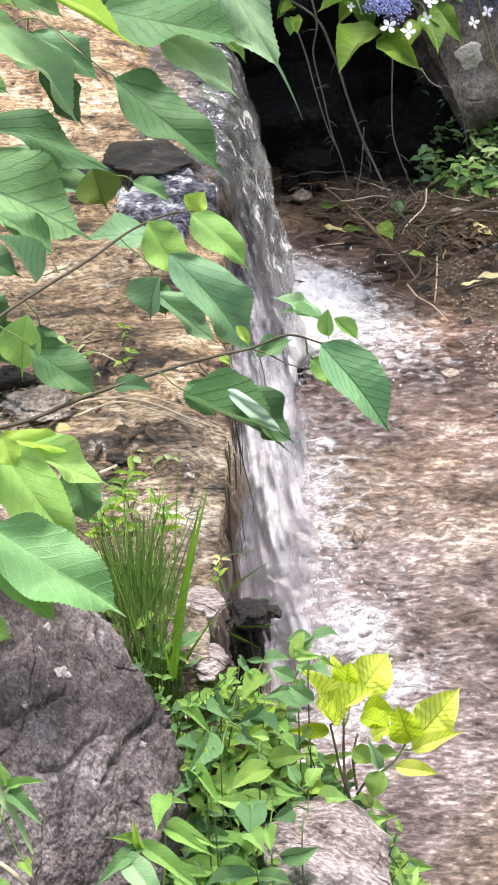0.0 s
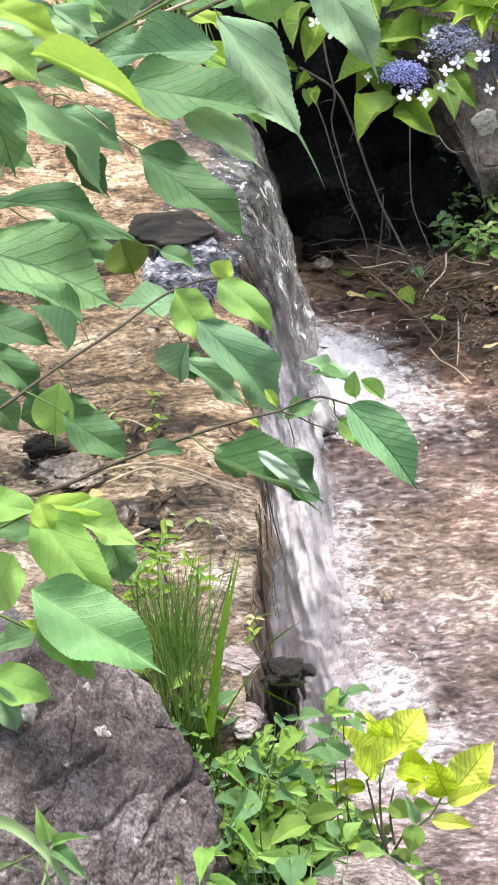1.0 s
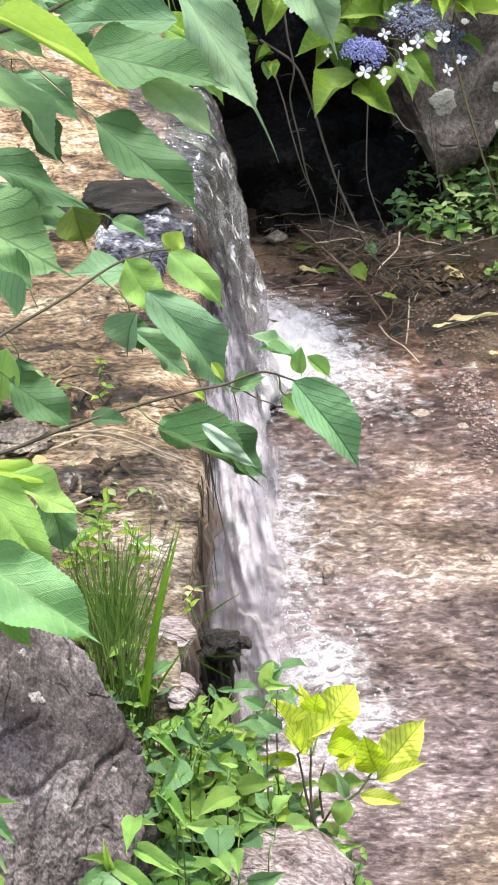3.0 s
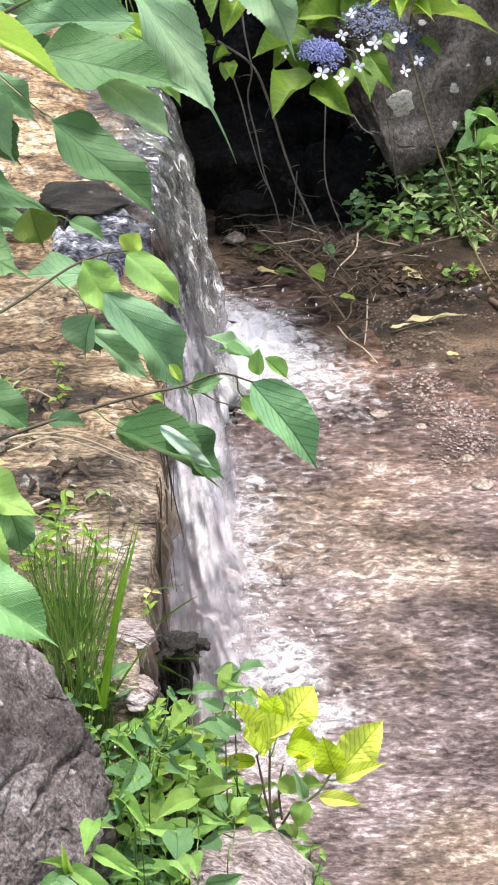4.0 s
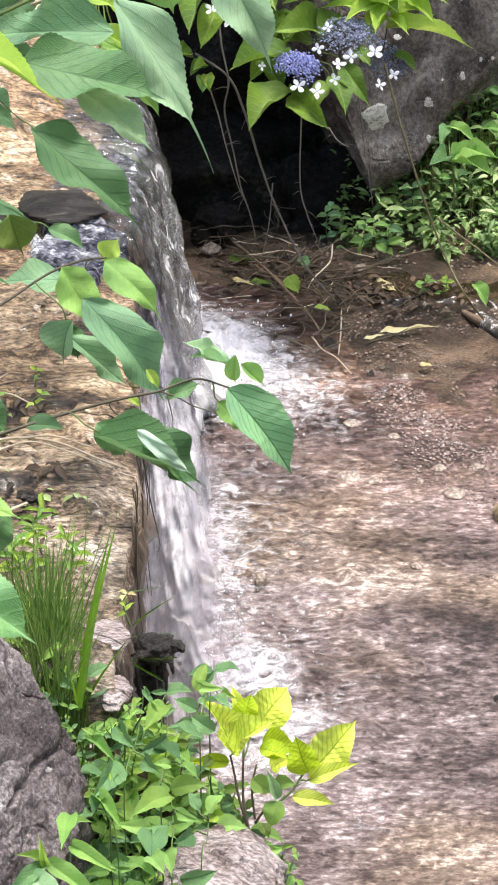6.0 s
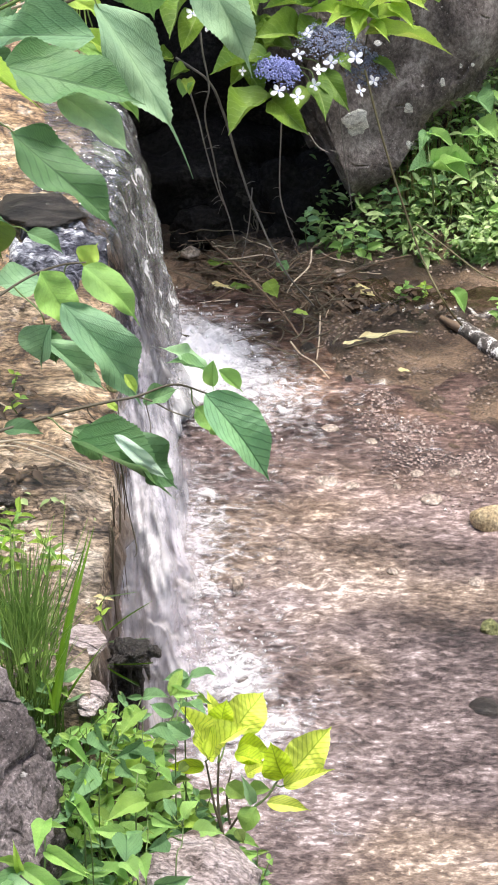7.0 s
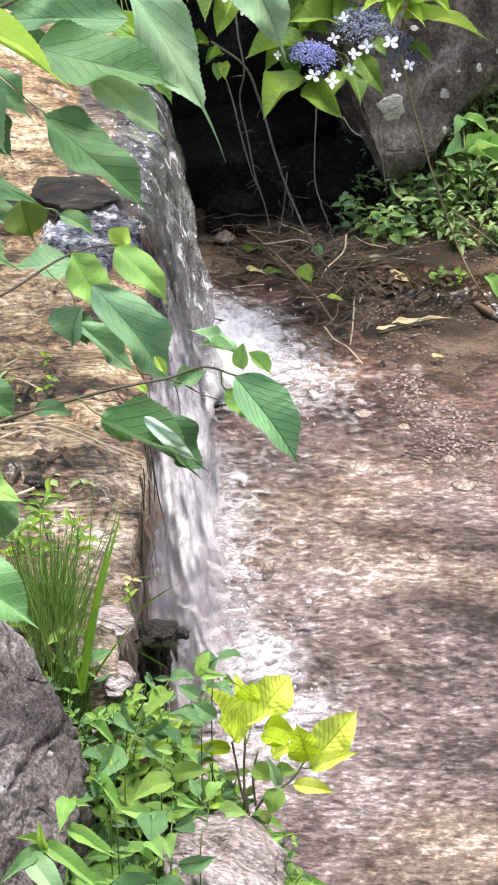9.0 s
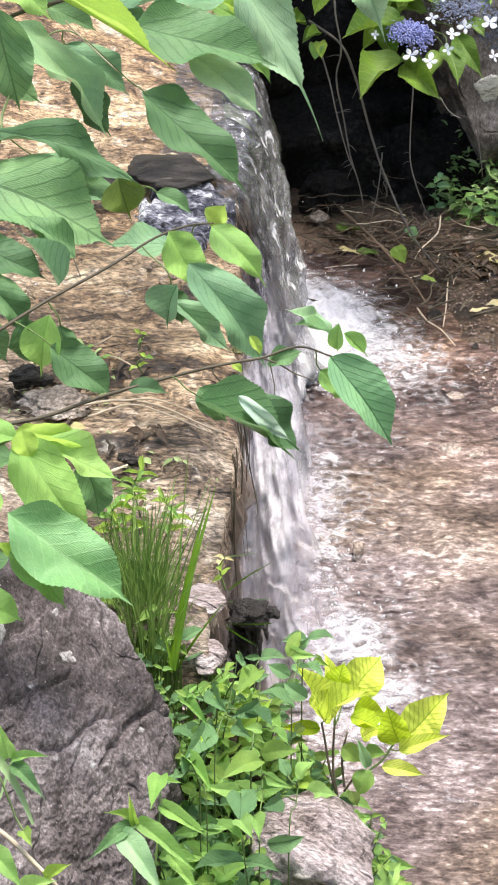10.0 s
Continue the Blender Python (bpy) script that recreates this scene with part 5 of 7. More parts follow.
rnd = random.Random(17)
for k in range(22):
    q = Vector((-0.439, 2.620, 0.849)) + Vector((rnd.uniform(-0.22, 0.2), rnd.uniform(-0.1, 0.2), rnd.uniform(-0.06, 0.12)))
    a = rnd.uniform(-1.2, 0.6)
    s = rnd.uniform(0.07, 0.12)
    put_leaf(shrub, rnd.choice(BROAD), rnd.choice((LEAF_GREEN, LEAF_BRIGHT, LEAF_BLUE, LEAF_DARK)), q, q + Vector((math.cos(a) * s, math.sin(a) * s * 0.6, rnd.uniform(-0.5, 0.2) * s)), s * 0.48, rnd.uniform(-25, 25))

# the lower sprays, nearer
spray = thing("shrub", (-0.62, 1.55, 0.42), "bright green toothed-leaf shoot leaning over the boulder", "shrub")
part("stem", tube("stem", [(-0.62, 1.55, 0.4), (-0.5, 1.6, 0.6), (-0.404, 1.567, 0.664), (-0.368, 1.580, 0.672), (-0.338, 1.574, 0.690)], 0.0032, 0.001), STEM_GREEN, spray)
part("stem", tube("stem", [(-0.62, 1.55, 0.4), (-0.5, 1.5, 0.55), (-0.368, 1.384, 0.706), (-0.312, 1.377, 0.694)], 0.003, 0.001), STEM_GREEN, spray)
leaves_at(spray, (
    (BROAD, LEAF_FRESH, (-0.335, 1.570, 0.693), (-0.404, 1.570, 0.703), 0.028, 0),
    (BROAD, LEAF_LIME, (-0.340, 1.585, 0.691), (-0.267, 1.585, 0.675), 0.021, 0),
    (SLIM, LEAF_LIME, (-0.327, 1.550, 0.712), (-0.318, 1.540, 0.684), 0.021, 0),
    (BROAD, LEAF_FRESH, (-0.323, 1.580, 0.689), (-0.238, 1.580, 0.641), 0.031, -10),
    (DROOPY, LEAF_FRESH, (-0.332, 1.550, 0.705), (-0.263, 1.530, 0.584), 0.047, 0),
    (BROAD, LEAF_GREEN, (-0.278, 1.600, 0.650), (-0.267, 1.600, 0.582), 0.031, 0),
    (BROAD, LEAF_GREEN, (-0.347, 1.600, 0.649), (-0.410, 1.600, 0.662), 0.025, 0),
    (BROAD, LEAF_FRESH, (-0.348, 1.500, 0.689), (-0.375, 1.500, 0.625), 0.050, 0),
    (BROAD, LEAF_SPOTTED, (-0.306, 1.370, 0.739), (-0.201, 1.350, 0.662), 0.055, 0),
    (BROAD, LEAF_BRIGHT, (-0.305, 1.360, 0.707), (-0.257, 1.350, 0.655), 0.023, 0),
    (SLIM, LEAF_LIME, (-0.303, 1.370, 0.693), (-0.321, 1.370, 0.709), 0.010, 10),
    (BROAD, LEAF_GREEN, (-0.312, 1.380, 0.686), (-0.356, 1.380, 0.672), 0.021, 0),
))
leaves_at(spray, (
    (BROAD, LEAF_FRESH, (-0.347, 1.350, 0.668), (-0.296, 1.350, 0.642), 0.032, 0),
    (SLIM, LEAF_PALE, (-0.343, 1.340, 0.666), (-0.330, 1.340, 0.613), 0.018, 0),
))

# ------------------------------------------------------------------ the yellow-green plant on the bank
yellow = thing("plant", (-0.032, 1.525, 0.313), "young yellow-green plant with broad ribbed leaves on the bank", "plant")
part("stem", tube("stem", [(-0.030, 1.515, 0.312), (-0.034, 1.522, 0.334), (-0.035, 1.535, 0.354), (-0.034, 1.547, 0.378)], 0.0017, 0.0011), STEM_BROWN, yellow)
part("stem", tube("stem", [(-0.030, 1.515, 0.312), (-0.039, 1.525, 0.345), (-0.043, 1.538, 0.362), (-0.047, 1.548, 0.379)], 0.0015, 0.0010), STEM_BROWN, yellow)
part("stem", tube("stem", [(-0.023, 1.515, 0.325), (-0.026, 1.530, 0.352), (-0.021, 1.545, 0.371)], 0.0013, 0.0009), STEM_BROWN, yellow)
part("stem", tube("stem", [(-0.013, 1.508, 0.334), (-0.001, 1.515, 0.345), (0.014, 1.524, 0.353), (0.025, 1.535, 0.365), (0.032, 1.545, 0.363)], 0.0015, 0.0010), STEM_GREEN, yellow)
part("stem", tube("stem", [(-0.001, 1.514, 0.343), (-0.010, 1.512, 0.345), (-0.023, 1.510, 0.324)], 0.0013, 0.0013), STEM_BROWN, yellow)
leaves_at(yellow, (
    (RIBBED, LEAF_YELLOW, (-0.045, 1.552, 0.379), (-0.074, 1.562, 0.441), 0.026, 20),
    (RIBBED, LEAF_YELLOW_DEEP, (-0.031, 1.560, 0.405), (-0.026, 1.575, 0.436), 0.025, -5),
    (RIBBED, LEAF_YELLOW, (-0.019, 1.572, 0.398), (0.011, 1.600, 0.426), 0.036, 15),
    (SLIM, LEAF_YELLOW, (-0.035, 1.572, 0.410), (-0.046, 1.585, 0.440), 0.012, 0),
    (RIBBED, LEAF_YELLOW, (-0.044, 1.542, 0.387), (-0.001, 1.540, 0.432), 0.027, -15),
    (RIBBED, LEAF_YELLOW_DEEP, (-0.015, 1.550, 0.397), (0.018, 1.540, 0.395), 0.027, 25),
    (RIBBED, LEAF_YELLOW_DEEP, (-0.018, 1.538, 0.397), (0.010, 1.528, 0.392), 0.021, -20),
    (RIBBED, LEAF_YELLOW, (-0.007, 1.556, 0.356), (0.016, 1.556, 0.369), 0.017, 0),
    (RIBBED, LEAF_YELLOW_DEEP, (0.031, 1.535, 0.367), (0.017, 1.542, 0.408), 0.028, -20),
    (RIBBED, LEAF_YELLOW, (0.034, 1.548, 0.360), (0.079, 1.570, 0.405), 0.036, 15),
    (SLIM, LEAF_YELLOW, (0.030, 1.530, 0.362), (0.081, 1.532, 0.382), 0.015, 10),
    (SLIM, LEAF_YELLOW, (0.014, 1.522, 0.348), (0.058, 1.518, 0.341), 0.014, 10),
    (SLIM, LEAF_MINT, (0.000, 1.518, 0.348), (-0.012, 1.524, 0.383), 0.010, 0),
    (LEAFY, LEAF_HERB, (-0.006, 1.528, 0.353), (0.019, 1.526, 0.361), 0.016, -10),
    (LEAFY, LEAF_HERB, (0.003, 1.512, 0.350), (-0.009, 1.500, 0.326), 0.020, 15),
    (LEAFY, LEAF_HERB, (-0.026, 1.532, 0.363), (-0.007, 1.524, 0.350), 0.017, 0),
    (SLIM, LEAF_YELLOW_DEEP, (-0.048, 1.545, 0.374), (-0.089, 1.540, 0.378), 0.013, -15),
    (SMALL, LEAF_BRIGHT, (-0.062, 1.500, 0.330), (-0.029, 1.490, 0.336), 0.018, 0),
    (SMALL, LEAF_LIME, (-0.039, 1.494, 0.324), (-0.026, 1.484, 0.316), 0.013, 0),
    (SMALL, LEAF_OLIVE, (-0.016, 1.500, 0.333), (-0.009, 1.492, 0.320), 0.010, 0),
))

# ------------------------------------------------------------------ herbs on the near bank


def leafy_herb(place, height, lean, pairs, size, materials, seed, label, shapes=SMALL, slim=1.0):
    """A small herb: one stem and opposite pairs of leaves."""
    rnd = random.Random(seed)
    p = Vector(place)
    plant = thing("herb", p, label, "herb", "herbs on the bank")
    top = p + Vector((lean[0], lean[1], height))
    mid = p.lerp(top, 0.5) + Vector((rnd.uniform(-0.01, 0.01), rnd.uniform(-0.01, 0.01), 0.0))
    line = glide([p - Vector((0, 0, 0.01)), mid, top], 5)
    part("stem", mesh_of("stem", *tube_data(line, 0.0011, 0.0006, 5)), STEM_GREEN, plant)
    turn = rnd.uniform(0, 3)
    for k in range(pairs):
        q = line[min(len(line) - 1, round((0.3 + 0.7 * k / max(1, pairs - 1)) * (len(line) - 1)))]
        turn += 1.4 + rnd.uniform(-0.4, 0.4)
        for side in (0, math.pi):
            a = turn + side + rnd.uniform(-0.3, 0.3)
            s = size * rnd.uniform(0.7, 1.2)
            tip = q + Vector((math.cos(a) * s, math.sin(a) * s * 0.9, s * rnd.uniform(-0.25, 0.35)))
            put_leaf(plant, rnd.choice(shapes), rnd.choice(materials), q, tip, slim * s * rnd.uniform(0.3, 0.46), rnd.uniform(-25, 25))
    return plant


rnd = random.Random(11)
for k in range(210):
    u, v = rnd.random(), rnd.random()
    x, y = -0.25 + 0.27 * u, 1.3 + 0.36 * v - 0.1 * u * v
    z = max(ground_z(x, y), ledge_z(x, y) - 0.01 if y > 1.56 and x < lip_x(y) else -1.0)
    if x > -0.085 and y < 1.46:
        continue
    if y > 1.5 and -0.235 + 0.6 * max(0.0, 1.6 - y) < x < lip_x(y) + 0.01:
        continue
    mats = rnd.choice(((LEAF_HERB, LEAF_BRIGHT), (LEAF_HERB, LEAF_HERB, LEAF_LIME), (LEAF_FRESH, LEAF_HERB), (LEAF_FRESH, LEAF_BRIGHT), (LEAF_FRESH, LEAF_GREEN), (LEAF_HERB, LEAF_FRESH), (LEAF_DARK, LEAF_GREEN)))
    leafy_herb((x, y, z), rnd.uniform(0.03, 0.09) * (1 - 0.35 * smooth(-0.1, 0.0, x)) * (1 - 0.55 * smooth(1.46, 1.55, y)), (rnd.uniform(-0.03, 0.03), rnd.uniform(-0.03, 0.02)), rnd.choice((2, 3, 4)), rnd.uniform(0.016, 0.042), mats, 100 + k, "small green herb with toothed leaves on the near bank", rnd.choice((SMALL, SLIM, SLIM)))

# broader-leaved ones that stand over them
for k in range(20):
    x, y = -0.2 + 0.12 * rnd.random(), 1.33 + 0.15 * rnd.random()
    leafy_herb((x, y, ground_z(x, y)), rnd.uniform(0.06, 0.11), (rnd.uniform(-0.03, 0.03), rnd.uniform(-0.03, 0.02)), rnd.choice((2, 3)), rnd.uniform(0.03, 0.044), rnd.choice(((LEAF_HERB, LEAF_FRESH), (LEAF_GREEN, LEAF_HERB), (LEAF_BLUE, LEAF_GREEN), (LEAF_FRESH, LEAF_BRIGHT))), 5000 + k, "broad-leaved green herb on the near bank", LEAFY, 0.95)

# those along the foot of the boulder, at the end of the shelf
for k in range(30):
    y = rnd.uniform(1.43, 1.57)
    x = -0.15 - 0.09 * rnd.random() - 0.25 * max(0.0, y - 1.5)
    z = max(ground_z(x, y), ledge_z(x, y) - 0.01 if y > 1.5 else -1.0)
    leafy_herb((x, y, z), rnd.uniform(0.015, 0.05), (rnd.uniform(-0.02, 0.02), rnd.uniform(-0.03, 0.01)), 3, rnd.uniform(0.012, 0.03), (LEAF_HERB, LEAF_GREEN, LEAF_DARK, LEAF_BRIGHT), 3000 + k, "small herb at the foot of the boulder", rnd.choice((SMALL, SLIM)))

# the smallest ones, close to the ground
for k in range(150):
    x, y = -0.23 + 0.27 * rnd.random(), 1.3 + 0.26 * rnd.random()
    if x > -0.085 and y < 1.46:
        continue
    leafy_herb((x, y, ground_z(x, y) + 0.01), rnd.uniform(0.03, 0.1), (rnd.uniform(-0.03, 0.03), rnd.uniform(-0.03, 0.02)), 4, rnd.uniform(0.009, 0.018), (LEAF_HERB, LEAF_BRIGHT, LEAF_GREEN), 2000 + k, "tiny-leaved bright green herb on the near bank", SMALL)

# dark undergrowth below the yellow plant
for k in range(34):
    x, y = -0.115 + 0.07 * rnd.random(), 1.475 + 0.07 * rnd.random()
    leafy_herb((x, y, ground_z(x, y)), rnd.uniform(0.04, 0.09), (rnd.uniform(-0.01, 0.03), rnd.uniform(-0.02, 0.01)), 4, rnd.uniform(0.014, 0.028), (LEAF_DARK, LEAF_OLIVE, LEAF_GREEN, LEAF_HERB), 4000 + k, "small dark green herb under the yellow plant", rnd.choice((SMALL, SLIM)))

# taller shoots that stand out of the herbs
for k, (base, top, size) in enumerate((
    ((-0.136, 1.528, 0.355), (-0.112, 1.605, 0.416), 0.025),
    ((-0.098, 1.568, 0.336), (-0.066, 1.667, 0.395), 0.028),
    ((-0.105, 1.297, 0.394), (-0.114, 1.337, 0.438), 0.045),
)):
    base = Vector(base)
    drop = base.z - ground_z(base.x, base.y)
    low = base - Vector((0, 0, max(0.0, drop)))
    top = Vector(top)
    leafy_herb(low, top.z - low.z, (top.x - low.x, top.y - low.y), 5, size, (LEAF_BRIGHT, LEAF_GREEN), 200 + k, "taller herb shoot with pointed green leaves", SLIM)


# taller herbs along the edge of the bank, each with a stem or two and its leaves
for stems, rows in (
    ((((-0.147, 1.445, 0.423), (-0.131, 1.571, 0.447)), ((-0.112, 1.433, 0.421), (-0.108, 1.551, 0.443)),), (
        (LEAFY, LEAF_HERB, (-0.108, 1.541, 0.450), (-0.128, 1.496, 0.451), 0.017, 0),
        (LEAFY, LEAF_GREEN, (-0.071, 1.494, 0.441), (-0.110, 1.502, 0.452), 0.013, 10),
        (LEAFY, LEAF_DARK, (-0.105, 1.500, 0.442), (-0.133, 1.468, 0.446), 0.014, 0),
        (LEAFY, LEAF_GREEN, (-0.154, 1.517, 0.445), (-0.134, 1.474, 0.447), 0.015, 0),
        (SLIM, LEAF_FRESH, (-0.101, 1.465, 0.436), (-0.119, 1.457, 0.444), 0.009, 0),
        (SLIM, LEAF_BRIGHT, (-0.093, 1.465, 0.436), (-0.074, 1.438, 0.441), 0.010, 0),
        (LEAFY, LEAF_GREEN, (-0.127, 1.475, 0.437), (-0.111, 1.446, 0.442), 0.014, 0),
        (LEAFY, LEAF_DARK, (-0.118, 1.486, 0.439), (-0.090, 1.460, 0.445), 0.016, 0),
        (SLIM, LEAF_GREEN, (-0.130, 1.559, 0.454), (-0.118, 1.523, 0.456), 0.006, 0),
        (SLIM, LEAF_HERB, (-0.132, 1.548, 0.452), (-0.142, 1.514, 0.454), 0.006, 0),
    )),
    ((((-0.077, 1.516, 0.435), (-0.070, 1.599, 0.454)), ((-0.068, 1.551, 0.443), (-0.050, 1.569, 0.447)),), (
        (LEAFY, LEAF_HERB, (-0.081, 1.557, 0.454), (-0.069, 1.581, 0.470), 0.011, 0),
        (SLIM, LEAF_FRESH, (-0.081, 1.566, 0.456), (-0.050, 1.548, 0.462), 0.010, 10),
        (LEAFY, LEAF_GREEN, (-0.070, 1.545, 0.451), (-0.043, 1.523, 0.456), 0.012, 0),
        (SLIM, LEAF_GREEN, (-0.073, 1.566, 0.456), (-0.059, 1.573, 0.468), 0.007, 0),
        (LEAFY, LEAF_GREEN, (-0.078, 1.533, 0.448), (-0.101, 1.538, 0.459), 0.012, 0),
        (LEAFY, LEAF_GREEN, (-0.060, 1.506, 0.443), (-0.085, 1.516, 0.455), 0.014, 0),
        (SLIM, LEAF_HERB, (-0.053, 1.559, 0.454), (-0.038, 1.535, 0.459), 0.007, 0),
    )),
    ((((-0.157, 1.391, 0.416), (-0.158, 1.485, 0.429)), ((-0.150, 1.377, 0.415), (-0.172, 1.443, 0.422)),), (
        (LEAFY, LEAF_BRIGHT, (-0.184, 1.506, 0.443), (-0.152, 1.458, 0.444), 0.011, 0),
        (SLIM, LEAF_LIME, (-0.150, 1.454, 0.434), (-0.156, 1.430, 0.440), 0.008, 0),
        (LEAFY, LEAF_GREEN, (-0.155, 1.475, 0.437), (-0.172, 1.412, 0.438), 0.021, 0),
        (SLIM, LEAF_GREEN, (-0.162, 1.451, 0.433), (-0.196, 1.444, 0.442), 0.013, 10),
        (LEAFY, LEAF_FRESH, (-0.174, 1.433, 0.431), (-0.141, 1.374, 0.434), 0.011, 0),
        (SLIM, LEAF_FRESH, (-0.117, 1.388, 0.426), (-0.149, 1.382, 0.435), 0.012, 0),
        (LEAFY, LEAF_DARK, (-0.154, 1.430, 0.430), (-0.171, 1.392, 0.436), 0.016, 0),
        (FOLDED, LEAF_FRESH, (-0.204, 1.410, 0.428), (-0.193, 1.357, 0.433), 0.013, 0),
        (LEAFY, LEAF_FRESH, (-0.188, 1.367, 0.424), (-0.141, 1.325, 0.431), 0.012, 0),
        (LEAFY, LEAF_GREEN, (-0.173, 1.409, 0.428), (-0.188, 1.378, 0.434), 0.016, 0),
    )),
    ((((-0.099, 1.349, 0.413), (-0.101, 1.439, 0.422)), ((-0.072, 1.349, 0.413), (-0.065, 1.416, 0.419)),), (
        (LEAFY, LEAF_HERB, (-0.100, 1.429, 0.430), (-0.136, 1.391, 0.436), 0.019, 0),
        (LEAFY, LEAF_GREEN, (-0.101, 1.392, 0.426), (-0.107, 1.350, 0.432), 0.016, 0),
        (LEAFY, LEAF_FRESH, (-0.064, 1.405, 0.427), (-0.050, 1.419, 0.439), 0.016, 0),
        (SLIM, LEAF_BRIGHT, (-0.094, 1.409, 0.428), (-0.067, 1.383, 0.435), 0.010, 0),
        (LEAFY, LEAF_BRIGHT, (-0.103, 1.360, 0.423), (-0.095, 1.318, 0.431), 0.014, 0),
        (SLIM, LEAF_BRIGHT, (-0.137, 1.346, 0.422), (-0.106, 1.315, 0.430), 0.012, 0),
        (LEAFY, LEAF_GREEN, (-0.089, 1.324, 0.421), (-0.053, 1.325, 0.431), 0.014, 0),
        (LEAFY, LEAF_DARK, (-0.078, 1.381, 0.425), (-0.096, 1.357, 0.433), 0.015, 0),
        (SLIM, LEAF_GREEN, (-0.074, 1.409, 0.428), (-0.084, 1.423, 0.439), 0.010, 0),
    )),
):
    low = stems[0][0]
    tall_herb = thing("herb", (low[0], low[1], ground_z(low[0], low[1])), "leafy green herb with pointed toothed leaves on the bank", "herb", "herbs on the bank")
    for a, b in stems:
        foot = Vector((a[0], a[1], min(a[2], ground_z(a[0], a[1]))))
        part("stem", tube("stem", [foot, Vector(a) + Vector((0.002, 0, 0.002)), Vector(a).lerp(Vector(b), 0.5) + Vector((0.003, 0, 0)), b], 0.0008, 0.0005), STEM_GREEN, tall_herb)
    leaves_at(tall_herb, [(*row[:5], row[5] + 38 * math.sin(k * 2.4)) for k, row in enumerate(rows)], 0.05)

# shoots in front of the boulder
low_shoot = thing("plant", (-0.187, 1.187, 0.412), "pointed-leaved green shoots in front of the boulder", "plant")
part("stem", tube("stem", [(-0.190, 1.194, 0.364), (-0.184, 1.148, 0.515), (-0.183, 1.163, 0.560), (-0.185, 1.178, 0.577)], 0.0016, 0.0008), STEM_GREEN, low_shoot)
part("stem", tube("stem", [(-0.190, 1.194, 0.364), (-0.171, 1.149, 0.514), (-0.165, 1.174, 0.569), (-0.165, 1.201, 0.600)], 0.0014, 0.0007), STEM_GREEN, low_shoot)
part("stem", tube("stem", [(-0.343, 1.185, 0.593), (-0.309, 1.184, 0.612), (-0.283, 1.195, 0.619)], 0.0012, 0.0007), STEM_GREEN, low_shoot)
leaves_at(low_shoot, (
    (SLIM, LEAF_FRESH, (-0.165, 1.203, 0.602), (-0.169, 1.162, 0.601), 0.0136, 0),
    (SLIM, LEAF_FRESH, (-0.165, 1.199, 0.597), (-0.145, 1.185, 0.609), 0.0054, 0),
    (SLIM, LEAF_FRESH, (-0.165, 1.188, 0.584), (-0.124, 1.152, 0.584), 0.0102, 10),
    (SLIM, LEAF_BRIGHT, (-0.184, 1.178, 0.576), (-0.131, 1.133, 0.564), 0.0129, 0),
    (SLIM, LEAF_HERB, (-0.184, 1.178, 0.576), (-0.206, 1.164, 0.595), 0.0075, 0),
    (SLIM, LEAF_LIME, (-0.183, 1.173, 0.571), (-0.188, 1.176, 0.605), 0.0061, 0),
    (SLIM, LEAF_GREEN, (-0.185, 1.176, 0.574), (-0.216, 1.130, 0.575), 0.0109, -10),
    (SLIM, LEAF_MINT, (-0.195, 1.164, 0.578), (-0.154, 1.110, 0.558), 0.0177, 0),
    (SLIM, LEAF_FRESH, (-0.156, 1.163, 0.555), (-0.127, 1.120, 0.550), 0.0109, 0),
    (SLIM, LEAF_LIME, (-0.249, 1.123, 0.560), (-0.227, 1.120, 0.581), 0.0109, 0),
    (SLIM, LEAF_BRIGHT, (-0.284, 1.195, 0.619), (-0.250, 1.187, 0.631), 0.0075, 0),
    (SLIM, LEAF_GREEN, (-0.283, 1.194, 0.617), (-0.250, 1.157, 0.612), 0.0116, 0),
))
leaves_at(low_shoot, (
    (SLIM, LEAF_FRESH, (-0.285, 1.196, 0.619), (-0.292, 1.198, 0.656), 0.0122, 0),
    (SLIM, LEAF_BRIGHT, (-0.293, 1.134, 0.583), (-0.262, 1.102, 0.570), 0.0150, 0),
    (SLIM, LEAF_HERB, (-0.268, 1.146, 0.590), (-0.257, 1.124, 0.593), 0.0095, 0),
    (SLIM, LEAF_FRESH, (-0.270, 1.114, 0.555), (-0.237, 1.110, 0.573), 0.0136, 0),
))
part("stem", tube("stem", [(-0.325, 1.164, 0.595), (-0.287, 1.150, 0.584), (-0.258, 1.131, 0.570), (-0.231, 1.116, 0.549)], 0.0022, 0.0016), TWIG_PALE, low_shoot, "bleached dead stem")

# ------------------------------------------------------------------ grass


def blade_data(base, tip, width, bow, seed):
    """One creased blade, bowed outwards."""
    rnd = random.Random(seed)
    base, tip = Vector(base), Vector(tip)
    side = (tip - base).cross(Vector((rnd.uniform(-0.4, 0.4), 1, 0.2))).normalized()
    out = Vector((tip.x - base.x, tip.y - base.y, 0)) * bow
    verts, faces = [], []
    n = 7
    for i in range(n + 1):
        t = i / n
        p = base.lerp(tip, t) - out * math.sin(t * math.pi) * 0.5
        w = width * (1 - t**2.2) * (0.6 + 0.4 * min(1, t * 4)) + 0.0002
        verts += [p - side * w, p + Vector((0, w * 0.5, 0)), p + side * w]
        if i:
            a = 3 * (i - 1)
            faces += [(a, a + 1, a + 4, a + 3), (a + 1, a + 2, a + 5, a + 4)]
    return verts, faces


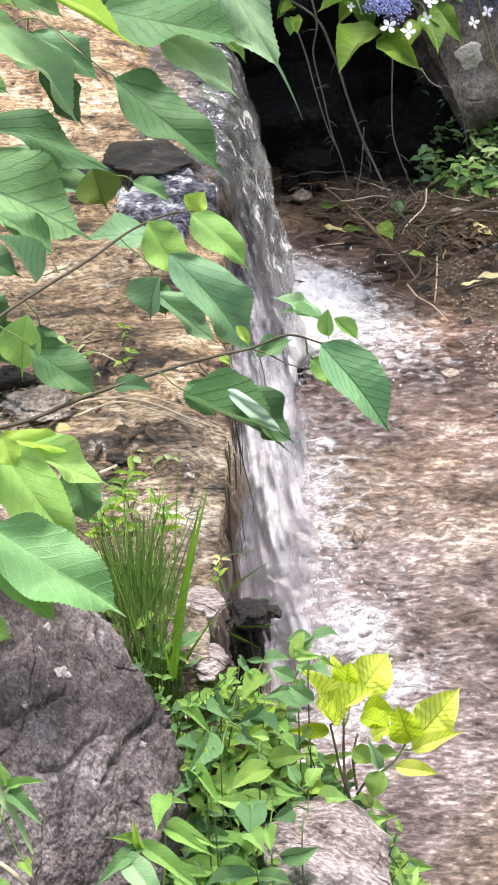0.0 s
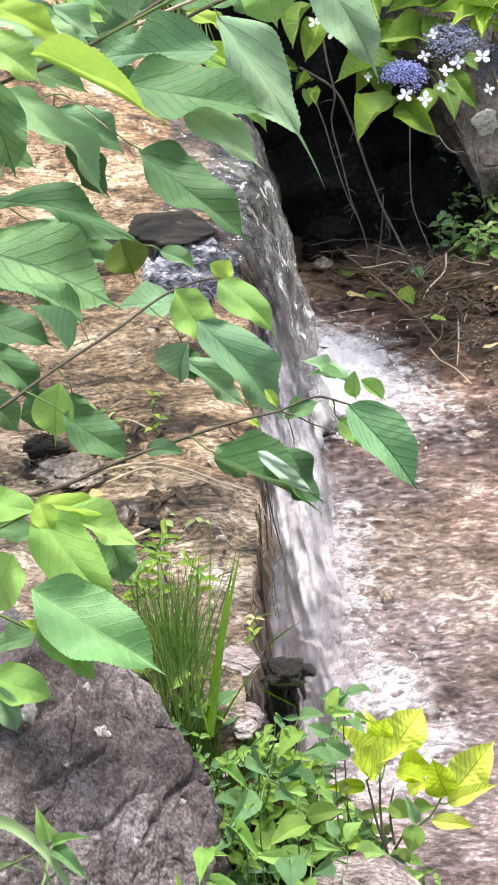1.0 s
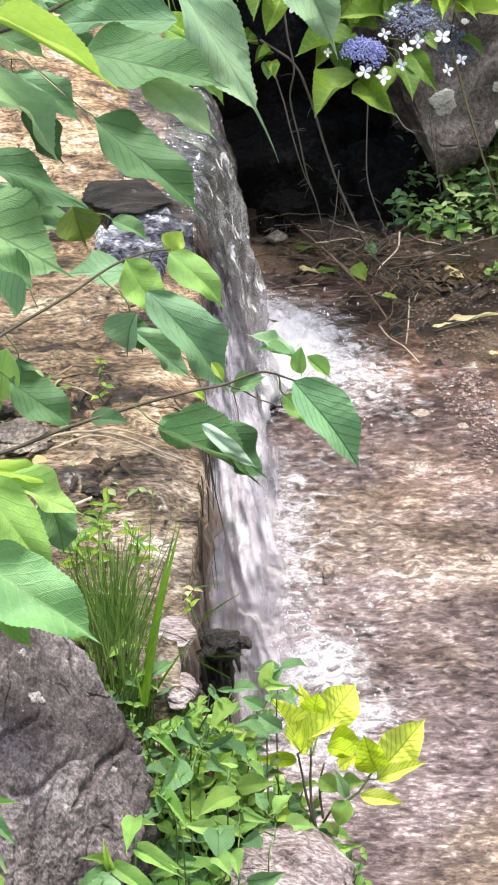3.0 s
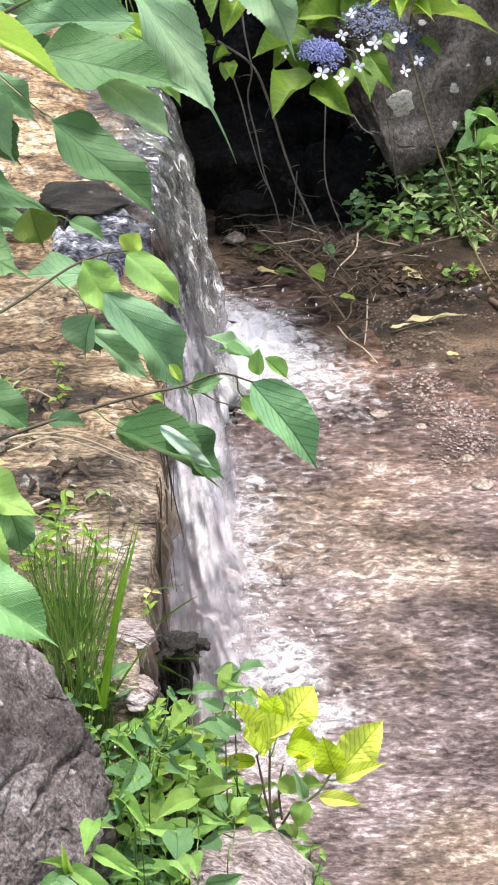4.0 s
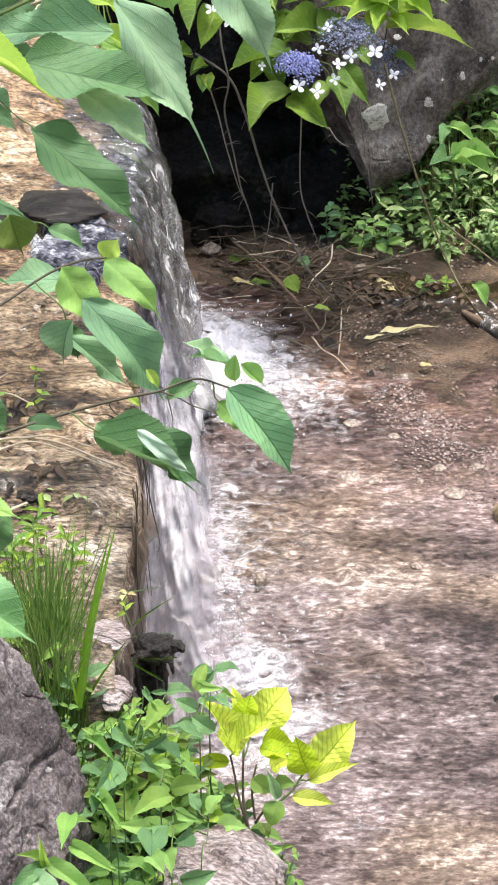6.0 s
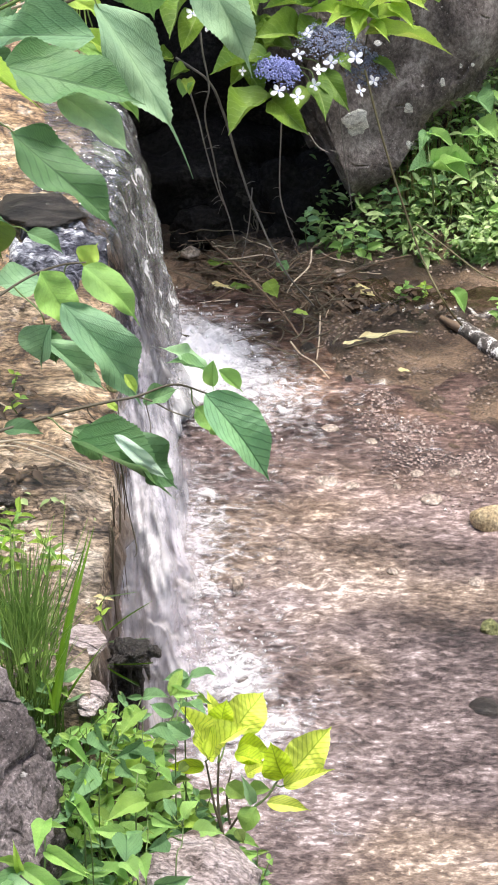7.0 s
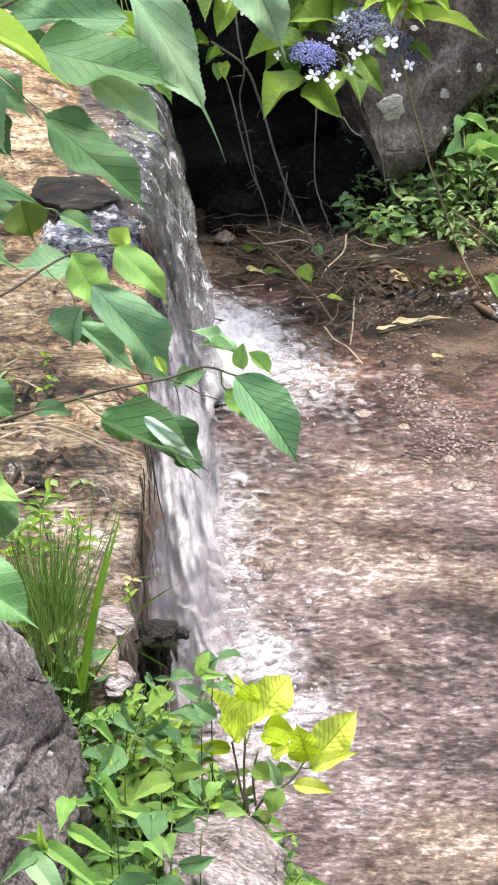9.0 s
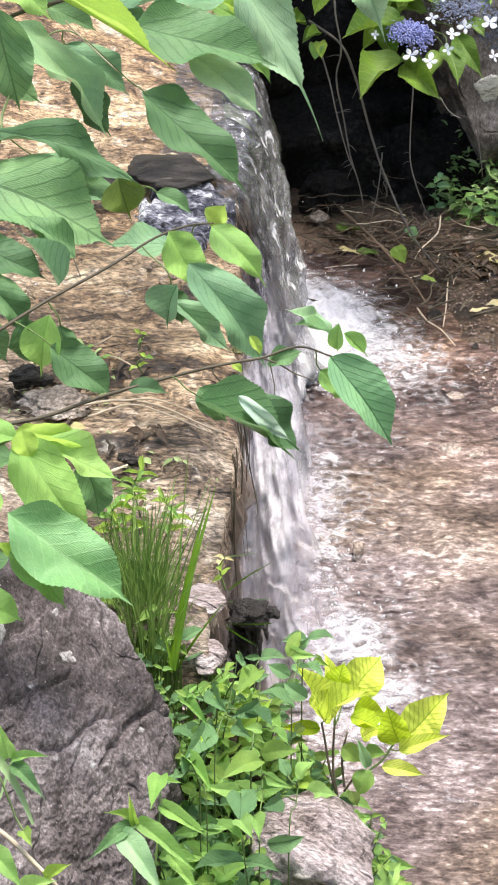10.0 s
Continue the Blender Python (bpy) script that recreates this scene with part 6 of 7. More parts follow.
def tuft(place, count, high, wide, width, seed):
    rnd = random.Random(seed)
    bits = []
    for k in range(count):
        a, r = rnd.uniform(0, 6.28), wide * math.sqrt(rnd.random())
        b = Vector(place) + Vector((r * math.cos(a), r * math.sin(a), -0.005))
        lean = rnd.uniform(0.0, 0.5) * (0.4 + r / wide)
        h = high * rnd.uniform(0.45, 1.0)
        a += rnd.gauss(0, 0.8)
        t = b + Vector((math.cos(a) * lean * h * 0.6, math.sin(a) * lean * h * 0.6, h))
        bits.append(blade_data(b, t, width * rnd.uniform(0.6, 1.3), rnd.uniform(0.1, 1.5), seed * 1000 + k))
    return join_data(bits)


sedge = thing("grass_tuft", (-0.234, 1.615, 0.405), "dense tuft of fine green sedge beside the boulder", "grass")
part("foliage", mesh_of("foliage", *tuft((-0.234, 1.612, 0.400), 330, 0.2, 0.026, 0.0007, 3)), GRASS, sedge)["kind"] = "stuff"
part("foliage", mesh_of("foliage", *tuft((-0.222, 1.572, 0.398), 150, 0.17, 0.022, 0.0007, 4)), GRASS, sedge)["kind"] = "stuff"
part("foliage", mesh_of("foliage", *tuft((-0.248, 1.639, 0.405), 130, 0.13, 0.036, 0.0008, 5)), GRASS, sedge)["kind"] = "stuff"

# short grass; its dark colour also gives the shaded gap along the boulder
for k, (q, n, h) in enumerate((((-0.263, 1.638, 0.424), 90, 0.08), ((-0.245, 1.573, 0.416), 120, 0.08), ((-0.228, 1.55, 0.41), 120, 0.07), ((-0.208, 1.548, 0.412), 60, 0.06), ((-0.181, 1.547, 0.391), 60, 0.05), ((-0.175, 1.588, 0.393), 50, 0.04))):
    mat_tuft = thing("grass_tuft", q, "short grass at the foot of the boulder, darkened for the gap's shade", "grass", "short grass")
    part("foliage", mesh_of("foliage", *tuft(q, n, h, 0.022, 0.001, 60 + k)), GRASS_SHADED, mat_tuft)["kind"] = "stuff"

iris = thing("grass", (-0.201, 1.593, 0.404), "tall broad-bladed grass with two upright blades", "grass")
for k, (base, tip, w) in enumerate((
    ((-0.195, 1.530, 0.451), (-0.157, 1.655, 0.590), 0.0033),
    ((-0.197, 1.536, 0.452), (-0.163, 1.660, 0.582), 0.0026),
    ((-0.191, 1.528, 0.455), (-0.170, 1.610, 0.551), 0.0022),
    ((-0.196, 1.560, 0.435), (-0.193, 1.740, 0.575), 0.0010),
    ((-0.191, 1.550, 0.441), (-0.148, 1.610, 0.480), 0.0018),
    ((-0.198, 1.550, 0.444), (-0.202, 1.630, 0.468), 0.0014),
    ((-0.142, 1.600, 0.502), (-0.099, 1.620, 0.524), 0.0009),
    ((-0.098, 1.575, 0.481), (-0.143, 1.585, 0.472), 0.0008),
    ((-0.143, 1.580, 0.471), (-0.112, 1.570, 0.458), 0.0012),
    ((-0.194, 1.530, 0.457), (-0.202, 1.550, 0.484), 0.0012),
)):
    part("blade", mesh_of("blade", *blade_data(base, tip, w, 0.2, 40 + k)), GRASS_BROAD, iris)

strap = thing("grass", (-0.302, 1.168, 0.561), "arching pale green strap-leaved grass", "grass")
for k, pts in enumerate((
    ((-0.395, 1.170, 0.563), (-0.365, 1.194, 0.609), (-0.341, 1.206, 0.631), (-0.320, 1.202, 0.636), (-0.295, 1.188, 0.628), (-0.277, 1.176, 0.609), (-0.262, 1.158, 0.585)),
    ((-0.357, 1.170, 0.550), (-0.338, 1.194, 0.585), (-0.323, 1.197, 0.599), (-0.299, 1.188, 0.597)),
    ((-0.323, 1.174, 0.544), (-0.299, 1.203, 0.569), (-0.291, 1.224, 0.590), (-0.277, 1.224, 0.602)),
)):
    line = glide(pts, 6)
    verts, faces = [], []
    for i, p in enumerate(line):
        way = (line[min(i + 1, len(line) - 1)] - line[max(i - 1, 0)]).normalized()
        side = way.cross(Vector((0.1, 0.85, -0.5))).normalized()
        w = (0.0058, 0.002, 0.0011)[k] * (1 - 0.8 * (i / (len(line) - 1)) ** 3)
        verts += [p - side * w, p + Vector((0, w * 0.4, -w * 0.4)), p + side * w]
        if i:
            a = 3 * (i - 1)
            faces += [(a, a + 1, a + 4, a + 3), (a + 1, a + 2, a + 5, a + 4)]
    part("blade", mesh_of("blade", verts, faces), LEAF_STRAP, strap)

for k, (q, h) in enumerate((((-0.258, 1.739, 0.470), 0.06), ((-0.278, 1.729, 0.470), 0.045), ((-0.225, 1.738, 0.470), 0.05), ((-0.254, 1.793, 0.470), 0.05))):
    leafy_herb(q, h, (0.005, 0.0), 7, 0.024, (LEAF_HERB, LEAF_BRIGHT, LEAF_LIME), 300 + k, "small yellow-green herb behind the sedge", SLIM, 0.55)

# ------------------------------------------------------------------ hydrangea over the boulder
hydrangea = thing("hydrangea", (0.1, 3.62, 0.62), "lacecap hydrangea with blue flower heads growing over the boulder", "hydrangea")
HB = Vector((0.1, 3.6, 0.62))
for pts, r in (
    ((HB, (0.117, 3.327, 0.558), (0.065, 3.172, 0.531), (0.035, 3.129, 0.497)), 0.0022),
    ((HB, (0.175, 3.340, 0.605), (0.151, 3.206, 0.578), (0.140, 3.171, 0.566)), 0.0022),
    ((HB, (0.038, 3.349, 0.622), (-0.039, 3.262, 0.609), (-0.091, 3.237, 0.602)), 0.002),
    ((HB, (0.214, 3.335, 0.596), (0.200, 3.242, 0.566), (0.190, 3.208, 0.528)), 0.002),
):
    part("branch", tube("branch", pts, r, r * 0.5), STEM_BROWN, hydrangea)
leaves_at(hydrangea, (
    (OVAL, LEAF_HYDRANGEA, (0.037, 3.130, 0.502), (-0.036, 3.061, 0.460), 0.052, 15),
    (OVAL, LEAF_HYDRANGEA, (0.035, 3.128, 0.496), (0.096, 3.060, 0.460), 0.04, 25),
    (OVAL, LEAF_HYDRANGEA, (-0.085, 3.240, 0.611), (-0.114, 3.180, 0.559), 0.04, -10),
    (OVAL, LEAF_HYDRANGEA, (0.037, 3.177, 0.544), (-0.066, 3.132, 0.539), 0.05, 10),
    (OVAL, LEAF_HYDRANGEA, (-0.015, 3.194, 0.533), (0.023, 3.139, 0.496), 0.042, 0),
    (OVAL, LEAF_HYDRANGEA, (0.094, 3.227, 0.571), (0.007, 3.190, 0.582), 0.05, -10),
    (OVAL, LEAF_HYDRANGEA, (0.114, 3.260, 0.610), (0.023, 3.224, 0.621), 0.04, 0),
    (SLIM, LEAF_HYDRANGEA, (0.122, 3.170, 0.530), (0.167, 3.107, 0.479), 0.032, 20),
    (SLIM, LEAF_HYDRANGEA, (0.107, 3.146, 0.520), (0.126, 3.085, 0.474), 0.036, -10),
    (SLIM, LEAF_HYDRANGEA, (0.141, 3.177, 0.554), (0.170, 3.148, 0.534), 0.024, 0),
    (SLIM, LEAF_HYDRANGEA, (0.056, 3.156, 0.487), (0.040, 3.126, 0.461), 0.02, 0),
    (SLIM, LEAF_HYDRANGEA, (0.210, 3.229, 0.531), (0.252, 3.196, 0.505), 0.018, 0),
))
leaves_at(hydrangea, (
    (OVAL, LEAF_HYDRANGEA, (-0.131, 3.231, 0.525), (-0.171, 3.214, 0.540), 0.026, 0),
    (OVAL, LEAF_HYDRANGEA, (-0.107, 3.228, 0.512), (-0.135, 3.202, 0.503), 0.022, 0),
    (OVAL, LEAF_BRIGHT, (-0.107, 3.222, 0.495), (-0.114, 3.193, 0.476), 0.024, 0),
    (OVAL, LEAF_HYDRANGEA, (0.037, 3.289, 0.630), (-0.020, 3.237, 0.597), 0.045, 0),
    (OVAL, LEAF_HYDRANGEA, (-0.011, 3.278, 0.594), (-0.001, 3.218, 0.540), 0.05, 0),
    (OVAL, LEAF_HYDRANGEA, (0.076, 3.260, 0.541), (-0.020, 3.238, 0.538), 0.05, 0),
))
leaves_at(hydrangea, (
    (OVAL, LEAF_HYDRANGEA, (-0.085, 3.252, 0.583), (-0.117, 3.224, 0.563), 0.026, 0),
    (OVAL, LEAF_LANCE, (-0.131, 3.233, 0.530), (-0.163, 3.210, 0.528), 0.022, 10),
    (OVAL, LEAF_LANCE, (-0.105, 3.228, 0.512), (-0.130, 3.205, 0.511), 0.018, 0),
    (OVAL, LEAF_LANCE, (-0.107, 3.223, 0.498), (-0.102, 3.195, 0.478), 0.02, 0),
    (OVAL, LEAF_HYDRANGEA, (-0.001, 3.272, 0.576), (-0.044, 3.224, 0.558), 0.036, 0),
    (OVAL, LEAF_HYDRANGEA, (0.057, 3.275, 0.585), (0.028, 3.221, 0.549), 0.04, 10),
    (OVAL, LEAF_HYDRANGEA, (0.018, 3.238, 0.538), (-0.034, 3.182, 0.498), 0.04, -10),
    (OVAL, LEAF_HYDRANGEA, (0.114, 3.254, 0.592), (0.084, 3.204, 0.564), 0.034, 0),
    (SLIM, LEAF_HYDRANGEA, (0.094, 3.162, 0.505), (0.074, 3.117, 0.467), 0.026, 0),
))
# extra crown leaves above, mostly out of view, added to shade the hollow
rnd = random.Random(5)
for k in range(46):
    q = Vector((0.077, 3.359, 0.658)) + Vector((rnd.uniform(-0.28, 0.3), rnd.uniform(-0.14, 0.25), rnd.uniform(-0.05, 0.14)))
    a = rnd.uniform(0, 6.28)
    put_leaf(hydrangea, rnd.choice(OVAL), LEAF_HYDRANGEA, q, q + Vector((math.cos(a) * 0.09, math.sin(a) * 0.09, rnd.uniform(-0.06, 0.02))), rnd.uniform(0.04, 0.055), rnd.uniform(-20, 20))

# the lance-leaved shoot beside it
shoot = thing("plant", (0.22, 3.6, 0.55), "lance-leaved yellow-green shoot growing on the boulder", "plant")
part("stem", tube("stem", [(0.22, 3.6, 0.52), (0.201, 3.299, 0.647), (0.195, 3.254, 0.602)], 0.002, 0.0012), STEM_GREEN, shoot)
leaves_at(shoot, (
    (SLIM, LEAF_LANCE, (0.195, 3.244, 0.571), (0.341, 3.184, 0.554), 0.028, 0),
    (SLIM, LEAF_LANCE, (0.190, 3.252, 0.597), (0.162, 3.199, 0.557), 0.03, 0),
    (SLIM, LEAF_LANCE, (0.190, 3.251, 0.593), (0.083, 3.239, 0.607), 0.024, 0),
    (SLIM, LEAF_LANCE, (0.200, 3.252, 0.598), (0.188, 3.251, 0.661), 0.03, 0),
    (SLIM, LEAF_LANCE, (0.200, 3.252, 0.598), (0.279, 3.225, 0.597), 0.03, 0),
    (SLIM, LEAF_LANCE, (0.195, 3.252, 0.597), (0.151, 3.248, 0.643), 0.03, 0),
    (SLIM, LEAF_LANCE, (0.200, 3.253, 0.602), (0.245, 3.242, 0.644), 0.03, 0),
    (SLIM, LEAF_LANCE, (0.238, 3.230, 0.570), (0.208, 3.232, 0.604), 0.024, 0),
    (SLIM, LEAF_LANCE, (0.197, 3.247, 0.614), (0.176, 3.183, 0.576), 0.026, 15),
    (SLIM, LEAF_LANCE, (0.201, 3.245, 0.609), (0.261, 3.198, 0.639), 0.028, -10),
    (SLIM, LEAF_LANCE, (0.238, 3.266, 0.617), (0.278, 3.201, 0.589), 0.026, 10),
    (SLIM, LEAF_LANCE, (0.238, 3.268, 0.622), (0.300, 3.209, 0.621), 0.024, 0),
    (SLIM, LEAF_LANCE, (0.189, 3.247, 0.614), (0.122, 3.201, 0.591), 0.024, 0),
    (SLIM, LEAF_LANCE, (0.200, 3.248, 0.584), (0.234, 3.180, 0.577), 0.02, 0),
))


def petal_mesh():
    """One rounded, cupped petal, pointing along x."""
    verts = []
    for i in range(6):
        t = i / 5
        w = 0.36 * math.sin(min(1.0, 0.08 + t * 0.86) * math.pi) ** 0.8 * (0.55 + 0.6 * t)
        for j in (-1, -0.5, 0, 0.5, 1):
            verts.append((0.08 + t * 0.92, j * w, 0.22 * t * t - 0.12 * abs(j) * t))
    return mesh_of("petal", verts, grid_faces(6, 5))


ONE_PETAL = put_material(petal_mesh(), PETAL)
bm = bmesh.new()
bmesh.ops.create_icosphere(bm, subdivisions=1, radius=0.13)
EYE = mesh_from_bm("eye", bm)
rnd = random.Random(8)
for q, s in (((0.047, 3.085, 0.525), 15), ((0.078, 3.081, 0.516), 15), ((-0.095, 3.200, 0.619), 13), ((-0.068, 3.177, 0.609), 13), ((0.113, 3.114, 0.551), 13), ((0.134, 3.117, 0.562), 13), ((0.107, 3.106, 0.527), 11), ((0.175, 3.146, 0.560), 16), ((0.184, 3.128, 0.509), 12), ((0.208, 3.160, 0.515), 11), ((0.081, 3.152, 0.565), 11), ((0.098, 3.190, 0.588), 11), ((-0.033, 3.181, 0.654), 16), ((-0.012, 3.115, 0.549), 8)):
    m = pose(*q, 55 + rnd.uniform(-25, 20), rnd.uniform(-25, 25), rnd.uniform(-40, 40)) @ Matrix.Rotation(rnd.uniform(0, 1.5), 4, "Z") @ Matrix.Scale(s * 0.00098, 4)
    floret = part("floret", EYE, BLUE, hydrangea, "white four-petalled floret", m)
    for i in range(4):
        petal = new("petal", ONE_PETAL)
        petal.parent = floret
        petal.matrix_basis = Matrix.Rotation(i * math.pi / 2 + 0.1 * (i % 2), 4, "Z") @ Matrix.Rotation(rnd.uniform(-0.2, 0.2), 4, "Y") @ Matrix.Scale(rnd.uniform(0.85, 1.1), 4)


def head_mesh(rx, ry, rz, count, seed):
    """A domed head of tiny buds."""
    rnd = random.Random(seed)
    bits = []
    tri = [(0, 2, 4), (2, 1, 4), (1, 3, 4), (3, 0, 4), (2, 0, 5), (1, 2, 5), (3, 1, 5), (0, 3, 5)]
    for k in range(count):
        if k % 9 == 0:
            heart = rnd.uniform(0, 6.28), math.sqrt(rnd.random())
        a, r = heart[0] + rnd.gauss(0, 0.09), heart[1] + rnd.gauss(0, 0.06)
        p = Vector((rx * r * math.cos(a), ry * r * math.sin(a), rz * (1 - r * r) + rnd.uniform(-0.007, 0.006))) + Vector((rnd.gauss(0, 0.004), rnd.gauss(0, 0.004), 0))
        s = rnd.uniform(0.001, 0.0026)
        bits.append(([p + Vector(d) * s for d in ((1, 0, 0), (-1, 0, 0), (0, 1, 0), (0, -1, 0), (0, 0, 1), (0, 0, -1))], tri))
    return mesh_of("flower_head", *join_data(bits))


part("flower_head", head_mesh(0.038, 0.034, 0.013, 1200, 1), BLUE, hydrangea, "deep blue flower head of tiny buds", pose(*(0.048, 3.124, 0.544), 12, 12, 0))
part("flower_head", head_mesh(0.055, 0.045, 0.02, 1300, 2), BLUE_GREY, hydrangea, "faded grey-blue flower head", pose(*(0.137, 3.203, 0.567), 20, 10, 0))
part("flower_head", head_mesh(0.034, 0.03, 0.012, 600, 3), BLUE_GREY, hydrangea, "faded grey-blue flower head", pose(*(0.201, 3.224, 0.515), 50, 0, 0))

# dead stems that hang before the hollow
for k, (pts, r) in enumerate((
    (((-0.085, 3.252, 0.583), (-0.080, 3.238, 0.538), (-0.070, 3.228, 0.481), (-0.078, 3.231, 0.429), (-0.065, 3.253, 0.348), (-0.053, 3.275, 0.269), (-0.037, 3.302, 0.203), (-0.028, 3.340, 0.141)), 0.002),
    (((-0.126, 3.234, 0.531), (-0.071, 3.232, 0.490), (-0.045, 3.241, 0.426), (-0.016, 3.261, 0.313), (0.009, 3.262, 0.237), (0.061, 3.264, 0.120), (0.128, 3.313, 0.010)), 0.0019),
    (((-0.103, 3.243, 0.466), (-0.089, 3.255, 0.410), (-0.078, 3.256, 0.357), (-0.059, 3.277, 0.274), (-0.047, 3.312, 0.227)), 0.0015),
    (((0.055, 3.231, 0.429), (0.053, 3.277, 0.274), (0.066, 3.301, 0.203), (0.086, 3.336, 0.135)), 0.0015),
    (((0.155, 3.285, 0.440), (0.167, 3.300, 0.340), (0.186, 3.322, 0.211)), 0.0014),
    (((0.004, 3.278, 0.274), (-0.003, 3.296, 0.189), (-0.018, 3.323, 0.103)), 0.0013),
    (((0.195, 3.205, 0.519), (0.222, 3.168, 0.423), (0.256, 3.145, 0.319), (0.299, 3.134, 0.202), (0.337, 3.079, 0.141), (0.389, 3.227, 0.020)), 0.0017),
    (((0.292, 3.195, 0.239), (0.356, 3.170, 0.196), (0.406, 3.149, 0.164), (0.455, 3.134, 0.147)), 0.0014),
    (((0.097, 3.079, 0.455), (0.111, 3.071, 0.435), (0.130, 3.066, 0.424)), 0.001),
)):
    stalk = glide(pts, 6)
    bits, rnd = [tube_data(stalk, r * (1.0, 1.25)[k in (1, 6, 7)], r * (0.6, 0.95)[k in (1, 6, 7)], 6, 0.2)], random.Random(60 + k)
    for q in range(5):
        at = stalk[rnd.randrange(2, len(stalk))]
        way = Vector((rnd.uniform(-1, 1), rnd.uniform(-0.3, 0.1), rnd.uniform(-0.9, 0.5))) * rnd.uniform(0.012, 0.035)
        bits.append(tube_data([at, at + way * 0.5 + Vector((0, 0, 0.002)), at + way], r * 0.35, r * 0.15, 4))
    single("vine", mesh_of("vine", *join_data(bits)), STEM_GREY if k not in (6, 7) else STEM_BUFF, "bare grey-brown dead stem hanging before the dark hollow", "vine", "dead stems")

# ------------------------------------------------------------------ mud, twigs and stones
TWIGS = []
rnd = random.Random(31)
for k in range(8):
    pts = [Vector((0, 0, 0))]
    for i in range(4):
        pts.append(pts[-1] + Vector((0.25, rnd.uniform(-0.07, 0.07), rnd.uniform(-0.05, 0.06))))
    TWIGS.append(tube("twig", pts, 0.02, 0.01, 5, 2, 0.3))
debris = thing("debris_heap", (0.031, 3.435, 0.010), "tangle of dry brown twigs and dead leaves on the mud", "twigs", kind="stuff")
for k in range(190):
    c = ((0.010, 3.439, 0.020), (0.111, 3.365, 0.020), (-0.067, 3.491, 0.020), (0.122, 3.196, 0.010))[(0, 1, 2, 0, 1, 3)[k % 6]]
    q = Vector(c) + Vector((rnd.gauss(0, 0.05), rnd.gauss(0, 0.07), 0.05 * rnd.random() ** 2))
    s = rnd.uniform(0.03, 0.1)
    material = TWIG_PALE if k % 17 == 0 else rnd.choice((TWIG, STEM_BROWN, STEM_BROWN))
    m = pose(*q, rnd.uniform(-10, 10), rnd.uniform(-18, 10), rnd.uniform(0, 360)) @ Matrix.Diagonal((s, s, s, 1)) @ Matrix.Diagonal((1, rnd.uniform(0.8, 1.3), rnd.uniform(0.8, 1.2), 1))
    part("twig", with_material(TWIGS[k % 8], material), material, debris, "", m)
for pts, r, material in (
    (((-0.073, 3.525, 0.050), (-0.012, 3.401, 0.050), (0.061, 3.240, 0.040), (0.091, 3.196, 0.010), (0.094, 3.167, 0.000)), 0.0025, TWIG),
    (((0.118, 3.460, 0.070), (0.112, 3.426, 0.050), (0.079, 3.372, 0.040), (0.063, 3.361, 0.010)), 0.0018, TWIG_PALE),
    (((0.130, 3.292, 0.020), (0.124, 3.177, 0.020), (0.118, 3.119, 0.010)), 0.0018, TWIG_PALE),
    (((0.073, 3.190, 0.010), (0.090, 3.141, 0.010), (0.114, 3.108, 0.010), (0.138, 3.048, 0.010)), 0.0018, TWIG_PALE),
    (((0.064, 3.423, 0.030), (0.183, 3.444, 0.030), (0.261, 3.474, 0.040), (0.310, 3.478, 0.050)), 0.002, TWIG),
    (((-0.126, 3.199, 0.020), (-0.098, 3.186, 0.020), (-0.060, 3.169, 0.015)), 0.0022, STEM_BROWN),
):
    part("twig", tube("twig", pts, r, r * 0.7, 6, 5, 0.3), material, debris)


def litter_spot(rnd):
    c = rnd.choice(((0.010, 3.439, 0.020), (0.111, 3.365, 0.020), (-0.089, 3.491, 0.020), (0.169, 3.337, 0.010), (0.295, 3.324, 0.010)))
    return c[0] + rnd.gauss(0, 0.05), c[1] + rnd.gauss(0, 0.05), rnd.uniform(0.002, 0.016)


def fallen(base, tip, width, material, roll=0, label="fallen yellow leaf lying on the mud"):
    q = tagged(part("leaf", with_material(FLAT[0], material), material, None, "", leaf_pose(base, tip, width, roll, (0, -0.1, 1))), label, "leaf", "fallen leaves")
    q.name = "fallen_leaf"
    return q


fallen((0.189, 3.376, 0.030), (0.234, 3.339, 0.030), 0.032, LEAF_DEAD)
fallen((0.080, 3.277, 0.030), (0.108, 3.258, 0.030), 0.016, LEAF_LIME)
fallen((-0.074, 3.398, 0.030), (-0.031, 3.368, 0.030), 0.012, LEAF_DEAD)
fallen((-0.039, 3.386, 0.030), (0.004, 3.373, 0.030), 0.02, LEAF_HYDRANGEA)
fallen((0.031, 3.363, 0.050), (0.051, 3.311, 0.040), 0.028, LEAF_HYDRANGEA, 20)
fallen((-0.083, 3.495, 0.030), (-0.032, 3.482, 0.030), 0.024, LEAF_HYDRANGEA)
fallen((0.059, 3.452, 0.050), (0.068, 3.388, 0.050), 0.02, LEAF_GREEN)
fallen((0.259, 3.063, 0.020), (0.281, 3.055, 0.020), 0.01, LEAF_DEAD)
fallen((0.166, 3.151, 0.025), (0.202, 3.167, 0.025), 0.009, LEAF_DEAD)
fallen((0.195, 3.176, 0.025), (0.301, 3.199, 0.025), 0.012, LEAF_DEAD, label="long dry pale leaf lying on the mud")

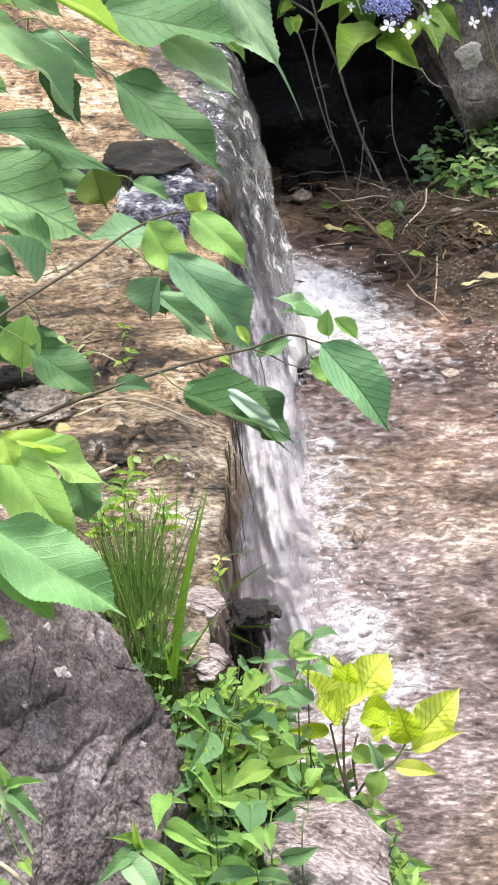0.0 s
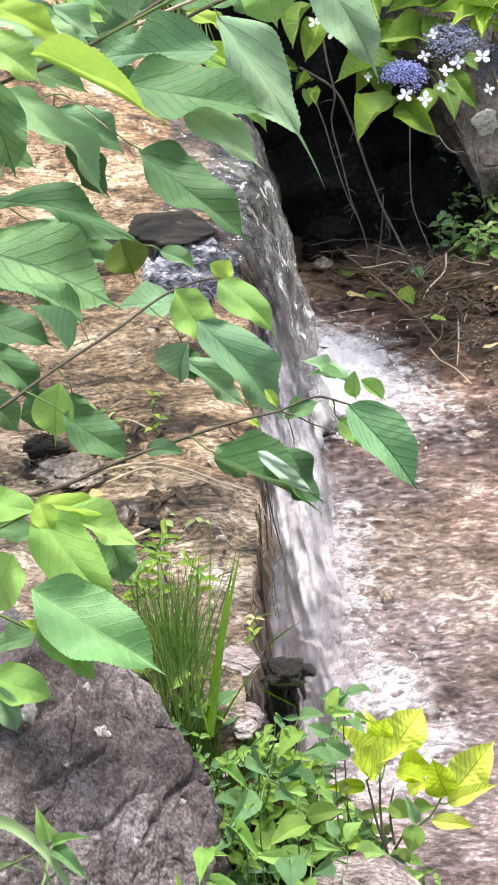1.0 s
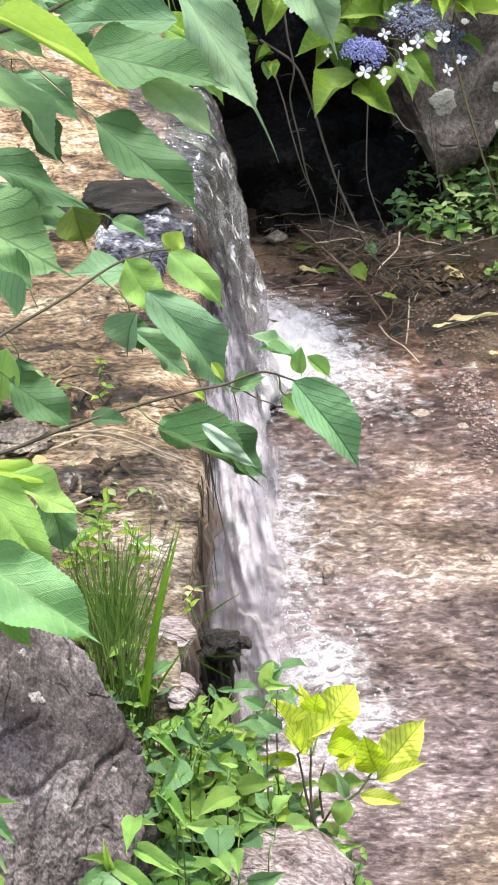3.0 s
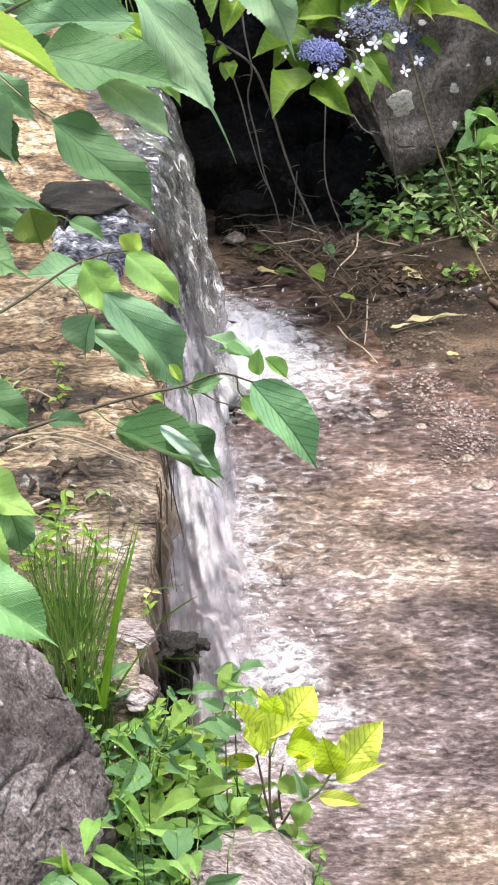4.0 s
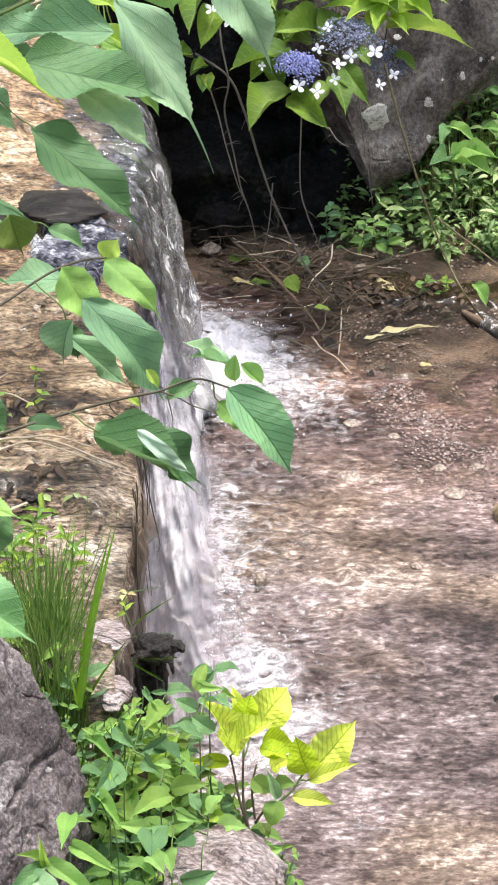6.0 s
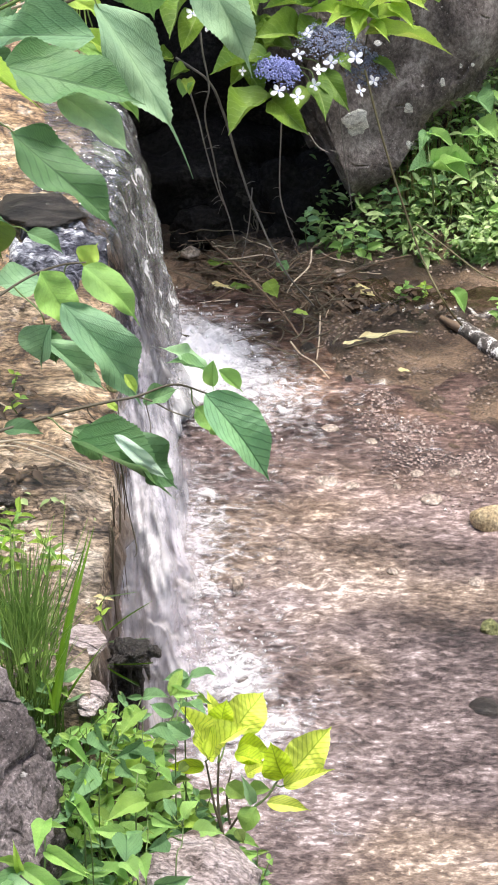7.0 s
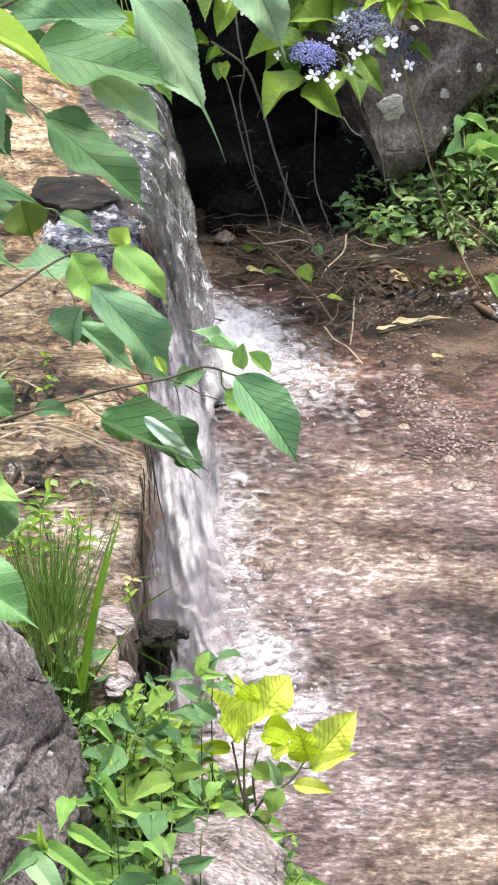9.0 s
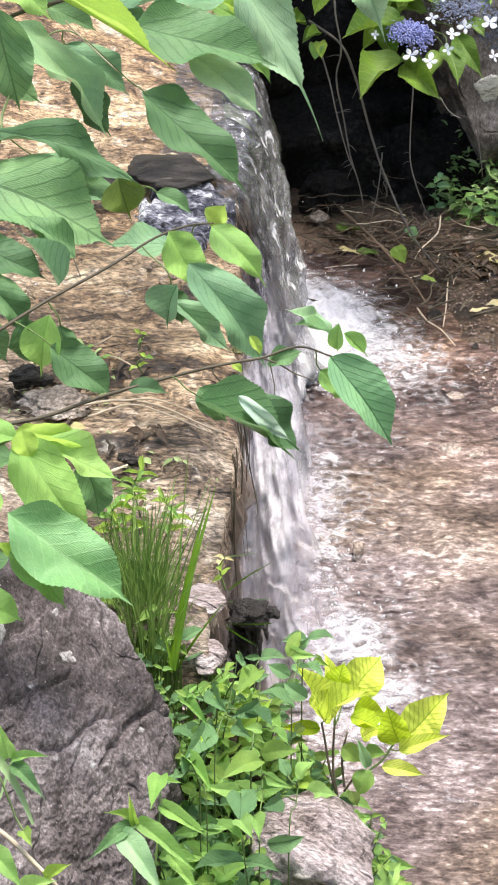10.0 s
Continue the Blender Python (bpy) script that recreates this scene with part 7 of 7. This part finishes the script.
stone("stone", (0.171, 3.452, 0.020), (0.016, 0.018, 0.012), 41, STONE_PALE, "small pale stone on the mud", "stone", group="stones")
stone("stone", (-0.120, 3.535, 0.030), (0.024, 0.02, 0.016), 42, STONE_PALE, "pale stone at the foot of the fall", "stone", group="stones")
stone("stone", (-0.130, 3.589, 0.030), (0.03, 0.03, 0.03), 47, WET_SHADED, "dark wet stone at the foot of the fall", "stone", group="stones")
stone("stone", (-0.020, 2.409, 0.005), (0.012, 0.016, 0.016), 43, STONE_PALE, "small squarish pale stone in the water", "stone", group="stones")
stone("stone", (0.119, 2.721, -0.002), (0.024, 0.02, 0.009), 44, STONE_PALE, "low pale stone awash in the stream", "stone", group="stones")
stone("stone", (0.163, 2.703, -0.002), (0.016, 0.016, 0.008), 48, STONE_PALE, "low pale stone awash in the stream", "stone", group="stones")
for k, (q, s) in enumerate((((0.287, 2.659, -0.001), 0.018), ((0.328, 2.739, -0.001), 0.014), ((0.269, 2.739, -0.001), 0.012), ((0.201, 2.842, -0.001), 0.011), ((0.234, 2.700, -0.001), 0.009), ((0.334, 2.426, -0.001), 0.014), ((0.133, 2.885, -0.001), 0.017), ((0.211, 2.453, -0.001), 0.01))):
    stone("stone", q, (s, s * 0.9, 0.007), 120 + k, STONE_PALE, "low pale stone awash in the stream", "stone", group="stones", level=3)
stone("stone", (0.369, 2.589, 0.010), (0.03, 0.03, 0.024), 45, STONE_TAN, "tan stone standing out of the stream", "stone", group="stones")
stone("stone", (0.345, 2.307, 0.000), (0.018, 0.018, 0.014), 46, STONE_MOSS, "mossy stone in the stream", "stone", group="stones")
stone("stone", (0.316, 2.126, -0.005), (0.026, 0.022, 0.014), 49, STONE_BROWN, "dark wet stone in the stream", "stone", group="stones")
stone("stone", (-0.058, 1.455, 0.287), (0.072, 0.06, 0.058), 50, STONE_ROSY, "pinkish-grey weathered stone under the herbs", "stone", group="stones", turn=(0, 24, 0), level=5, cuts=9, rough=0.2, fine=0.07)
stone("stone", (0.173, 3.059, 0.000), (0.008, 0.008, 0.012), 51, STONE_BROWN, "small dark stone on the mud", "stone", group="stones")
stone("stone", (0.106, 3.176, 0.000), (0.016, 0.014, 0.016), 52, STONE_BROWN, "dark wet stone among the twigs", "stone", group="stones")

puddle_rows = []
for i in range(61):
    for j in range(25):
        u, v = i / 60, j / 24
        x = 0.1 + 0.5 * u
        y = 3.31 + 0.13 * v - 0.05 * u + 0.025 * fbm(u * 7, v, 3.0) + 0.015 * fbm(u * 20, v * 2, 4.0)
        rim = min(u, 1 - u, v, 1 - v)
        puddle_rows.append((x, y, ground_z(x, y) + 0.012 * smooth(0.0, 0.14, rim) - 0.006))
single("puddle", mesh_of("puddle", puddle_rows, grid_faces(61, 25)), PUDDLE, "still brown puddle on the mud below the bank", "puddle", kind="stuff")

log = thing("log", (0.412, 3.177, 0.020), "short pale-barked log lying on the mud", "log")
part("trunk", tube("trunk", [(0.381, 3.246, 0.015), (0.412, 3.181, 0.018), (0.459, 3.093, 0.018), (0.522, 2.968, 0.018)], 0.015, 0.021, 12, 6, 0.12), BIRCH, log)
part("twig", tube("twig", [(0.353, 3.264, 0.020), (0.370, 3.228, 0.025), (0.383, 3.222, 0.020)], 0.006, 0.01, 7, 4, 0.3), TWIG, log)

# pebbles pressed into the mud
bits, rnd = [], random.Random(77)
cube = [Vector(v) for v in ((1, 0, 0), (-1, 0, 0), (0, 1, 0), (0, -1, 0), (0, 0, 0.6), (0, 0, -0.6))]
tri = [(0, 2, 4), (2, 1, 4), (1, 3, 4), (3, 0, 4), (2, 0, 5), (1, 2, 5), (3, 1, 5), (0, 3, 5)]
for _ in range(9000):
    x, y = rnd.uniform(0.0, 0.62), rnd.uniform(2.95, 3.6)
    z = ground_z(x, y)
    if z < -0.012 or fbm(x * 7, y * 9, 4.4) < -0.25 + 0.4 * rnd.random() or 3.28 < y < 3.45 and rnd.random() < 0.85:
        continue
    s = 0.0009 + 0.0034 * rnd.random() ** 2
    t = Matrix.Rotation(rnd.uniform(0, 6), 3, "Z")
    bits.append(([t @ (v * s * rnd.uniform(0.7, 1.3)) + Vector((x, y, z + 0.001)) for v in cube], tri))
single("pebbles", mesh_of("pebbles", *join_data(bits), flat=True), PEBBLE, "small mixed pebbles pressed into the mud", "gravel", kind="stuff")

# the gravel bar that the water just covers, thinning out downstream
bits = []
for _ in range(22000):
    x, y = rnd.uniform(0.06, 0.66), 2.45 + 0.68 * rnd.random() ** 0.8
    much = smooth(2.5, 2.95, y + 0.5 * (x - 0.3)) * smooth(0.08, 0.3, x) + 0.25 * fbm(x * 8, y * 14, 8.8)
    if ground_z(x, y) > -0.008 or much < rnd.uniform(0.15, 0.9):
        continue
    s = 0.0009 + 0.0034 * rnd.random() ** 2.5
    t = Matrix.Rotation(rnd.uniform(0, 6), 3, "Z")
    bits.append(([t @ (v * s * rnd.uniform(0.7, 1.4)) + Vector((x, y, 0.0015 - 0.3 * s)) for v in cube], tri))
single("gravel", mesh_of("gravel", *join_data(bits), flat=True), GRAVEL, "wet reddish-brown gravel awash in the stream", "gravel", kind="stuff")

# ------------------------------------------------------------------ plants on the far bank
rnd = random.Random(91)


def cover_data(count, spots, size, seed):
    """Many small folded leaves on short stalks over a stretch of bank."""
    rnd = random.Random(seed)
    bits = []
    for _ in range(count):
        x, y, up = spots(rnd)
        p = Vector((x, y, ground_z(x, y) + up))
        a = rnd.uniform(0, 6.28)
        s = size * rnd.choice((0.5, 0.7, 0.8, 1.0, 1.3, 1.7)) * rnd.uniform(0.8, 1.2)
        d = Vector((math.cos(a), math.sin(a), rnd.uniform(-0.7, 0.3))).normalized()
        w = d.cross(Vector((rnd.uniform(-0.4, 0.4), -0.3, 1))).normalized() * s * rnd.uniform(0.14, 0.27)
        n = w.cross(d).normalized() * s * 0.1
        bits.append(([p, p + d * s * 0.3 + w * 0.9 + n, p + d * s * 0.35 - n * 0.3, p + d * s * 0.3 - w * 0.9 + n, p + d * s * 0.62 + w * 0.7 + n, p + d * s * 0.65, p + d * s * 0.62 - w * 0.7 + n, p + d * s - n], [(0, 2, 1), (0, 3, 2), (1, 2, 5, 4), (2, 3, 6, 5), (4, 5, 7), (5, 6, 7)]))
    return mesh_of("ground_cover", *join_data(bits))


def right_bank(rnd):
    x = 0.13 + 0.62 * rnd.random() ** 0.8
    y = 3.53 - 0.07 * smooth(0.15, 0.45, x) + 0.05 * fbm(x * 9, 0.4, 2.0) + rnd.random() ** 1.4 * 0.8
    if fbm(x * 11, y * 9, 5.5) < rnd.uniform(-0.6, 0.0):
        return right_bank(rnd)
    return x, y, 0.16 * rnd.random() ** 1.6 * (0.4 + 0.6 * smooth(3.5, 3.7, y))


def left_bank(rnd):
    return rnd.uniform(-0.75, -0.33), rnd.uniform(3.55, 4.1), rnd.uniform(0.1, 0.35)


single("leaf_litter", cover_data(700, litter_spot, 0.016, 8), DEAD_BROWN, "brown dead leaf fragments on the mud", "leaf litter", kind="stuff")
single("ground_cover", cover_data(8000, right_bank, 0.019, 1), COVER, "low green leafy ground cover on the far bank", "ground cover", kind="stuff")
single("ground_cover", cover_data(3600, right_bank, 0.022, 2), COVER_LIGHT, "lighter green leafy ground cover on the far bank", "ground cover", kind="stuff")
single("ground_cover", cover_data(1200, left_bank, 0.05, 3), COVER_LIGHT, "bright green leafy growth behind the ledge", "ground cover", kind="stuff")
grasses = []
straw = []
for k in range(120):
    x, y = rnd.uniform(0.3, 0.66), rnd.uniform(3.6, 3.95)
    (straw if k % 4 == 0 else grasses).append(tuft((x, y, ground_z(x, y)), 9, 0.12, 0.035, 0.0012, 600 + k))
single("grasses", mesh_of("grasses", *join_data(straw)), STRAW, "dry straw-coloured grass among the ground cover", "grass", kind="stuff")
single("grasses", mesh_of("grasses", *join_data(grasses)), GRASS, "fine grass among the ground cover", "grass", kind="stuff")
grasses = []
for k in range(22):
    x, y = rnd.uniform(-0.7, -0.3), rnd.uniform(3.4, 3.8)
    grasses.append(tuft((x, y, max(ground_z(x, y), 0.52)), 16, 0.2, 0.03, 0.0016, 500 + k))
single("grasses", mesh_of("grasses", *join_data(grasses)), GRASS, "rough grass on the bank behind the ledge", "grass", kind="stuff")

for k, (q, h, s, mats) in enumerate((
    ((0.116, 3.570, 0.020), 0.09, 0.026, (LEAF_GREEN, LEAF_BLUE)),
    ((0.165, 3.517, 0.020), 0.08, 0.028, (LEAF_GREEN, LEAF_BRIGHT)),
    ((0.218, 3.491, 0.020), 0.08, 0.03, (LEAF_GREEN, LEAF_BRIGHT)),
    ((0.291, 3.352, 0.020), 0.035, 0.02, (LEAF_BRIGHT,)),
    ((0.312, 3.340, 0.020), 0.04, 0.018, (LEAF_BRIGHT, LEAF_LIME)),
    ((0.447, 3.269, 0.020), 0.045, 0.024, (LEAF_BRIGHT,)),
    ((0.337, 3.620, 0.047), 0.1, 0.04, (LEAF_GREEN, LEAF_BRIGHT)),
    ((0.458, 3.640, 0.123), 0.12, 0.05, (LEAF_BRIGHT,)),
    ((0.488, 3.560, 0.037), 0.1, 0.045, (LEAF_BRIGHT,)),
    ((0.404, 3.660, 0.115), 0.08, 0.04, (LEAF_GREEN, LEAF_BRIGHT)),
    ((0.470, 3.700, 0.207), 0.1, 0.05, (LEAF_GREEN, LEAF_BRIGHT)),
    ((0.280, 3.620, 0.047), 0.08, 0.04, (LEAF_GREEN,)),
    ((0.534, 3.640, 0.159), 0.14, 0.05, (LEAF_BRIGHT,)),
)):
    low = Vector((q[0], q[1], min(q[2], ground_z(q[0], q[1]))))
    leafy_herb(low, h + (q[2] - low.z) * 0.9, (rnd.uniform(-0.02, 0.02), -0.02), 4, s, mats, 700 + k, "green herb growing on the far bank", SLIM)
bank_plant = thing("plant", (0.370, 3.660, 0.115), "broad-leaved pale green plant on the far bank", "plant")
leaves_at(bank_plant, (
    (OVAL, LEAF_BRIGHT, (0.320, 3.278, 0.312), (0.398, 3.226, 0.340), 0.03, 0),
    (OVAL, LEAF_BRIGHT, (0.320, 3.278, 0.312), (0.389, 3.216, 0.312), 0.034, 0),
    (OVAL, LEAF_GREEN, (0.320, 3.278, 0.312), (0.278, 3.232, 0.324), 0.028, 0),
    (SLIM, LEAF_BRIGHT, (0.319, 3.348, 0.353), (0.367, 3.284, 0.341), 0.02, 0),
    (SLIM, LEAF_GREEN, (0.319, 3.348, 0.353), (0.300, 3.288, 0.334), 0.02, 0),
    (OVAL, LEAF_BRIGHT, (0.404, 3.345, 0.370), (0.438, 3.284, 0.362), 0.036, 0),
    (OVAL, LEAF_GREEN, (0.403, 3.361, 0.412), (0.427, 3.301, 0.403), 0.036, 0),
    (OVAL, LEAF_BRIGHT, (0.352, 3.097, 0.158), (0.370, 3.051, 0.136), 0.022, 0),
))
part("stem", tube("stem", [Vector(bank_plant.location) - Vector((0, 0, 0.08)), (0.327, 3.286, 0.281), (0.320, 3.278, 0.312), (0.319, 3.348, 0.353)], 0.002, 0.001), STEM_GREEN, bank_plant)

# ------------------------------------------------------------------ things on the ledge
bits, rnd = [], random.Random(78)
for _ in range(3200):
    y = rnd.uniform(1.55, 3.3)
    x = lip_x(y) - 0.01 - 0.5 * rnd.random() ** 1.2
    if fbm(x * 6, y * 9, 3.3) < 0.05:
        continue
    s = 0.001 + 0.0045 * rnd.random() ** 2.5
    t = Matrix.Rotation(rnd.uniform(0, 6), 3, "Z")
    bits.append(([t @ (v * s * rnd.uniform(0.7, 1.4)) + Vector((x, y, ledge_z(x, y) + 0.001)) for v in cube], tri))
single("gravel", mesh_of("gravel", *join_data(bits), flat=True), PEBBLE, "grit and small stones lying on the ledge", "gravel", kind="stuff")

stone("stone", (-0.301, 2.662, 0.500), (0.066, 0.066, 0.014), 64, STONE_BROWN, "dark flat wet stone lying on the ledge", "stone", level=5, rough=0.15, fine=0.05)
stone("stone", (-0.397, 2.613, 0.500), (0.03, 0.03, 0.012), 62, STONE_BROWN, "dark wet stone lying on the ledge", "stone", rough=0.15, fine=0.05)
stone("stone", (-0.419, 2.053, 0.490), (0.028, 0.02, 0.014), 63, STONE_BROWN, "dark stone lying on the ledge", "stone", level=5, rough=0.3, fine=0.12, cuts=10)
stone("stone", (-0.276, 1.891, 0.475), (0.013, 0.01, 0.006), 64, STONE_BROWN, "small dark clod on the ledge", "stone", rough=0.4, fine=0.25)
stone("stone", (-0.387, 2.009, 0.478), (0.05, 0.035, 0.009), 65, STONE_PALE, "pale flat stone with debris around it on the ledge", "stone", level=5, rough=0.3, fine=0.12, cuts=10)
stone("stone", (-0.169, 2.142, 0.490), (0.01, 0.02, 0.012), 66, STONE_MOSS, "mossy knob at the lip of the ledge", "stone")
stone("stone", (-0.165, 1.591, 0.430), (0.02, 0.03, 0.012), 67, STONE_ROSY, "pale crumbling stone on the near end of the ledge", "stone", level=5, cuts=12, rough=0.22, fine=0.06)
stone("stone", (-0.175, 1.640, 0.460), (0.026, 0.03, 0.006), 68, STONE_ROSY, "pale crumbling stone on the near end of the ledge", "stone", level=5, cuts=12, rough=0.22, fine=0.06)


def shelf_litter(rnd):
    c = rnd.choice(((-0.414, 2.063, 0.480), (-0.413, 2.010, 0.480), (-0.365, 2.103, 0.480), (-0.325, 2.116, 0.480), (-0.265, 1.883, 0.480), (-0.459, 2.561, 0.500)))
    x, y = c[0] + rnd.gauss(0, 0.025), c[1] + rnd.gauss(0, 0.035)
    return x, y, ledge_z(x, y) + 0.002 + 0.01 * rnd.random() ** 2 - ground_z(x, y)


single("leaf_litter", cover_data(420, shelf_litter, 0.013, 12), DEAD_BROWN, "dark dead leaf fragments caught on the ledge", "leaf litter", kind="stuff")
single("leaf_litter", cover_data(90, shelf_litter, 0.013, 13), COVER_LIGHT, "small green leaf scraps on the ledge", "leaf litter", kind="stuff")
roots = thing("driftwood", (-0.270, 1.981, 0.490), "thin bleached roots stranded across the ledge", "twigs")
for pts, r in (
    (((-0.348, 1.983, 0.490), (-0.298, 1.998, 0.490), (-0.251, 1.985, 0.490), (-0.203, 1.956, 0.485), (-0.176, 1.945, 0.480)), 0.0018),
    (((-0.334, 1.966, 0.485), (-0.287, 1.988, 0.490), (-0.243, 1.971, 0.488), (-0.196, 1.941, 0.485)), 0.0014),
    (((-0.297, 1.987, 0.495), (-0.259, 2.001, 0.490), (-0.211, 1.977, 0.488)), 0.0014),
    (((-0.354, 2.127, 0.490), (-0.338, 2.123, 0.500), (-0.327, 2.140, 0.500)), 0.001),
    (((-0.294, 1.857, 0.478), (-0.276, 1.869, 0.480)), 0.0022),
    (((-0.350, 2.099, 0.490), (-0.321, 2.096, 0.495), (-0.289, 2.076, 0.490)), 0.0016),
):
    part("root", tube("root", pts, r, r * 0.6, 6, 5, 0.3), TWIG_PALE, roots)
for k, (q, h) in enumerate((((-0.295, 2.139, 0.490), 0.015), ((-0.283, 2.082, 0.490), 0.012), ((-0.355, 2.085, 0.490), 0.02), ((-0.332, 2.063, 0.490), 0.02))):
    leafy_herb(q, h, (0.004, 0.0), 2, 0.013, (LEAF_LIME, LEAF_BRIGHT), 800 + k, "tiny yellow-green seedling rooted on the ledge")
for k, (base, tip) in enumerate((((-0.478, 2.652, 0.520), (-0.440, 2.629, 0.520)), ((-0.350, 1.937, 0.490), (-0.331, 1.931, 0.490)))):
    fallen(base, tip, 0.012, (RED_LEAF, LEAF_DEAD)[k], 10, ("dark red leaf lying on the ledge", "fallen yellow leaf lying on the ledge")[k])


def runnel_mesh(place, rx, ry, seed):
    """Thin water sliding over the shelf: thin at its ragged rim, rippled."""
    verts = []
    n = 80
    for i in range(n):
        for j in range(n):
            u, v = 2.4 * i / (n - 1) - 1.2, 2.4 * j / (n - 1) - 1.2
            x, y = place[0] + rx * u, place[1] + ry * v
            x = min(x, lip_x(y) - 0.001)
            edge = 1 - math.hypot(u, v) + 0.35 * fbm(u * 2, v * 2, seed)
            verts.append((x, y, ledge_z(x, y) - 0.02 + 0.036 * smooth(-0.1, 0.25, edge) + 0.006 * fbm(x * 60, y * 90, seed, 3)))
    return mesh_of("runnel", verts, [q[::-1] for q in grid_faces(n, n)])


runnel = single("runnel", runnel_mesh((-0.266, 2.560, 0.500), 0.085, 0.1, 2.0), LEDGE_WATER, "rippling water sliding towards the lip, sky reflection painted grey and white", "water", kind="structure")
hanging = thing("roots", (-0.168, 2.114, 0.470), "dark thin roots hanging over the lip of the ledge", "roots")
rnd = random.Random(44)
for k in range(26):
    y = 1.84 + 0.5 * rnd.random()
    x = lip_x(y) + rnd.uniform(0.002, 0.014)
    z = EDGE_TOP - 0.01
    pts = [Vector((x - 0.001, y, z + 0.006)), Vector((x, y, z - 0.01))]
    for i in range(4):
        pts.append(pts[-1] + Vector((rnd.uniform(-0.003, 0.003), rnd.uniform(-0.005, 0.005), -rnd.uniform(0.01, 0.06))))
    part("root", tube("root", pts, rnd.uniform(0.0005, 0.0013), 0.0004, 5, 4, 0.3), STEM_BROWN if k % 3 else TWIG, hanging)

# the broken stump at the near end of the lip
stump = thing("stump", (-0.133, 1.717, 0.359), "black rotten wooden stump at the lip of the ledge", "stump")
part("head", rock_mesh((0.0245, 0.022, 0.0165), 71, 12, level=5, rough=0.25, fine=0.04), CHARRED, stump, m=pose(-0.127, 1.690, 0.413, 0, 10, 20))
part("knot", rock_mesh((0.009, 0.008, 0.006), 73, 8, level=3, rough=0.3, fine=0.1), CHARRED, stump, m=pose(-0.103, 1.690, 0.411, 0, 20, 0))
part("shaft", tube("shaft", [(-0.131, 1.700, 0.41), (-0.131, 1.697, 0.392), (-0.133, 1.692, 0.372), (-0.135, 1.690, 0.345), (-0.137, 1.688, 0.196)], 0.0195, 0.011, 14, 7, 0.9), CHARRED, stump)
for x0, x1, low in ((-0.148, -0.143, 0.335), (-0.12, -0.116, 0.36), (-0.13, -0.128, 0.35), (-0.112, -0.109, 0.385)):
    part("splinter", tube("splinter", [(x0, 1.676, 0.408), (0.5 * (x0 + x1) + 0.001, 1.672, 0.5 * (low + 0.408)), (x1, 1.676, low)], 0.0034, 0.0012, 6, 4, 0.5), CHARRED, stump)
straw = thing("grass", (-0.151, 1.682, 0.397), "dry pale grass stalks caught on the stump", "grass")
for k, (base, tip) in enumerate((((-0.153, 1.683, 0.398), (-0.111, 1.679, 0.406)), ((-0.153, 1.681, 0.397), (-0.118, 1.663, 0.385)), ((-0.153, 1.714, 0.406), (-0.107, 1.710, 0.414)), ((-0.163, 1.765, 0.429), (-0.125, 1.787, 0.421)))):
    part("blade", mesh_of("blade", *blade_data(base, tip, 0.0012, 0.1, 900 + k)), LEAF_STRAP, straw)
leafy_herb((-0.152, 1.674, 0.460), 0.03, (0.0, 0.0), 3, 0.016, (LEAF_LIME, LEAF_DEAD), 950, "tiny yellowing seedling at the lip")
